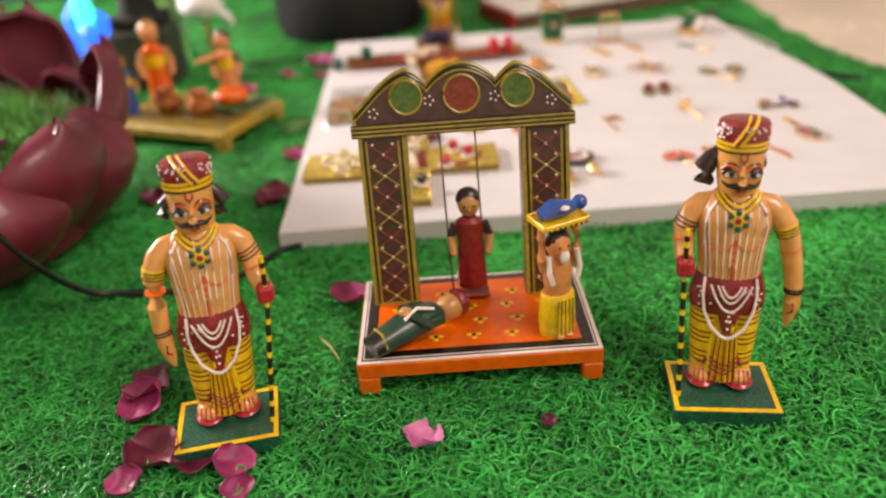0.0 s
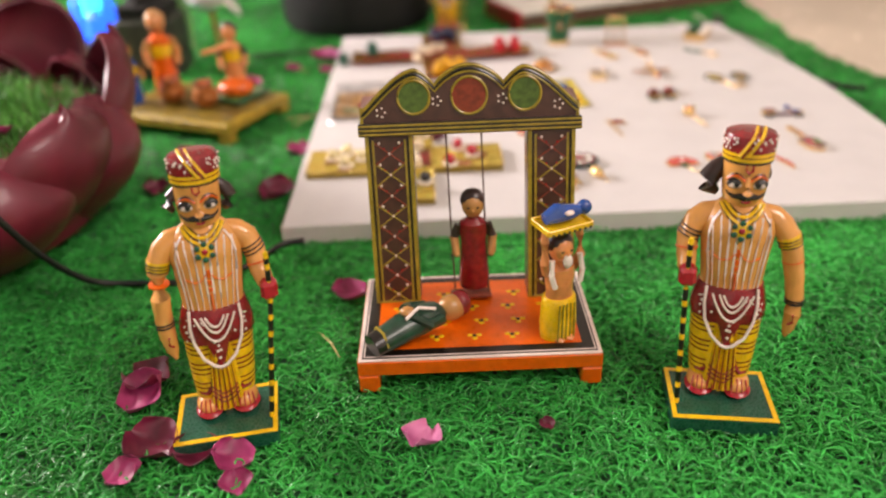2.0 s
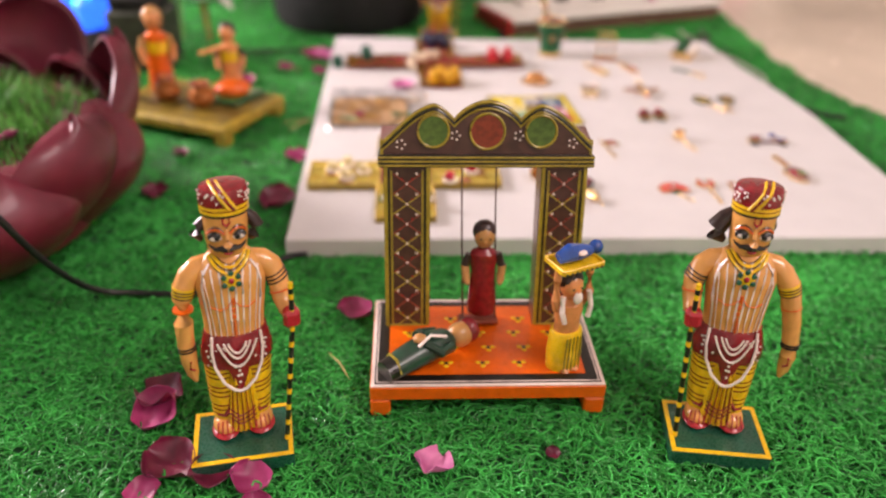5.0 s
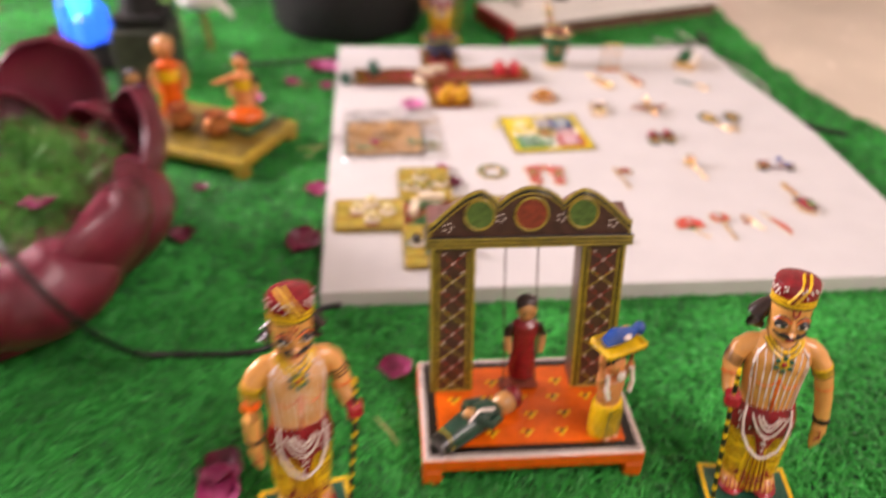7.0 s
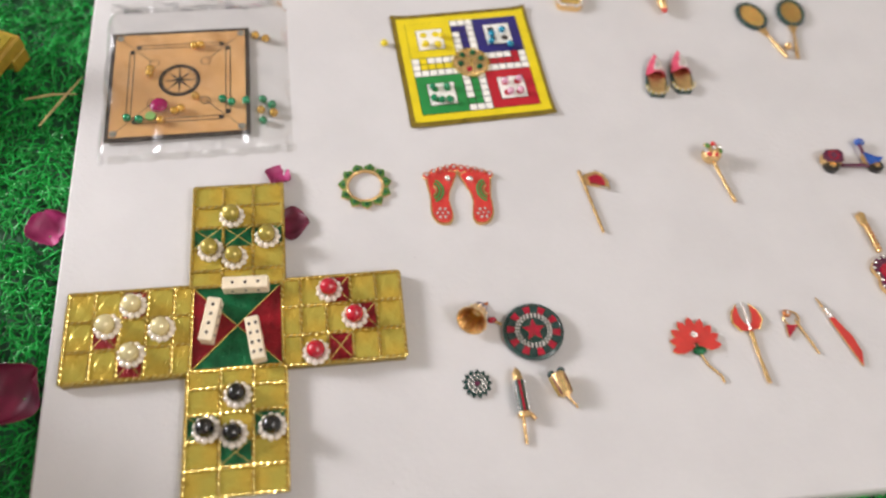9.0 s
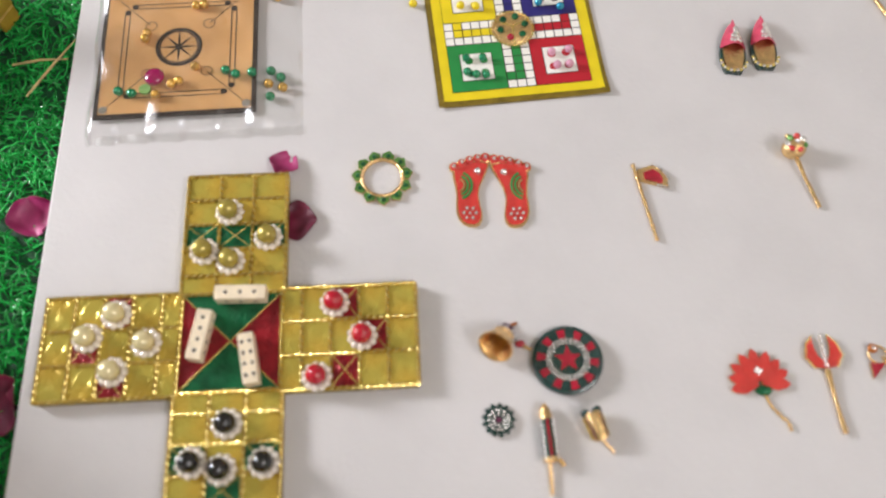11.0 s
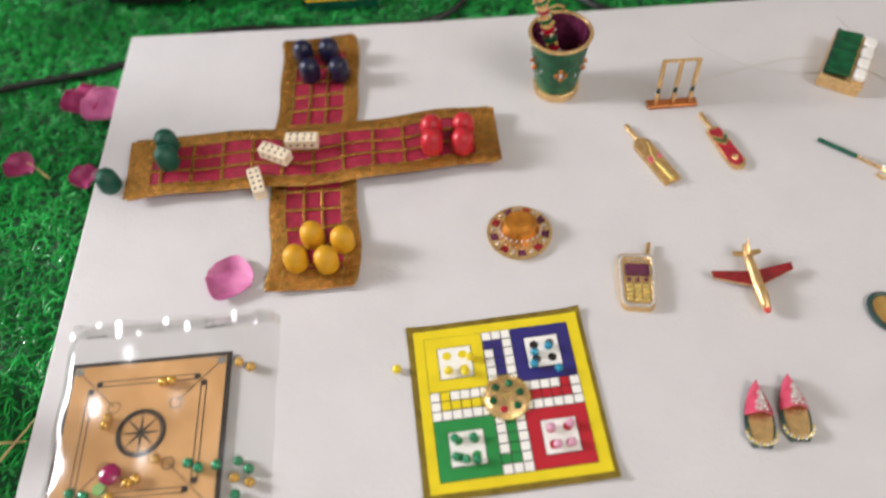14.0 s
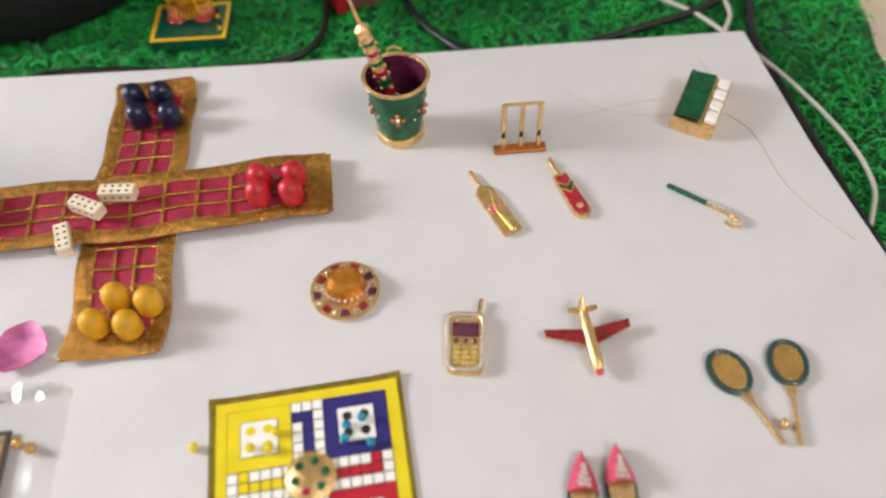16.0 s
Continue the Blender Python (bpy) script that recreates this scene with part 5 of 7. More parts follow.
def ludo():
    S = 0.0428
    lu = thing("ludo_board", pose(0.2303, 0.2604, TOP, 0, 0, 4.4), "small printed ludo card with a gold edge, corners slightly curled", "board game")
    curl = lambda x, y: 0.0006 + 0.0035 * max(0, (x * x + y * y) / (S * S) - 1.45) ** 1.5
    g = Geo()
    g.sheet(lambda u, v: ((2 * u - 1) * S, (2 * v - 1) * S, curl((2 * u - 1) * S, (2 * v - 1) * S) + 0.0004), 36, 36, CARD_E, 0.0008)
    card = part("card", g, lu, "gold edged card")
    g = Geo()
    lvl = [0]

    def patch(x0, y0, x1, y1, m, z):
        g.sheet(lambda u, v: ((x0 + (x1 - x0) * u) * S, (y0 + (y1 - y0) * v) * S, curl((x0 + (x1 - x0) * u) * S, (y0 + (y1 - y0) * v) * S) + 0.0004 + z * 0.00018), max(2, int(18 * (x1 - x0))), max(2, int(18 * (y1 - y0))), m)

    patch(-0.93, -0.93, 0.95, 0.93, CARD_Y, 1)
    patch(-0.82, -0.82, 0.82, 0.82, INK, 2)
    q = 0.82 * 2 / 15
    at = lambda i: -0.82 + q * i
    for (i, j), m in (((0, 9), CARD_Y), ((9, 9), CARD_B), ((9, 0), CARD_R), ((0, 0), CARD_G)):
        patch(at(i) + 0.005, at(j) + 0.005, at(i + 6) - 0.005, at(j + 6) - 0.005, m, 3)
        patch(at(i + 1.25), at(j + 1.25), at(i + 4.75), at(j + 4.75), INK, 4)
        patch(at(i + 1.32), at(j + 1.32), at(i + 4.68), at(j + 4.68), CARD_W, 5)
        for a in (2.2, 3.8):
            for b in (2.2, 3.8):
                x, y = at(i + a) * S, at(j + b) * S
                k = INK if m is CARD_B else m
                g.lathe([(0.0021, curl(x, y) + 0.0012), (0.0021, curl(x, y) + 0.00145)], k, 14, (x, y, 0))
    for k in range(6):
        for a in (6, 7, 8):
            for (i, j), m, start in (((a, 9 + k), CARD_B, (7 if a == 7 else 6) == 7 and k < 5 or a == 6 and k == 4), ((a, k), CARD_G, a == 7 and k > 0 or a == 6 and k == 1), ((k, a), CARD_Y, a == 7 and k > 0 or a == 8 and k == 1), ((9 + k, a), CARD_R, a == 7 and k < 5 or a == 8 and k == 4)):
                patch(at(i) + 0.006, at(j) + 0.006, at(i + 1) - 0.006, at(j + 1) - 0.006, m if start else CARD_W, 3)
    part("printed_face", g, card, "yellow, indigo, red and green printed game face")
    # domed gilt hexagon over the middle
    g = Geo()
    g.lathe([(0.0108, 0.0008), (0.0110, 0.0022), (0.0085, 0.0034), (0.0020, 0.0042)], GOLD, 8)
    ring_of(g, (0, 0, 0.0024), 0.0108, 0.0006, 40, GOLDBEAD)
    for k in range(3):
        a = 2 * math.pi * k / 3 + 0.5
        dotted(g, (0, 0, 0.0044), (0.0100 * math.cos(a), 0.0100 * math.sin(a), 0.0030), 0.0005, 0.001, GOLDBEAD, 5)
    for k in range(6):
        a = 2 * math.pi * k / 6 + 0.2
        g.ball((0.0066 * math.cos(a), 0.0066 * math.sin(a), 0.0040), 0.0019, RUBY if k == 4 else FOILGREEN, (1, 1, 0.5), 10, 6)
    part("centre_boss", g, lu, "gilt hexagonal boss with green gems")


ludo()


def loose_pearl(x, y, m, label, r=0.0021, z=TOP + 0.0016, group="loose pearls"):
    solid("loose_pearl", Geo().ball((0, 0, r), r, m, n=14, k=10), pose(x, y, z), label, "pearl", group)


for m, label, spots in ((CARD_Y, "tiny yellow bead on the ludo card", ((0.2150, 0.2820), (0.2040, 0.2755), (0.2120, 0.2745))),
                        (PEARL_BLUE, "tiny teal pearl on the ludo card", ((0.2465, 0.2820), (0.2535, 0.2850), (0.2455, 0.2760), (0.2570, 0.2730))),
                        (PEARL_GREEN, "tiny green pearl on the ludo card", ((0.2045, 0.2420), (0.2130, 0.2420), (0.2045, 0.2335), (0.2090, 0.2320), (0.2140, 0.2315))),
                        (PEARL_PINK, "tiny pink pearl on the ludo card", ((0.2490, 0.2440), (0.2580, 0.2455), (0.2510, 0.2360), (0.2575, 0.2365)))):
    for x, y in spots:
        loose_pearl(x, y, m, label)
loose_pearl(0.1790, 0.2789, CARD_Y, "tiny yellow bead beside the ludo card", 0.0022, TOP)


def carrom():
    S = 0.0392
    m = Matrix(((0.9995, -0.0305, 0, 0.0593), (0.0305, 0.9995, 0, 0.2550), (0, 0, 1, TOP + 0.0012), (0, 0, 0, 1)))
    cb = thing("carrom_board", m, "small printed carrom card with a black border in a clear sleeve", "board game")
    card = part("card", Geo().box((0, 0, 0.0006), (2 * S, 2 * S, 0.0012), INK, 0.0002), cb, "black edged card")
    g = Geo()
    g.box((0, 0, 0.0013), (1.88 * S, 1.88 * S, 0.0002), CARROM)
    part("printed_face", g, card, "tan printed playing surface")
    g = Geo()
    z = 0.00155
    circ = lambda x, y, r, w, n=32: g.tube([(x + r * math.cos(a), y + r * math.sin(a), z) for a in [2 * math.pi * i / n for i in range(n + 1)]], w, INK, 4, flat=0.25)
    circ(0, 0.001, 0.0108, 0.0009)
    circ(0, 0.001, 0.0094, 0.0003)
    for k in range(8):
        a = math.pi * k / 4
        g.tube([(0, 0.001, z), (0.0045 * math.cos(a), 0.001 + 0.0045 * math.sin(a), z), (0.0090 * math.cos(a), 0.001 + 0.0090 * math.sin(a), z)], [0.0007, 0.0005, 0.0001], INK, 4, flat=0.25)
    for k in range(4):
        c, s = math.cos(k * math.pi / 2), math.sin(k * math.pi / 2)
        rot = lambda x, y: (x * c - y * s, x * s + y * c, z)
        for d in (0.0258, 0.0283):
            g.tube([rot(-0.0235, d), rot(0.0235, d)], 0.00025, INK, 4, flat=0.25)
        for x in (-0.0235, 0.0235):
            p = rot(x, 0.0270)
            g.lathe([(0.0016, z), (0.0016, z + 0.0001)], INK, 12, (p[0], p[1], 0))
        g.tube([rot(0.015, 0.015), rot(0.033, 0.033)], 0.0002, INK, 4, flat=0.25)
        p = rot(0.0145, 0.0145)
        circ(p[0], p[1], 0.0028, 0.0002, 18)
        p = rot(0.0345, 0.0345)
        g.lathe([(0.0022, z), (0.0022, z + 0.0001)], SILVER, 14, (p[0], p[1], 0))
    part("printed_lines", g, card, "dark printed circles and base lines")
    # the clear sleeve: a crumpled film over the card, with a folded head
    film = Geo()
    film.sheet(lambda u, v: (0.0100 + 0.104 * (u - 0.5), 0.112 * (v - 0.48), 0.0052 + 0.0016 * math.sin(u * 17 + v * 5) * math.sin(v * 13) + 0.0012 * math.sin(u * 41) * max(0, 0.22 - v) * 6 + 0.0014 * math.sin(v * 70) * max(0, v - 0.9) * 8 - 0.0042 * (max(0, abs(u - 0.5) - 0.42) / 0.08) ** 2 - 0.0040 * (max(0, abs(v - 0.5) - 0.44) / 0.06) ** 2), 60, 60, PLASTIC)
    sl = thing("plastic_sleeve", m, "crumpled clear plastic sleeve round the carrom card", "plastic sleeve")
    strip = Geo()
    strip.sheet(lambda u, v: (0.0100 + 0.100 * (u - 0.5), 0.0500 + 0.0085 * v, 0.0058 + 0.0010 * math.sin(u * 21 + v * 3) + 0.0006 * math.sin(u * 55)), 60, 4, PLASTIC)
    seam = Geo()
    seam.sheet(lambda u, v: (0.0100 - 0.046 + 0.100 * u, -0.0545 + 0.0050 * v, 0.0016 + 0.0010 * math.sin(u * 40) ** 2), 60, 3, PLASTIC)
    for k, gg in (("film", film), ("folded_strip", strip), ("heat_seam", seam)):
        part(k, gg, sl, smooth=60).visible_shadow = False
    for x in (-0.027, 0.031):
        solid("staple", Geo().tube([(x - 0.005, 0.0505, 0.0062), (x + 0.005, 0.0508, 0.0062)], 0.0003, GREY, 5), m, "thin steel staple in the plastic sleeve", "staple", "sleeve staples")


carrom()
for m, label, spots in ((PEARL_GOLD, "tiny gold pearl inside the plastic sleeve", ((0.067, 0.280), (0.071, 0.2803), (0.043, 0.260), (0.0435, 0.2635), (0.069, 0.242), (0.058, 0.232), (0.0615, 0.2335), (0.051, 0.226), (0.102, 0.2885), (0.108, 0.2855), (0.105, 0.2315), (0.112, 0.229))),
                        (PEARL_GREEN, "tiny green pearl inside the plastic sleeve", ((0.084, 0.239), (0.089, 0.2365), (0.097, 0.2372), (0.106, 0.239), (0.111, 0.235), (0.106, 0.224), (0.033, 0.229), (0.0395, 0.2275)))):
    for x, y in spots:
        loose_pearl(x, y, m, label, 0.0024, TOP + 0.0026 if x < 0.100 else TOP + 0.0004)
MAGENTA = mat("magenta_glass", "9c1456", 0.08, vary=0.1, scale=200, bump=0, coat=0.9)
solid("striker", Geo().ball((0, 0, 0.0025), 0.0050, MAGENTA, (1, 1, 0.5), 18, 10), pose(0.0495, 0.2365, TOP + 0.0026), "magenta glass striker inside the plastic sleeve", "striker")
solid("striker", Geo().lathe([(0.0028, 0), (0.003, 0.0006), (0.0028, 0.0012)], PALEGREEN, 16), pose(0.0450, 0.2305, TOP + 0.0028), "pale green disc inside the plastic sleeve", "striker")


# ---- trinkets on the foam board ----
def along(a, b, z=TOP):
    """A pose at a whose x axis runs towards b."""
    return pose(a[0], a[1], z, 0, 0, math.degrees(math.atan2(b[1] - a[1], b[0] - a[0])))


def span(a, b):
    return math.hypot(b[0] - a[0], b[1] - a[1])


def oval(cx, cy, rx, ry, n=24):
    return [(cx + rx * math.cos(2 * math.pi * i / n), cy + ry * math.sin(2 * math.pi * i / n)) for i in range(n)]


CH = "charm"


def crown_ring():
    t = thing("crown_ring", pose(0.1597, 0.1768, TOP), "gold ring charm edged with green enamel leaves", CH)
    part("ring", Geo().tube([(x, y, 0.0012) for x, y in oval(0, 0, 0.0096, 0.0096, 36) + [(0.0096, 0)]], 0.0010, GOLD, 8), t)
    for i in range(11):
        a = 2 * math.pi * (i + 0.3) / 11
        g = Geo()
        g.at = pose(0, 0, 0, 0, 0, math.degrees(a))
        g.prism([(0.0098, -0.0026), (0.0122, -0.0030), (0.0146, 0), (0.0122, 0.0030), (0.0098, 0.0026)], 0.0003, 0.0018, LEAFENAMEL, GOLD)
        g.ball((0.0116, 0, 0.0020), 0.0011, FOILGREEN, n=8, k=6)
        part("leaf", g, t)


def footprint(x, y, s):
    t = thing("footprint_charm", pose(x, y, TOP, 0, 0, -4 * s), "coral enamel footprint charm with crystals and green curls", CH, "footprint charms")
    us = (0, 0.03, 0.10, 0.20, 0.32, 0.45, 0.60, 0.75, 0.88, 0.96, 1.0)
    ws = (0.0014, 0.0032, 0.0046, 0.0051, 0.0048, 0.0044, 0.0050, 0.0064, 0.0073, 0.0068, 0.0042)
    mid = lambda u: s * (0.0006 - 0.0022 * math.sin(math.pi * u * 0.9) * (u < 0.9) + 0.0004)
    edge = [(mid(u) + w, -0.0175 + 0.0325 * u) for u, w in zip(us, ws)] + [(mid(u) - w, -0.0175 + 0.0325 * u) for u, w in list(zip(us, ws))[::-1]]
    part("plate", Geo().prism([(px * 1.16, py * 1.06) for px, py in edge], 0, 0.0012, GOLD), t)
    part("enamel", Geo().prism([(px * 1.02, py * 0.99) for px, py in edge], 0.0010, 0.0018, CORAL), t, "coral red enamel")
    for i in range(5):
        px = s * (-0.0080 + i * 0.0037)
        py = 0.0118 + 0.0054 * math.sin(math.pi * i / 8)
        g = Geo()
        g.ball((px, py, 0.0010), 0.0025 + 0.0004 * (i == 4), GOLD, (1.0, 1.15, 0.55), 10, 6)
        g.ball((px, py, 0.0015), 0.0021 + 0.0003 * (i == 4), CORAL, (1, 1.15, 0.55), 10, 6)
        g.ball((px, py, 0.0027), 0.0012, CRYSTAL, n=6, k=4)
        part("toe", g, t)
    g = Geo()
    for r, m in ((0.0064, CARD_G), (0.0046, CARD_G), (0.0029, GOLD)):
        g.tube([(s * (-0.0058 + r * math.cos(a)), 0.0020 + r * 1.1 * math.sin(a), 0.0019) for a in [radians(-70 + 14 * i) for i in range(11)]], 0.0006, m, 6)
    part("curl", g, t, "green enamel curl")
    g = Geo()
    ring_of(g, (0, -0.0122, 0.0020), 0.0028, 0.0010, 6, CRYSTAL)
    g.ball((0, -0.0122, 0.0020), 0.0008, CRYSTAL, n=6, k=4)
    g.ball((s * 0.0032, 0.0098, 0.0022), 0.0018, CRYSTAL, n=8, k=6)
    part("crystal_setting", g, t, "clear rhinestones")


def axe_charm():
    a, b = (0.2813, 0.1784), (0.2874, 0.1389)
    t = thing("axe_charm", along(a, b), "tiny gold battle axe charm with a ruby blade", CH)
    L = span(a, b)
    part("handle", Geo().tube([(L * i / 12, 0, 0.0011) for i in range(13)], [0.0007 if i % 2 else 0.0010 for i in range(13)], GOLD, 8), t)
    blade = [(0.0035, 0.001), (0.0020, 0.009), (0.0055, 0.0125), (0.0105, 0.0142), (0.0150, 0.0130), (0.0130, 0.0085), (0.0095, 0.0012)]
    part("blade", Geo().prism(blade, 0.0004, 0.0016, GOLD), t)
    part("enamel", Geo().prism([(0.0085 + (x - 0.0085) * 0.62, 0.0075 + (y - 0.0075) * 0.62) for x, y in blade], 0.0014, 0.0022, RUBY), t)
    g = Geo()
    for p, q in zip(blade[1:5], blade[2:6]):
        dotted(g, (*p, 0.0018), (*q, 0.0018), 0.0007, 0.0016, CRYSTAL)
    part("crystal_setting", g, t, "row of clear rhinestones")


def mace_charm():
    a, b = (0.3614, 0.1818), (0.3689, 0.1523)
    t = thing("mace_charm", along(a, b), "tiny gold mace charm with jewelled head", CH)
    part("handle", Geo().tube([(0.004, 0, 0.0035), (0.014, 0, 0.0022), (span(a, b), 0, 0.0012)], [0.0012, 0.0009, 0.0010], GOLD, 8), t)
    part("head", Geo().ball((0, 0, 0.0052), 0.0056, GOLD, (0.95, 1.05, 0.95), 16, 12), t)
    g = Geo()
    for i in range(7):
        an = 2 * math.pi * i / 7
        g.ball((0.0036 * math.cos(an) - 0.001, 0.0042 * math.sin(an), 0.0090), 0.0017, (CORAL, LEAFENAMEL, CRYSTAL)[i % 3], (1, 1, 0.7), 8, 6)
    g.ball((-0.001, 0, 0.0104), 0.0014, CRYSTAL, n=8, k=6)
    g.ball((-0.0068, 0, 0.0052), 0.0014, GOLD, n=8, k=6)
    part("jewel_setting", g, t, "coral, green and clear jewels")


def scooter_charm():
    t = thing("scooter_charm", pose(0.4493, 0.1722, TOP, 0, 0, -4), "tiny plum and blue enamel scooter charm lying flat", CH)
    for x, r in ((-0.0125, 0.0046), (0.0140, 0.0042)):
        g = Geo()
        g.lathe([(r, 0), (r, 0.0026), (r * 0.5, 0.0030)], BLACK, 18, (x, -0.001, 0))
        g.lathe([(r * 0.45, 0.0028), (r * 0.4, 0.0034)], GOLD, 12, (x, -0.001, 0))
        part("wheel", g, t)
    part("body", Geo().prism([(-0.0185, 0.0015), (-0.0165, -0.0005), (-0.008, -0.0010), (-0.006, 0.0006), (-0.0055, 0.0062), (-0.0075, 0.0085), (-0.0150, 0.0080), (-0.0180, 0.0050)], 0.0008, 0.0048, PURPLE, GOLD), t, "plum enamel body")
    part("footboard", Geo().box((0.0015, -0.0010, 0.0022), (0.0170, 0.0020, 0.0024), PURPLE, 0.0005), t)
    part("front_shield", Geo().prism([(0.0080, -0.0018), (0.0150, 0.0000), (0.0185, 0.0035), (0.0140, 0.0040), (0.0085, 0.0070), (0.0068, 0.0060)], 0.0008, 0.0044, BLUE, GOLD), t, "blue enamel front")
    g = Geo()
    g.tube([(0.0080, 0.0050, 0.003), (0.0075, 0.0130, 0.003)], 0.0011, PURPLE, 8)
    g.ball((0.0080, 0.0148, 0.0030), 0.0026, BLUE, (1.2, 1, 0.8), 10, 8)
    part("handlebar", g, t)
    g = Geo()
    ring_of(g, (-0.0115, 0.0042, 0.0049), 0.0028, 0.0008, 8, RUBY)
    part("jewel_setting", g, t, "ruby jewels")


def guitar_charm():
    a, b = (0.4397, 0.1387), (0.4450, 0.0850)
    t = thing("guitar_charm", along(a, b), "tiny gold guitar charm, plum and green enamel body", CH)
    part("headstock", Geo().prism([(0, -0.0024), (0.0070, -0.0016), (0.0070, 0.0016), (0, 0.0024), (-0.0012, 0)], 0.0004, 0.0026, GOLD), t)
    g = Geo()
    g.box((0.0155, 0, 0.0020), (0.018, 0.0028, 0.0024), GOLD, 0.0004)
    for i in range(7):
        g.box((0.0080 + i * 0.0024, 0, 0.0033), (0.0005, 0.0028, 0.0004), BRASS)
    part("neck", g, t)
    L = span(a, b)

    def outline(k):
        out = []
        for i in range(40):
            an = 2 * math.pi * i / 40
            u = math.cos(an)
            w = 0.0098 - 0.0022 * u - 0.0028 * math.exp(-((u + 0.15) / 0.25) ** 2)
            out.append((L - 0.0135 + 0.0135 * k * -u * -1, w * k * math.sin(an)))
        return out

    part("body", Geo().prism(outline(1.0), 0.0002, 0.0030, PURPLE, GOLD), t, "plum enamel body with a gold edge")
    part("enamel", Geo().prism(outline(0.66), 0.0026, 0.0036, RUBY), t, "ruby enamel face")
    g = Geo()
    g.prism([(x * 0.6 + (L - 0.012) * 0.4, y * 0.5 + 0.003) for x, y in outline(0.7)], 0.0034, 0.0041, LEAFENAMEL)
    part("pickguard", g, t, "green enamel inlay")
    g = Geo()
    for x, y in outline(0.93)[::2]:
        g.ball((x, y, 0.0032), 0.0008, CRYSTAL, n=6, k=4)
    part("crystal_setting", g, t, "clear rhinestone edging")


def lotus_charm():
    t = thing("lotus_charm", pose(0.3194, 0.0699, TOP, 0, 0, 4), "coral enamel lotus charm on a curved gold stem", CH)
    for i in range(9):
        an = radians(90 + (i - 4) * 24)
        g = Geo()
        g.at = pose(0, 0, 0, 0, 0, math.degrees(an))
        ln = 0.0155 - 0.0006 * abs(i - 4)
        g.prism([(0.001, -0.0008), (ln * 0.55, -0.0028), (ln * 0.85, -0.0018), (ln, 0), (ln * 0.85, 0.0018), (ln * 0.55, 0.0028), (0.001, 0.0008)], 0.0006 + 0.0003 * (i % 2), 0.0018 + 0.0003 * (i % 2), CORAL, GOLD)
        part("petal", g, t)
    g = Geo()
    for x, y in ((0, 0.0045), (0, 0.0065), (-0.0012, 0.0055), (0.0012, 0.0055)):
        g.ball((x, y, 0.0024), 0.0010, CRYSTAL, n=6, k=4)
    part("crystal_setting", g, t, "clear rhinestones")
    part("calyx", Geo().ball((0.001, -0.0028, 0.0012), 0.0030, FOILGREEN, (1.2, 0.8, 0.5), 10, 6), t, "dark green enamel calyx")
    part("stem", Geo().tube([(0.0008, -0.004, 0.0012), (0.0025, -0.010, 0.0010), (0.0062, -0.0155, 0.0010), (0.0075, -0.0165, 0.001), (0.0080, -0.0205, 0.0010)], 0.00065, GOLD, 7), t)


def trident_charm():
    t = thing("trident_charm", pose(0.3507, 0.0746, TOP, 0, 0, 2), "gold trident charm with red enamel prongs", CH)
    part("staff", Geo().tube([(0, 0, 0.0015), (0.0002, -0.014, 0.0012), (0.0008, -0.027, 0.0012)], [0.0013, 0.0008, 0.0012], GOLD, 8), t)
    for s in (-1, 1):
        g = Geo()
        pts = [(0, 0.0005), (0.0052, 0.0012), (0.0082, 0.0060), (0.0068, 0.0115), (0.0036, 0.0150), (0.0034, 0.0098), (0.0026, 0.0062), (0.0010, 0.0042)]
        pts = [(x * s, y) for x, y in pts]
        g.prism(pts if s > 0 else pts[::-1], 0.0006, 0.0018, RUBY if s > 3 else CORAL, GOLD)
        for p, q in zip(pts[1:4], pts[2:5]):
            dotted(g, (*p, 0.0018), (*q, 0.0018), 0.00055, 0.0012, GOLDBEAD, 5)
        part("prong", g, t, "red enamel prong with gold beads")
    g = Geo()
    dotted(g, (0, 0.002, 0.0022), (0, 0.0150, 0.0022), 0.0010, 0.0019, CRYSTAL, 7)
    part("middle_prong", g, t, "prong of clear rhinestones")


def hatchet_charm():
    t = thing("flag_charm", pose(0.3755, 0.0784, TOP), "small gold pin charm with ring, red flag and stick", CH)
    part("stick", Geo().tube([(0.0018, 0.001, 0.001), (0.0085, -0.0180, 0.001)], 0.0006, GOLD, 7), t)
    part("ring", Geo().tube([(0.0 + 0.0040 * math.cos(a), 0.0018 + 0.0040 * math.sin(a), 0.001) for a in [2 * math.pi * i / 22 for i in range(23)]], 0.0005, GOLD, 6), t)
    part("jewel", Geo().ball((-0.0018, 0.0046, 0.0014), 0.0022, BRASS, (1, 1, 0.6), 10, 6).ball((-0.0018, 0.0046, 0.0024), 0.0010, CRYSTAL, n=6, k=4), t)
    part("flag", Geo().prism([(-0.0042, -0.0015), (-0.0044, -0.0085), (-0.0010, -0.0055), (0.0020, -0.0022)], 0.0004, 0.0016, RUBY, GOLD), t, "dark red enamel flag")


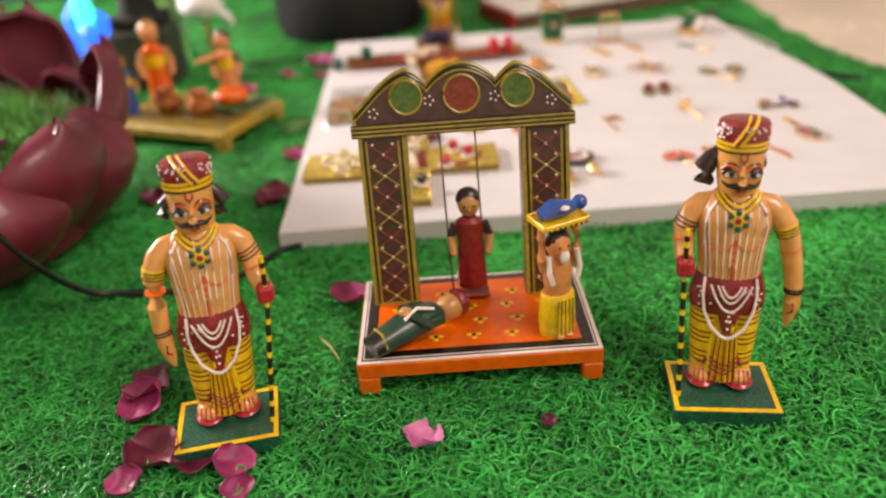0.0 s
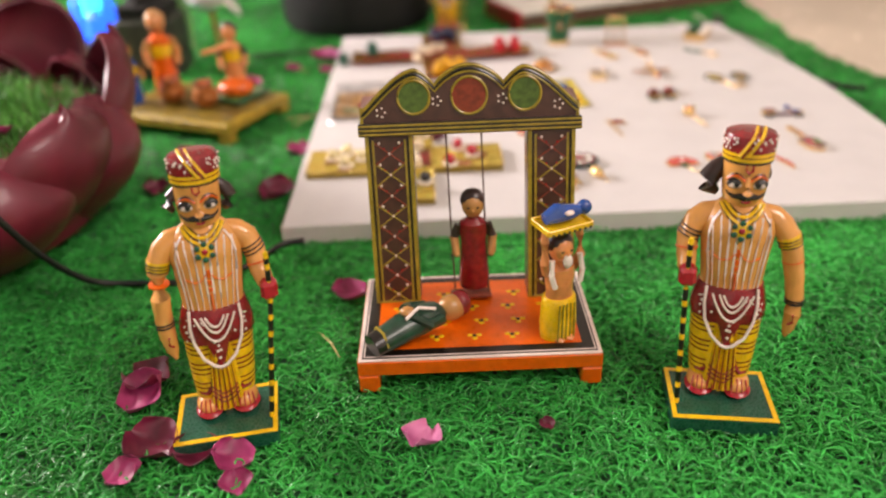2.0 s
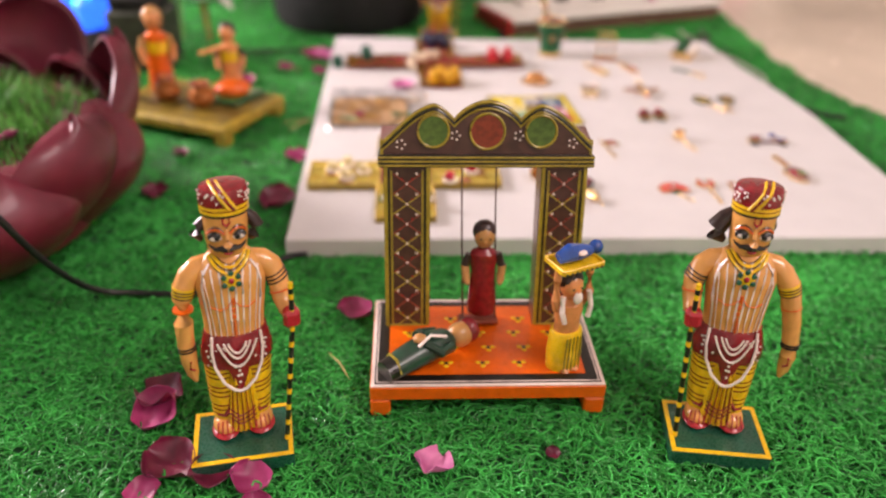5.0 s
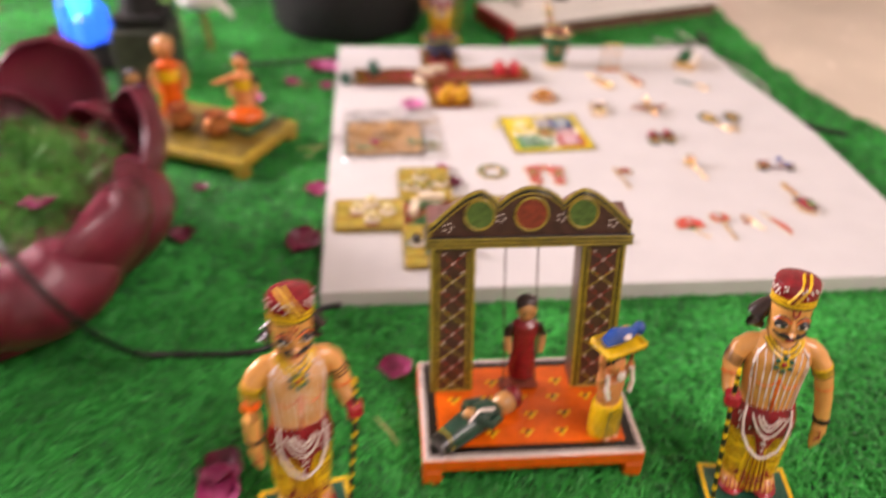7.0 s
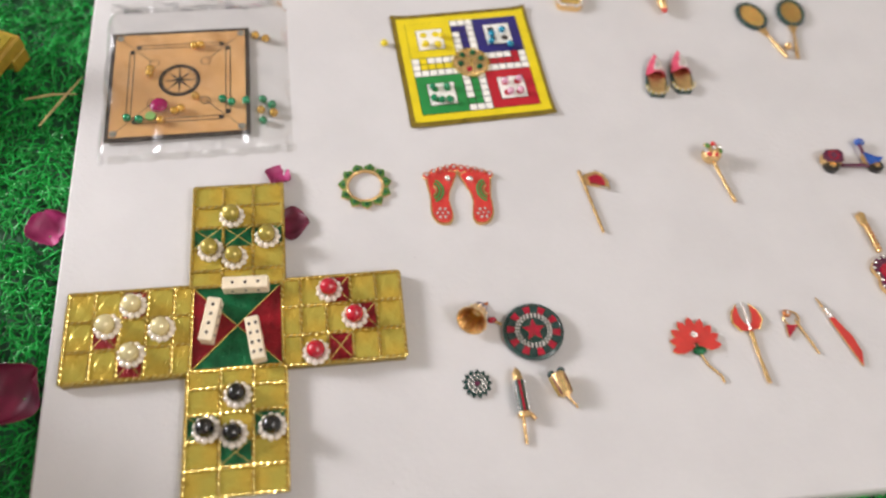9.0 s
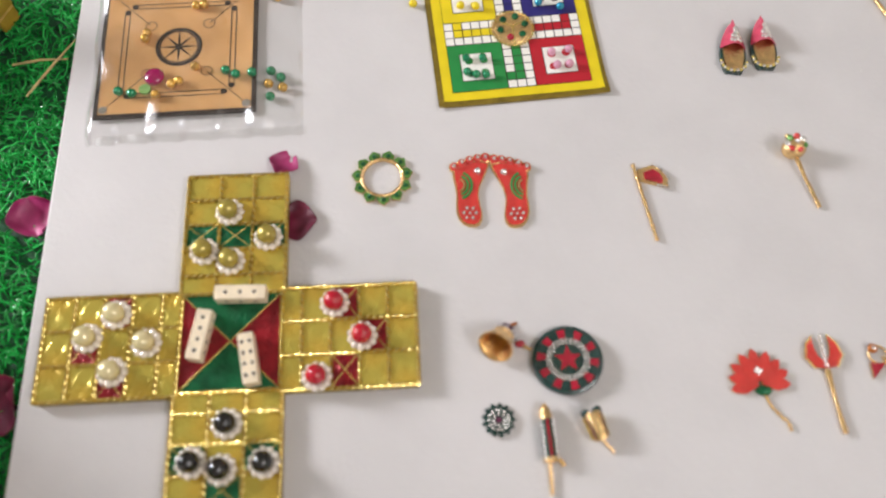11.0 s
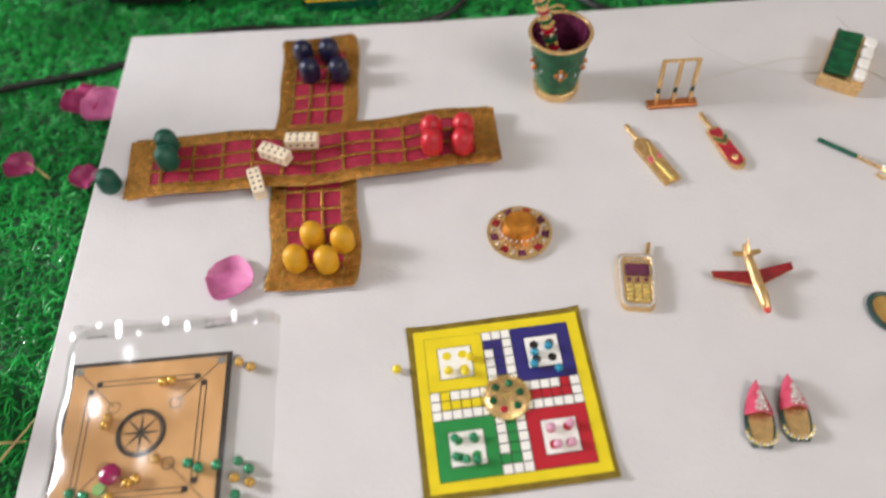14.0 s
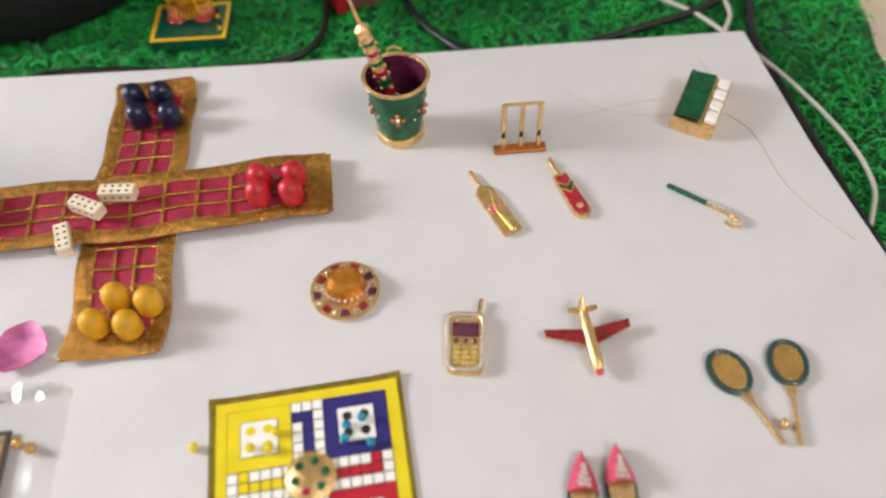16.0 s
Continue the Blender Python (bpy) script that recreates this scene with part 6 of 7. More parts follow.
def blade_charm():
    t = thing("dagger_charm", along((0.3937, 0.0903), (0.4061, 0.0559)), "slim gold dagger charm with red enamel blade", CH)
    part("hilt", Geo().tube([(0, 0, 0.001), (0.0100, 0, 0.0012)], [0.0004, 0.0009], GOLD, 7), t)
    g = Geo()
    for i in range(4):
        g.ball((0.0065 + i * 0.0017, 0.0002 * (-1) ** i, 0.0018), 0.0010, CRYSTAL, n=6, k=4)
    part("crystal_setting", g, t, "clear rhinestones")
    part("blade", Geo().prism([(0.0120, -0.0012), (0.0400, -0.0016), (0.0340, 0.0026), (0.0250, 0.0036), (0.0180, 0.0024), (0.0120, 0.0016)], 0.0004, 0.0016, CORAL, GOLD), t, "red enamel blade")


def bell_charm():
    d = Vector((-0.0078, -0.0118, 0.0090)).normalized()
    m = Matrix.Translation((0.2100, 0.0965, TOP + 0.0048)) @ d.to_track_quat("Z", "Y").to_matrix().to_4x4()
    t = thing("bell_charm", m, "tiny golden bell charm lying on its side", CH)
    prof = [(0.0018, -0.0040), (0.0040, -0.0028), (0.0046, 0.0010), (0.0054, 0.0050), (0.0072, 0.0090), (0.0078, 0.0098), (0.0070, 0.0096), (0.0048, 0.0050), (0.0036, -0.0010), (0.0010, -0.0025)]
    part("bell", Geo().lathe(prof, GOLD, 24, pick=lambda i, j: PURPLE if i < 2 else GOLD), t)
    part("loop", Geo().tube([(0, 0, -0.0040), (0.0005, 0, -0.0075), (0.0018, 0, -0.0100)], 0.0009, BRASS, 7), t)
    g = Geo()
    ring_of(g, (0, 0, 0.0012), 0.0050, 0.0009, 12, CRYSTAL)
    for k in range(3):
        ring_of(g, (0, 0, 0.0070 - 0.0018 * k), 0.0052 - 0.0008 * k, 0.0006, 9, BRASS)
    part("beading", g, t, "rhinestone band and pierced lining")


def shield_charm():
    t = thing("shield_charm", pose(0.2367, 0.0841, TOP + 0.0005, -2, -3, 0), "round enamel shield charm with red star and crystals", CH)
    part("disc", Geo().lathe([(0.0146, 0), (0.0152, 0.0012), (0.0150, 0.0028), (0.0136, 0.0034), (0.0130, 0.0028)], TEAL, 44), t, "dark green rim")
    n = 20
    for i in range(n):
        g = Geo()
        a0, a1 = 2 * math.pi * i / n + 0.02, 2 * math.pi * (i + 1) / n - 0.02
        pts = [(r * math.cos(a), r * math.sin(a)) for r, a in ((0.0094, a0), (0.0132, a0), (0.0132, a1), (0.0094, a1))]
        part("check", g.prism(pts, 0.0026, 0.0033, RUBY if i % 2 else TEAL), t, "red enamel check" if i % 2 else "dark green enamel check")
    g = Geo()
    ring_of(g, (0, 0, 0.0034), 0.0087, 0.0009, 28, CRYSTAL)
    ring_of(g, (0, 0, 0.0034), 0.0073, 0.0008, 24, CRYSTAL)
    tagged(part("crystal_ring", g, t, "double ring of clear rhinestones"), kind="stuff")
    part("inner_disc", Geo().lathe([(0.0072, 0.0024), (0.0070, 0.0031)], TEAL, 30), t)
    star = [(r * math.cos(a), r * math.sin(a)) for i in range(10) for r, a in [((0.0060, 0.0027)[i % 2], math.pi / 2 + math.pi * i / 5)]]
    part("star", Geo().prism(star, 0.0029, 0.0042, RUBY, GOLD), t, "red enamel star")
    g = Geo()
    g.tube([(-0.0150, 0.0055, 0.0018), (-0.0180, 0.0072, 0.0018)], 0.0008, GOLD, 6)
    g.ball((-0.0195, 0.0082, 0.0020), 0.0019, RUBY, (1.3, 0.9, 0.9), 10, 6)
    part("finial", g, t, "ruby bead on a gold pin")


def sun_charm():
    t = thing("sun_charm", pose(0.2045, 0.0606, TOP), "tiny dark jewelled sun disc charm", CH)
    for i in range(13):
        g = Geo()
        g.at = pose(0, 0, 0, 0, 0, 360 * i / 13)
        g.prism([(0.0045, -0.0014), (0.0060, -0.0012), (0.0074, 0), (0.0060, 0.0012), (0.0045, 0.0014)], 0.0003, 0.0016, TEAL, CRYSTAL)
        part("ray", g, t)
    part("disc", Geo().lathe([(0.0052, 0), (0.0052, 0.0014), (0.0040, 0.0020)], TEAL, 24), t)
    g = Geo()
    ring_of(g, (0, 0, 0.0020), 0.0042, 0.0008, 14, CRYSTAL)
    ring_of(g, (0, 0, 0.0021), 0.0025, 0.0008, 8, CRYSTAL)
    g.ball((0, 0, 0.0020), 0.0014, PURPLE, (1, 1, 0.5), 10, 6)
    part("crystal_setting", g, t, "clear rhinestones")


def rocket_charm():
    t = thing("rocket_charm", along((0.2240, 0.0663), (0.2257, 0.0302)), "tiny gold firework rocket charm with jewelled sides", CH)
    part("nose", Geo().tube([(0, 0, 0.0030), (0.0025, 0, 0.0030), (0.0065, 0, 0.0030)], [0.0004, 0.0022, 0.0027], GOLD, 14), t)
    part("body", Geo().tube([(0.0065, 0, 0.0030), (0.0225, 0, 0.0030)], 0.0027, CLOTHGREEN, 14), t, "dark enamel body")
    g = Geo()
    for s in (-1, 1):
        dotted(g, (0.0070, s * 0.0024, 0.0048), (0.0220, s * 0.0024, 0.0048), 0.0008, 0.0019, CRYSTAL)
    g.box((0.0145, 0, 0.0059), (0.015, 0.0010, 0.0006), RUBY)
    part("jewel_setting", g, t, "rows of rhinestones")
    part("band", Geo().tube([(0.0222, 0, 0.0030), (0.0240, 0, 0.0030)], 0.0032, GOLD, 14), t)
    part("stick", Geo().tube([(0.0235, -0.0005, 0.0018), (0.0365, -0.0012, 0.0012)], 0.0008, GOLD, 8), t)
    part("fin", Geo().tube([(0.0225, 0.0030, 0.002), (0.0255, 0.0052, 0.0015)], 0.0010, GOLD, 7), t)


def cracker_charm():
    t = thing("cracker_charm", along((0.2432, 0.0609), (0.2475, 0.0468)), "tiny gold firecracker charm with a bent fuse", CH)
    part("body", Geo().lathe([(0.0040, 0), (0.0042, 0.0012), (0.0034, 0.0100), (0.0028, 0.0115)], GOLD, 16, m=pose(0, 0, 0.0042, 0, 90, 0)), t)
    for s in (-1, 1):
        part("knob", Geo().ball((-0.0004, s * 0.0026, 0.0050), 0.0021, TEAL, (0.9, 1, 1), 10, 8), t, "dark enamel knob")
    g = Geo()
    for i in range(8):
        a = 2 * math.pi * i / 8
        g.tube([(0.001, 0.0042 * math.cos(a), 0.0042 + 0.0038 * math.sin(a)), (0.0105, 0.0036 * math.cos(a), 0.0042 + 0.0032 * math.sin(a))], 0.0004, PURPLE if i % 2 else GOLDBEAD, 5)
    part("rib_work", g, t, "thin coloured ribs")
    part("fuse", Geo().tube([(0.0112, 0.0005, 0.004), (0.0140, 0.0016, 0.0025), (0.0165, 0.0032, 0.0010), (0.0180, 0.0034, 0.0008)], 0.0006, GOLD, 6), t)


AMBER = mat("amber_gold_enamel", "d08a34", 0.16, metal=0.7, vary=0.2, scale=200, bump=0.35)


def hat_charm():
    t = thing("hat_charm", pose(0.2477, 0.3544, TOP), "small gold hat charm on a jewelled round brim", CH)
    part("brim", Geo().lathe([(0.0155, 0), (0.0168, 0.0010), (0.0170, 0.0022), (0.0155, 0.0026), (0.0118, 0.0020)], GOLD, 40), t)
    g = Geo()
    n = 18
    for i in range(n):
        a0, a1 = 2 * math.pi * i / n + 0.03, 2 * math.pi * (i + 1) / n - 0.03
        pts = [(r * math.cos(a), r * math.sin(a)) for r, a in ((0.0118, a0), (0.0156, a0), (0.0156, a1), (0.0118, a1))]
        if i % 2:
            g.prism(pts, 0.0020, 0.0028, PURPLE if i % 4 == 1 else MAROON)
        else:
            g.ball((0.0138 * math.cos(a0 + 0.15), 0.0138 * math.sin(a0 + 0.15), 0.0028), 0.0012, CRYSTAL, n=6, k=4)
    tagged(part("brim_jewel_ring", g, t, "ruby, plum and clear brim jewels"), kind="stuff")
    part("crown", Geo().lathe([(0.0112, 0.0018), (0.0108, 0.0045), (0.0088, 0.0085), (0.0062, 0.0095), (0.0030, 0.0088)], AMBER, 30, (0.0005, 0.0025, 0), 0.92, 0.80), t, "amber gold dented crown")
    g = Geo()
    for i in range(13):
        a = math.pi + math.pi * i / 12
        g.ball((0.0005 + 0.0112 * math.cos(a), 0.0015 + 0.0094 * math.sin(a), 0.0045), 0.0010, CRYSTAL, n=6, k=4)
    part("band", g, t, "rhinestone hat band")


def phone_charm():
    t = thing("phone_charm", pose(0.3045, 0.3183, TOP, 0, 0, -7), "tiny gold mobile phone charm edged with rhinestones", CH)
    def outline(k):
        """A rounded case, narrower at its foot."""
        pts = []
        for cx, cy, a0 in ((0.0044, -0.0118, -90), (0.0052, 0.0118, 0), (-0.0052, 0.0118, 90), (-0.0044, -0.0118, 180)):
            for j in range(5):
                a = radians(a0 + j * 22.5)
                pts.append((k * (cx + 0.0040 * math.cos(a)), k * (cy + 0.0042 * math.sin(a))))
        return pts

    part("body", Geo().prism(outline(1.0), 0, 0.0036, GOLD), t)
    part("aerial", Geo().tube([(0.0060, 0.0155, 0.0022), (0.0072, 0.0235, 0.0022)], 0.0012, GOLD, 8), t)
    part("screen", Geo().box((0, 0.0062, 0.0038), (0.0122, 0.0072, 0.0006), PURPLE, 0.0002), t, "dark plum enamel screen")
    g = Geo()
    for i in range(3):
        g.ball((-0.0042 + i * 0.0042, 0.0004, 0.0038), 0.0012, PURPLE, (1, 1, 0.5), 8, 6)
    part("button_row", g, t)
    for i in range(3):
        for j in range(4):
            part("key", Geo().box((-0.0040 + i * 0.0040, -0.0030 - j * 0.0026, 0.0038), (0.0030, 0.0018, 0.0006), GOLDBEAD, 0.0002), t)
    g = Geo()
    rim = outline(0.90)
    for p, q in zip(rim, rim[1:] + rim[:1]):
        n = max(1, round(math.hypot(q[0] - p[0], q[1] - p[1]) / 0.0017))
        for j in range(n):
            g.ball((p[0] + (q[0] - p[0]) * j / n, p[1] + (q[1] - p[1]) * j / n, 0.0038), 0.0011, CRYSTAL, n=6, k=4)
    dotted(g, (-0.0030, 0.0116, 0.0038), (0.0034, 0.0116, 0.0038), 0.0008, 0.002, CRYSTAL)
    tagged(part("crystal_setting", g, t, "clear rhinestone edging"), kind="stuff")


def plane_charm():
    t = thing("aeroplane_charm", along((0.3636, 0.3341), (0.3654, 0.3022)), "tiny gold aeroplane charm with red enamel wings", CH)
    part("fuselage", Geo().tube([(0, 0, 0.0060), (0.0050, 0, 0.0056), (0.0140, 0, 0.0052), (0.0300, 0, 0.0050), (0.0360, 0, 0.0044), (0.0382, 0, 0.0040)], [0.0008, 0.0019, 0.0028, 0.0030, 0.0022, 0.0006], GOLD, 14), t)
    for s in (-1, 1):
        pts = [(0.0150, 0.0020), (0.0235, 0.0020), (0.0165, 0.0200), (0.0125, 0.0200)]
        pts = [(x, y * s) for x, y in pts]
        part("wing", Geo().prism(pts if s > 0 else pts[::-1], 0.0036, 0.0050, MAROON, GOLD), t, "red enamel wing")
        pts = [(0.0040, 0.0010), (0.0075, 0.0012), (0.0058, 0.0070), (0.0036, 0.0070)]
        pts = [(x, y * s) for x, y in pts]
        part("tailplane", Geo().prism(pts if s > 0 else pts[::-1], 0.0056, 0.0064, GOLD), t)
    part("fin", Geo().tube([(0.0060, 0, 0.0070), (0.0010, 0, 0.0125)], [0.0013, 0.0006], GOLD, 6), t)
    part("nose", Geo().ball((0.0372, 0, 0.0046), 0.0020, CORAL, (1, 1, 0.9), 10, 8), t, "red enamel nose")


def racket(a, b, label):
    t = thing("racket_charm", along(b, a), label, CH, "racket charms")
    L = span(a, b)
    part("handle", Geo().tube([(0, 0, 0.0014), (0.006, 0, 0.0014), (L - 0.0165, 0, 0.0014)], [0.0012, 0.0011, 0.0009], GOLD, 8), t)
    part("throat", Geo().prism([(L - 0.0175, -0.0010), (L - 0.0085, -0.0036), (L - 0.0085, 0.0036), (L - 0.0175, 0.0010)], 0.0006, 0.0020, GOLD), t)
    part("bed", Geo().prism(oval(L, 0, 0.0102, 0.0076), 0.0006, 0.0016, BRASS), t)
    part("rim", Geo().tube([(x, y, 0.0014) for x, y in oval(L, 0, 0.0106, 0.0080, 32) + [(L + 0.0106, 0)]], 0.0015, TEAL, 8), t, "dark teal glitter rim")
    g = Geo()
    for i in range(9):
        y = -0.0062 + i * 0.00155
        w = 0.0100 * math.sqrt(max(0, 1 - (y / 0.0076) ** 2))
        g.tube([(L - w, y, 0.0017), (L + w, y, 0.0017)], 0.0004, GOLDBEAD, 5)
    tagged(part("string_bed", g, t, "parallel gold strings"), kind="stuff")


def slipper(a, b, label):
    """a is the pointed toe, b the heel."""
    t = thing("slipper_charm", along(b, a), label, CH, "slipper charms")
    L = span(a, b)
    wid = lambda u: 0.0072 * math.sin(math.pi * min(1, 0.14 + 0.86 * u)) ** 0.7 * (1.0 - 0.25 * u)
    out = [(L * u, -wid(u)) for u in [i / 14 for i in range(15)]] + [(L * u, wid(u)) for u in [1 - i / 14 for i in range(15)]]
    part("sole", Geo().prism(out, 0.0, 0.0022, TEAL), t, "dark enamel sole")
    part("insole", Geo().prism([(0.001 + x * 0.94, y * 0.80) for x, y in out], 0.0020, 0.0030, GOLD), t)
    g = Geo()
    g.sheet(lambda u, v: (L * (0.46 + 0.54 * u), (2 * v - 1) * wid(0.46 + 0.54 * u) * 1.03, 0.0026 + 0.0052 * math.sin(math.pi * v) * (1 - 0.55 * u)), 12, 12, PINKENAMEL, 0.0005)
    part("upper", g, t, "pink enamel upper")
    g = Geo()
    for i in range(4):
        for j in range(4 - i // 2):
            u, v = 0.50 + i * 0.085 + 0.03 * (j % 2), 0.5 + (j - 1.5) * 0.11 * (1 - i * 0.15)
            g.ball((L * u, (2 * v - 1) * wid(u), 0.0030 + 0.0052 * math.sin(math.pi * v) * (1 - 0.55 * (u - 0.46) / 0.54)), 0.0010, CRYSTAL, n=6, k=4)
    part("crystal_setting", g, t, "clear rhinestones")
    g = Geo()
    for i in range(13):
        an = math.pi / 2 + math.pi * i / 12
        g.ball((L * 0.20 + L * 0.17 * math.cos(an), 0.0064 * math.sin(an), 0.0028), 0.0009, CRYSTAL if i % 2 else GOLDBEAD, n=6, k=4)
    part("heel_trim", g, t)


def bat_gold():
    a, b = (0.3205, 0.4268), (0.3385, 0.3835)
    t = thing("bat_charm", along(a, b), "tiny flat gold cricket bat charm with pink marks", CH, "bat charms")
    part("handle", Geo().tube([(0, 0, 0.0012), (0.0140, 0, 0.0012)], [0.0014, 0.0012], GOLD, 8), t)
    L = span(a, b)
    part("blade", Geo().prism([(0.0125, -0.0022), (0.0160, -0.0050), (L, -0.0050), (L, 0.0050), (0.0160, 0.0050), (0.0125, 0.0022)], 0.0002, 0.0024, GOLD), t)
    g = Geo()
    g.tube([(0.0170, 0.0030, 0.0026), (0.0300, -0.0010, 0.0026), (L - 0.001, 0.0008, 0.0026)], [0.0004, 0.0007, 0.0014], GOLDBEAD, 6)
    g.box((0.0290, -0.0022, 0.0025), (0.0040, 0.0030, 0.0005), PINKENAMEL, 0.0002)
    g.box((0.0285, 0.0034, 0.0025), (0.0030, 0.0018, 0.0005), PINKENAMEL, 0.0002)
    part("enamel_marking", g, t, "pink enamel marks and raised ridge")


def bat_red():
    a, b = (0.3671, 0.4321), (0.3798, 0.3897)
    t = thing("bat_charm", along(a, b), "tiny cricket bat charm with red and green enamel", CH, "bat charms")
    part("handle", Geo().tube([(0, 0, 0.0012), (0.0140, 0, 0.0012)], [0.0015, 0.0012], GOLD, 8), t)
    L = span(a, b)
    shape = lambda k: [(0.0260 + (x - 0.0260) * k, y * k) for x, y in ((0.0130, -0.0038), (L - 0.004, -0.0046), (L - 0.001, -0.0028), (L, 0), (L - 0.001, 0.0028), (L - 0.004, 0.0046), (0.0130, 0.0038))]
    part("blade", Geo().prism(shape(1.0), 0.0002, 0.0026, GOLD), t)
    part("enamel", Geo().prism(shape(0.88), 0.0024, 0.0031, RUBY), t, "red enamel face")
    g = Geo()
    for k, m in enumerate((GOLDBEAD, FOILGREEN, GOLDBEAD)):
        x = 0.0205 + k * 0.0022
        g.tube([(x - 0.002, -0.0038, 0.0032), (x + 0.0022, 0, 0.0032), (x - 0.002, 0.0038, 0.0032)], 0.0008 if k == 1 else 0.0004, m, 5)
    g.ball((L - 0.0075, 0, 0.0032), 0.0020, GOLD, (1, 1, 0.4), 10, 6)
    part("chevron", g, t, "green and gold chevron")


def wicket_charm():
    t = thing("wicket_charm", along((0.3366, 0.4424), (0.3662, 0.4425)), "tiny gold cricket wicket standing on a base", CH)
    part("base", Geo().box((0.0145, 0, 0.0012), (0.0290, 0.0062, 0.0024), BRASS, 0.0005), t)
    for i in range(3):
        g = Geo()
        x = 0.0050 + i * 0.0098
        g.tube([(x, 0, 0.002), (x, 0.0006, 0.0105), (x, 0.0008, 0.0145), (x, 0.0016, 0.0330)], 0.0014, GOLD, 8, pick=lambda k: TEAL if k == 1 else GOLD)
        part("stump", g, t)
    for i in range(2):
        part("bail", Geo().tube([(0.0052 + i * 0.0098, 0.0016, 0.0330), (0.0146 + i * 0.0098, 0.0016, 0.0330)], 0.0010, GOLD, 7), t)


def harmonium_charm():
    t = thing("harmonium_charm", pose(0.4655, 0.4625, TOP + 0.0012, 4, 5, -30), "tiny gold harmonium charm with green top and white keys", CH)
    part("case", Geo().box((0, 0, 0.0048), (0.0240, 0.0400, 0.0096), GOLD, 0.0006), t)
    g = Geo()
    g.at = pose(-0.0035, 0, 0.0098, 0, 0, 0)
    g.sheet(lambda u, v: (-0.008 + 0.014 * u, -0.018 + 0.036 * v, 0.0008 + 0.0022 * u + 0.0006 * math.sin(v * 28)), 6, 24, FOILGREEN, 0.0008)
    part("bellows", g, t, "ribbed green enamel bellows")
    for i in range(4):
        part("key", Geo().box((0.0078, -0.0130 + i * 0.0088, 0.0114), (0.0066, 0.0074, 0.0040), WHITE, 0.0009), t, "white enamel key")
    part("side_panel", Geo().box((-0.0108, 0, 0.0100), (0.0020, 0.0380, 0.0020), TEAL, 0.0004), t)


def hockey_charm():
    a, b = (0.4303, 0.4065), (0.4607, 0.3807)
    t = thing("hockey_stick_charm", along(a, b), "tiny hockey stick charm, green handle and crystal hook", CH)
    L = span(a, b)
    part("handle", Geo().tube([(0, 0, 0.0012), (0.0220, 0, 0.0012)], 0.0013, GREEN_E, 8), t, "green enamel handle")
    part("hook", Geo().tube([(0.0210, 0, 0.0012), (L - 0.006, 0, 0.0012), (L - 0.001, -0.0008, 0.0012), (L + 0.0015, -0.0036, 0.0012), (L - 0.0012, -0.0062, 0.0012), (L - 0.0046, -0.0056, 0.0012)], [0.0012, 0.0014, 0.0016, 0.0017, 0.0016, 0.0012], GOLD, 8), t)
    g = Geo()
    for x, y in ((0.0235, 0), (0.026, 0), (0.0285, 0), (0.031, 0), (0.0335, 0), (0.036, -0.0004), (0.039, -0.0008), (0.0412, -0.0022), (0.0414, -0.0046), (0.0392, -0.0060), (0.0370, -0.0056)):
        g.ball((x, y, 0.0026), 0.0011, CRYSTAL, n=6, k=4)
    part("crystal_setting", g, t, "clear rhinestones")


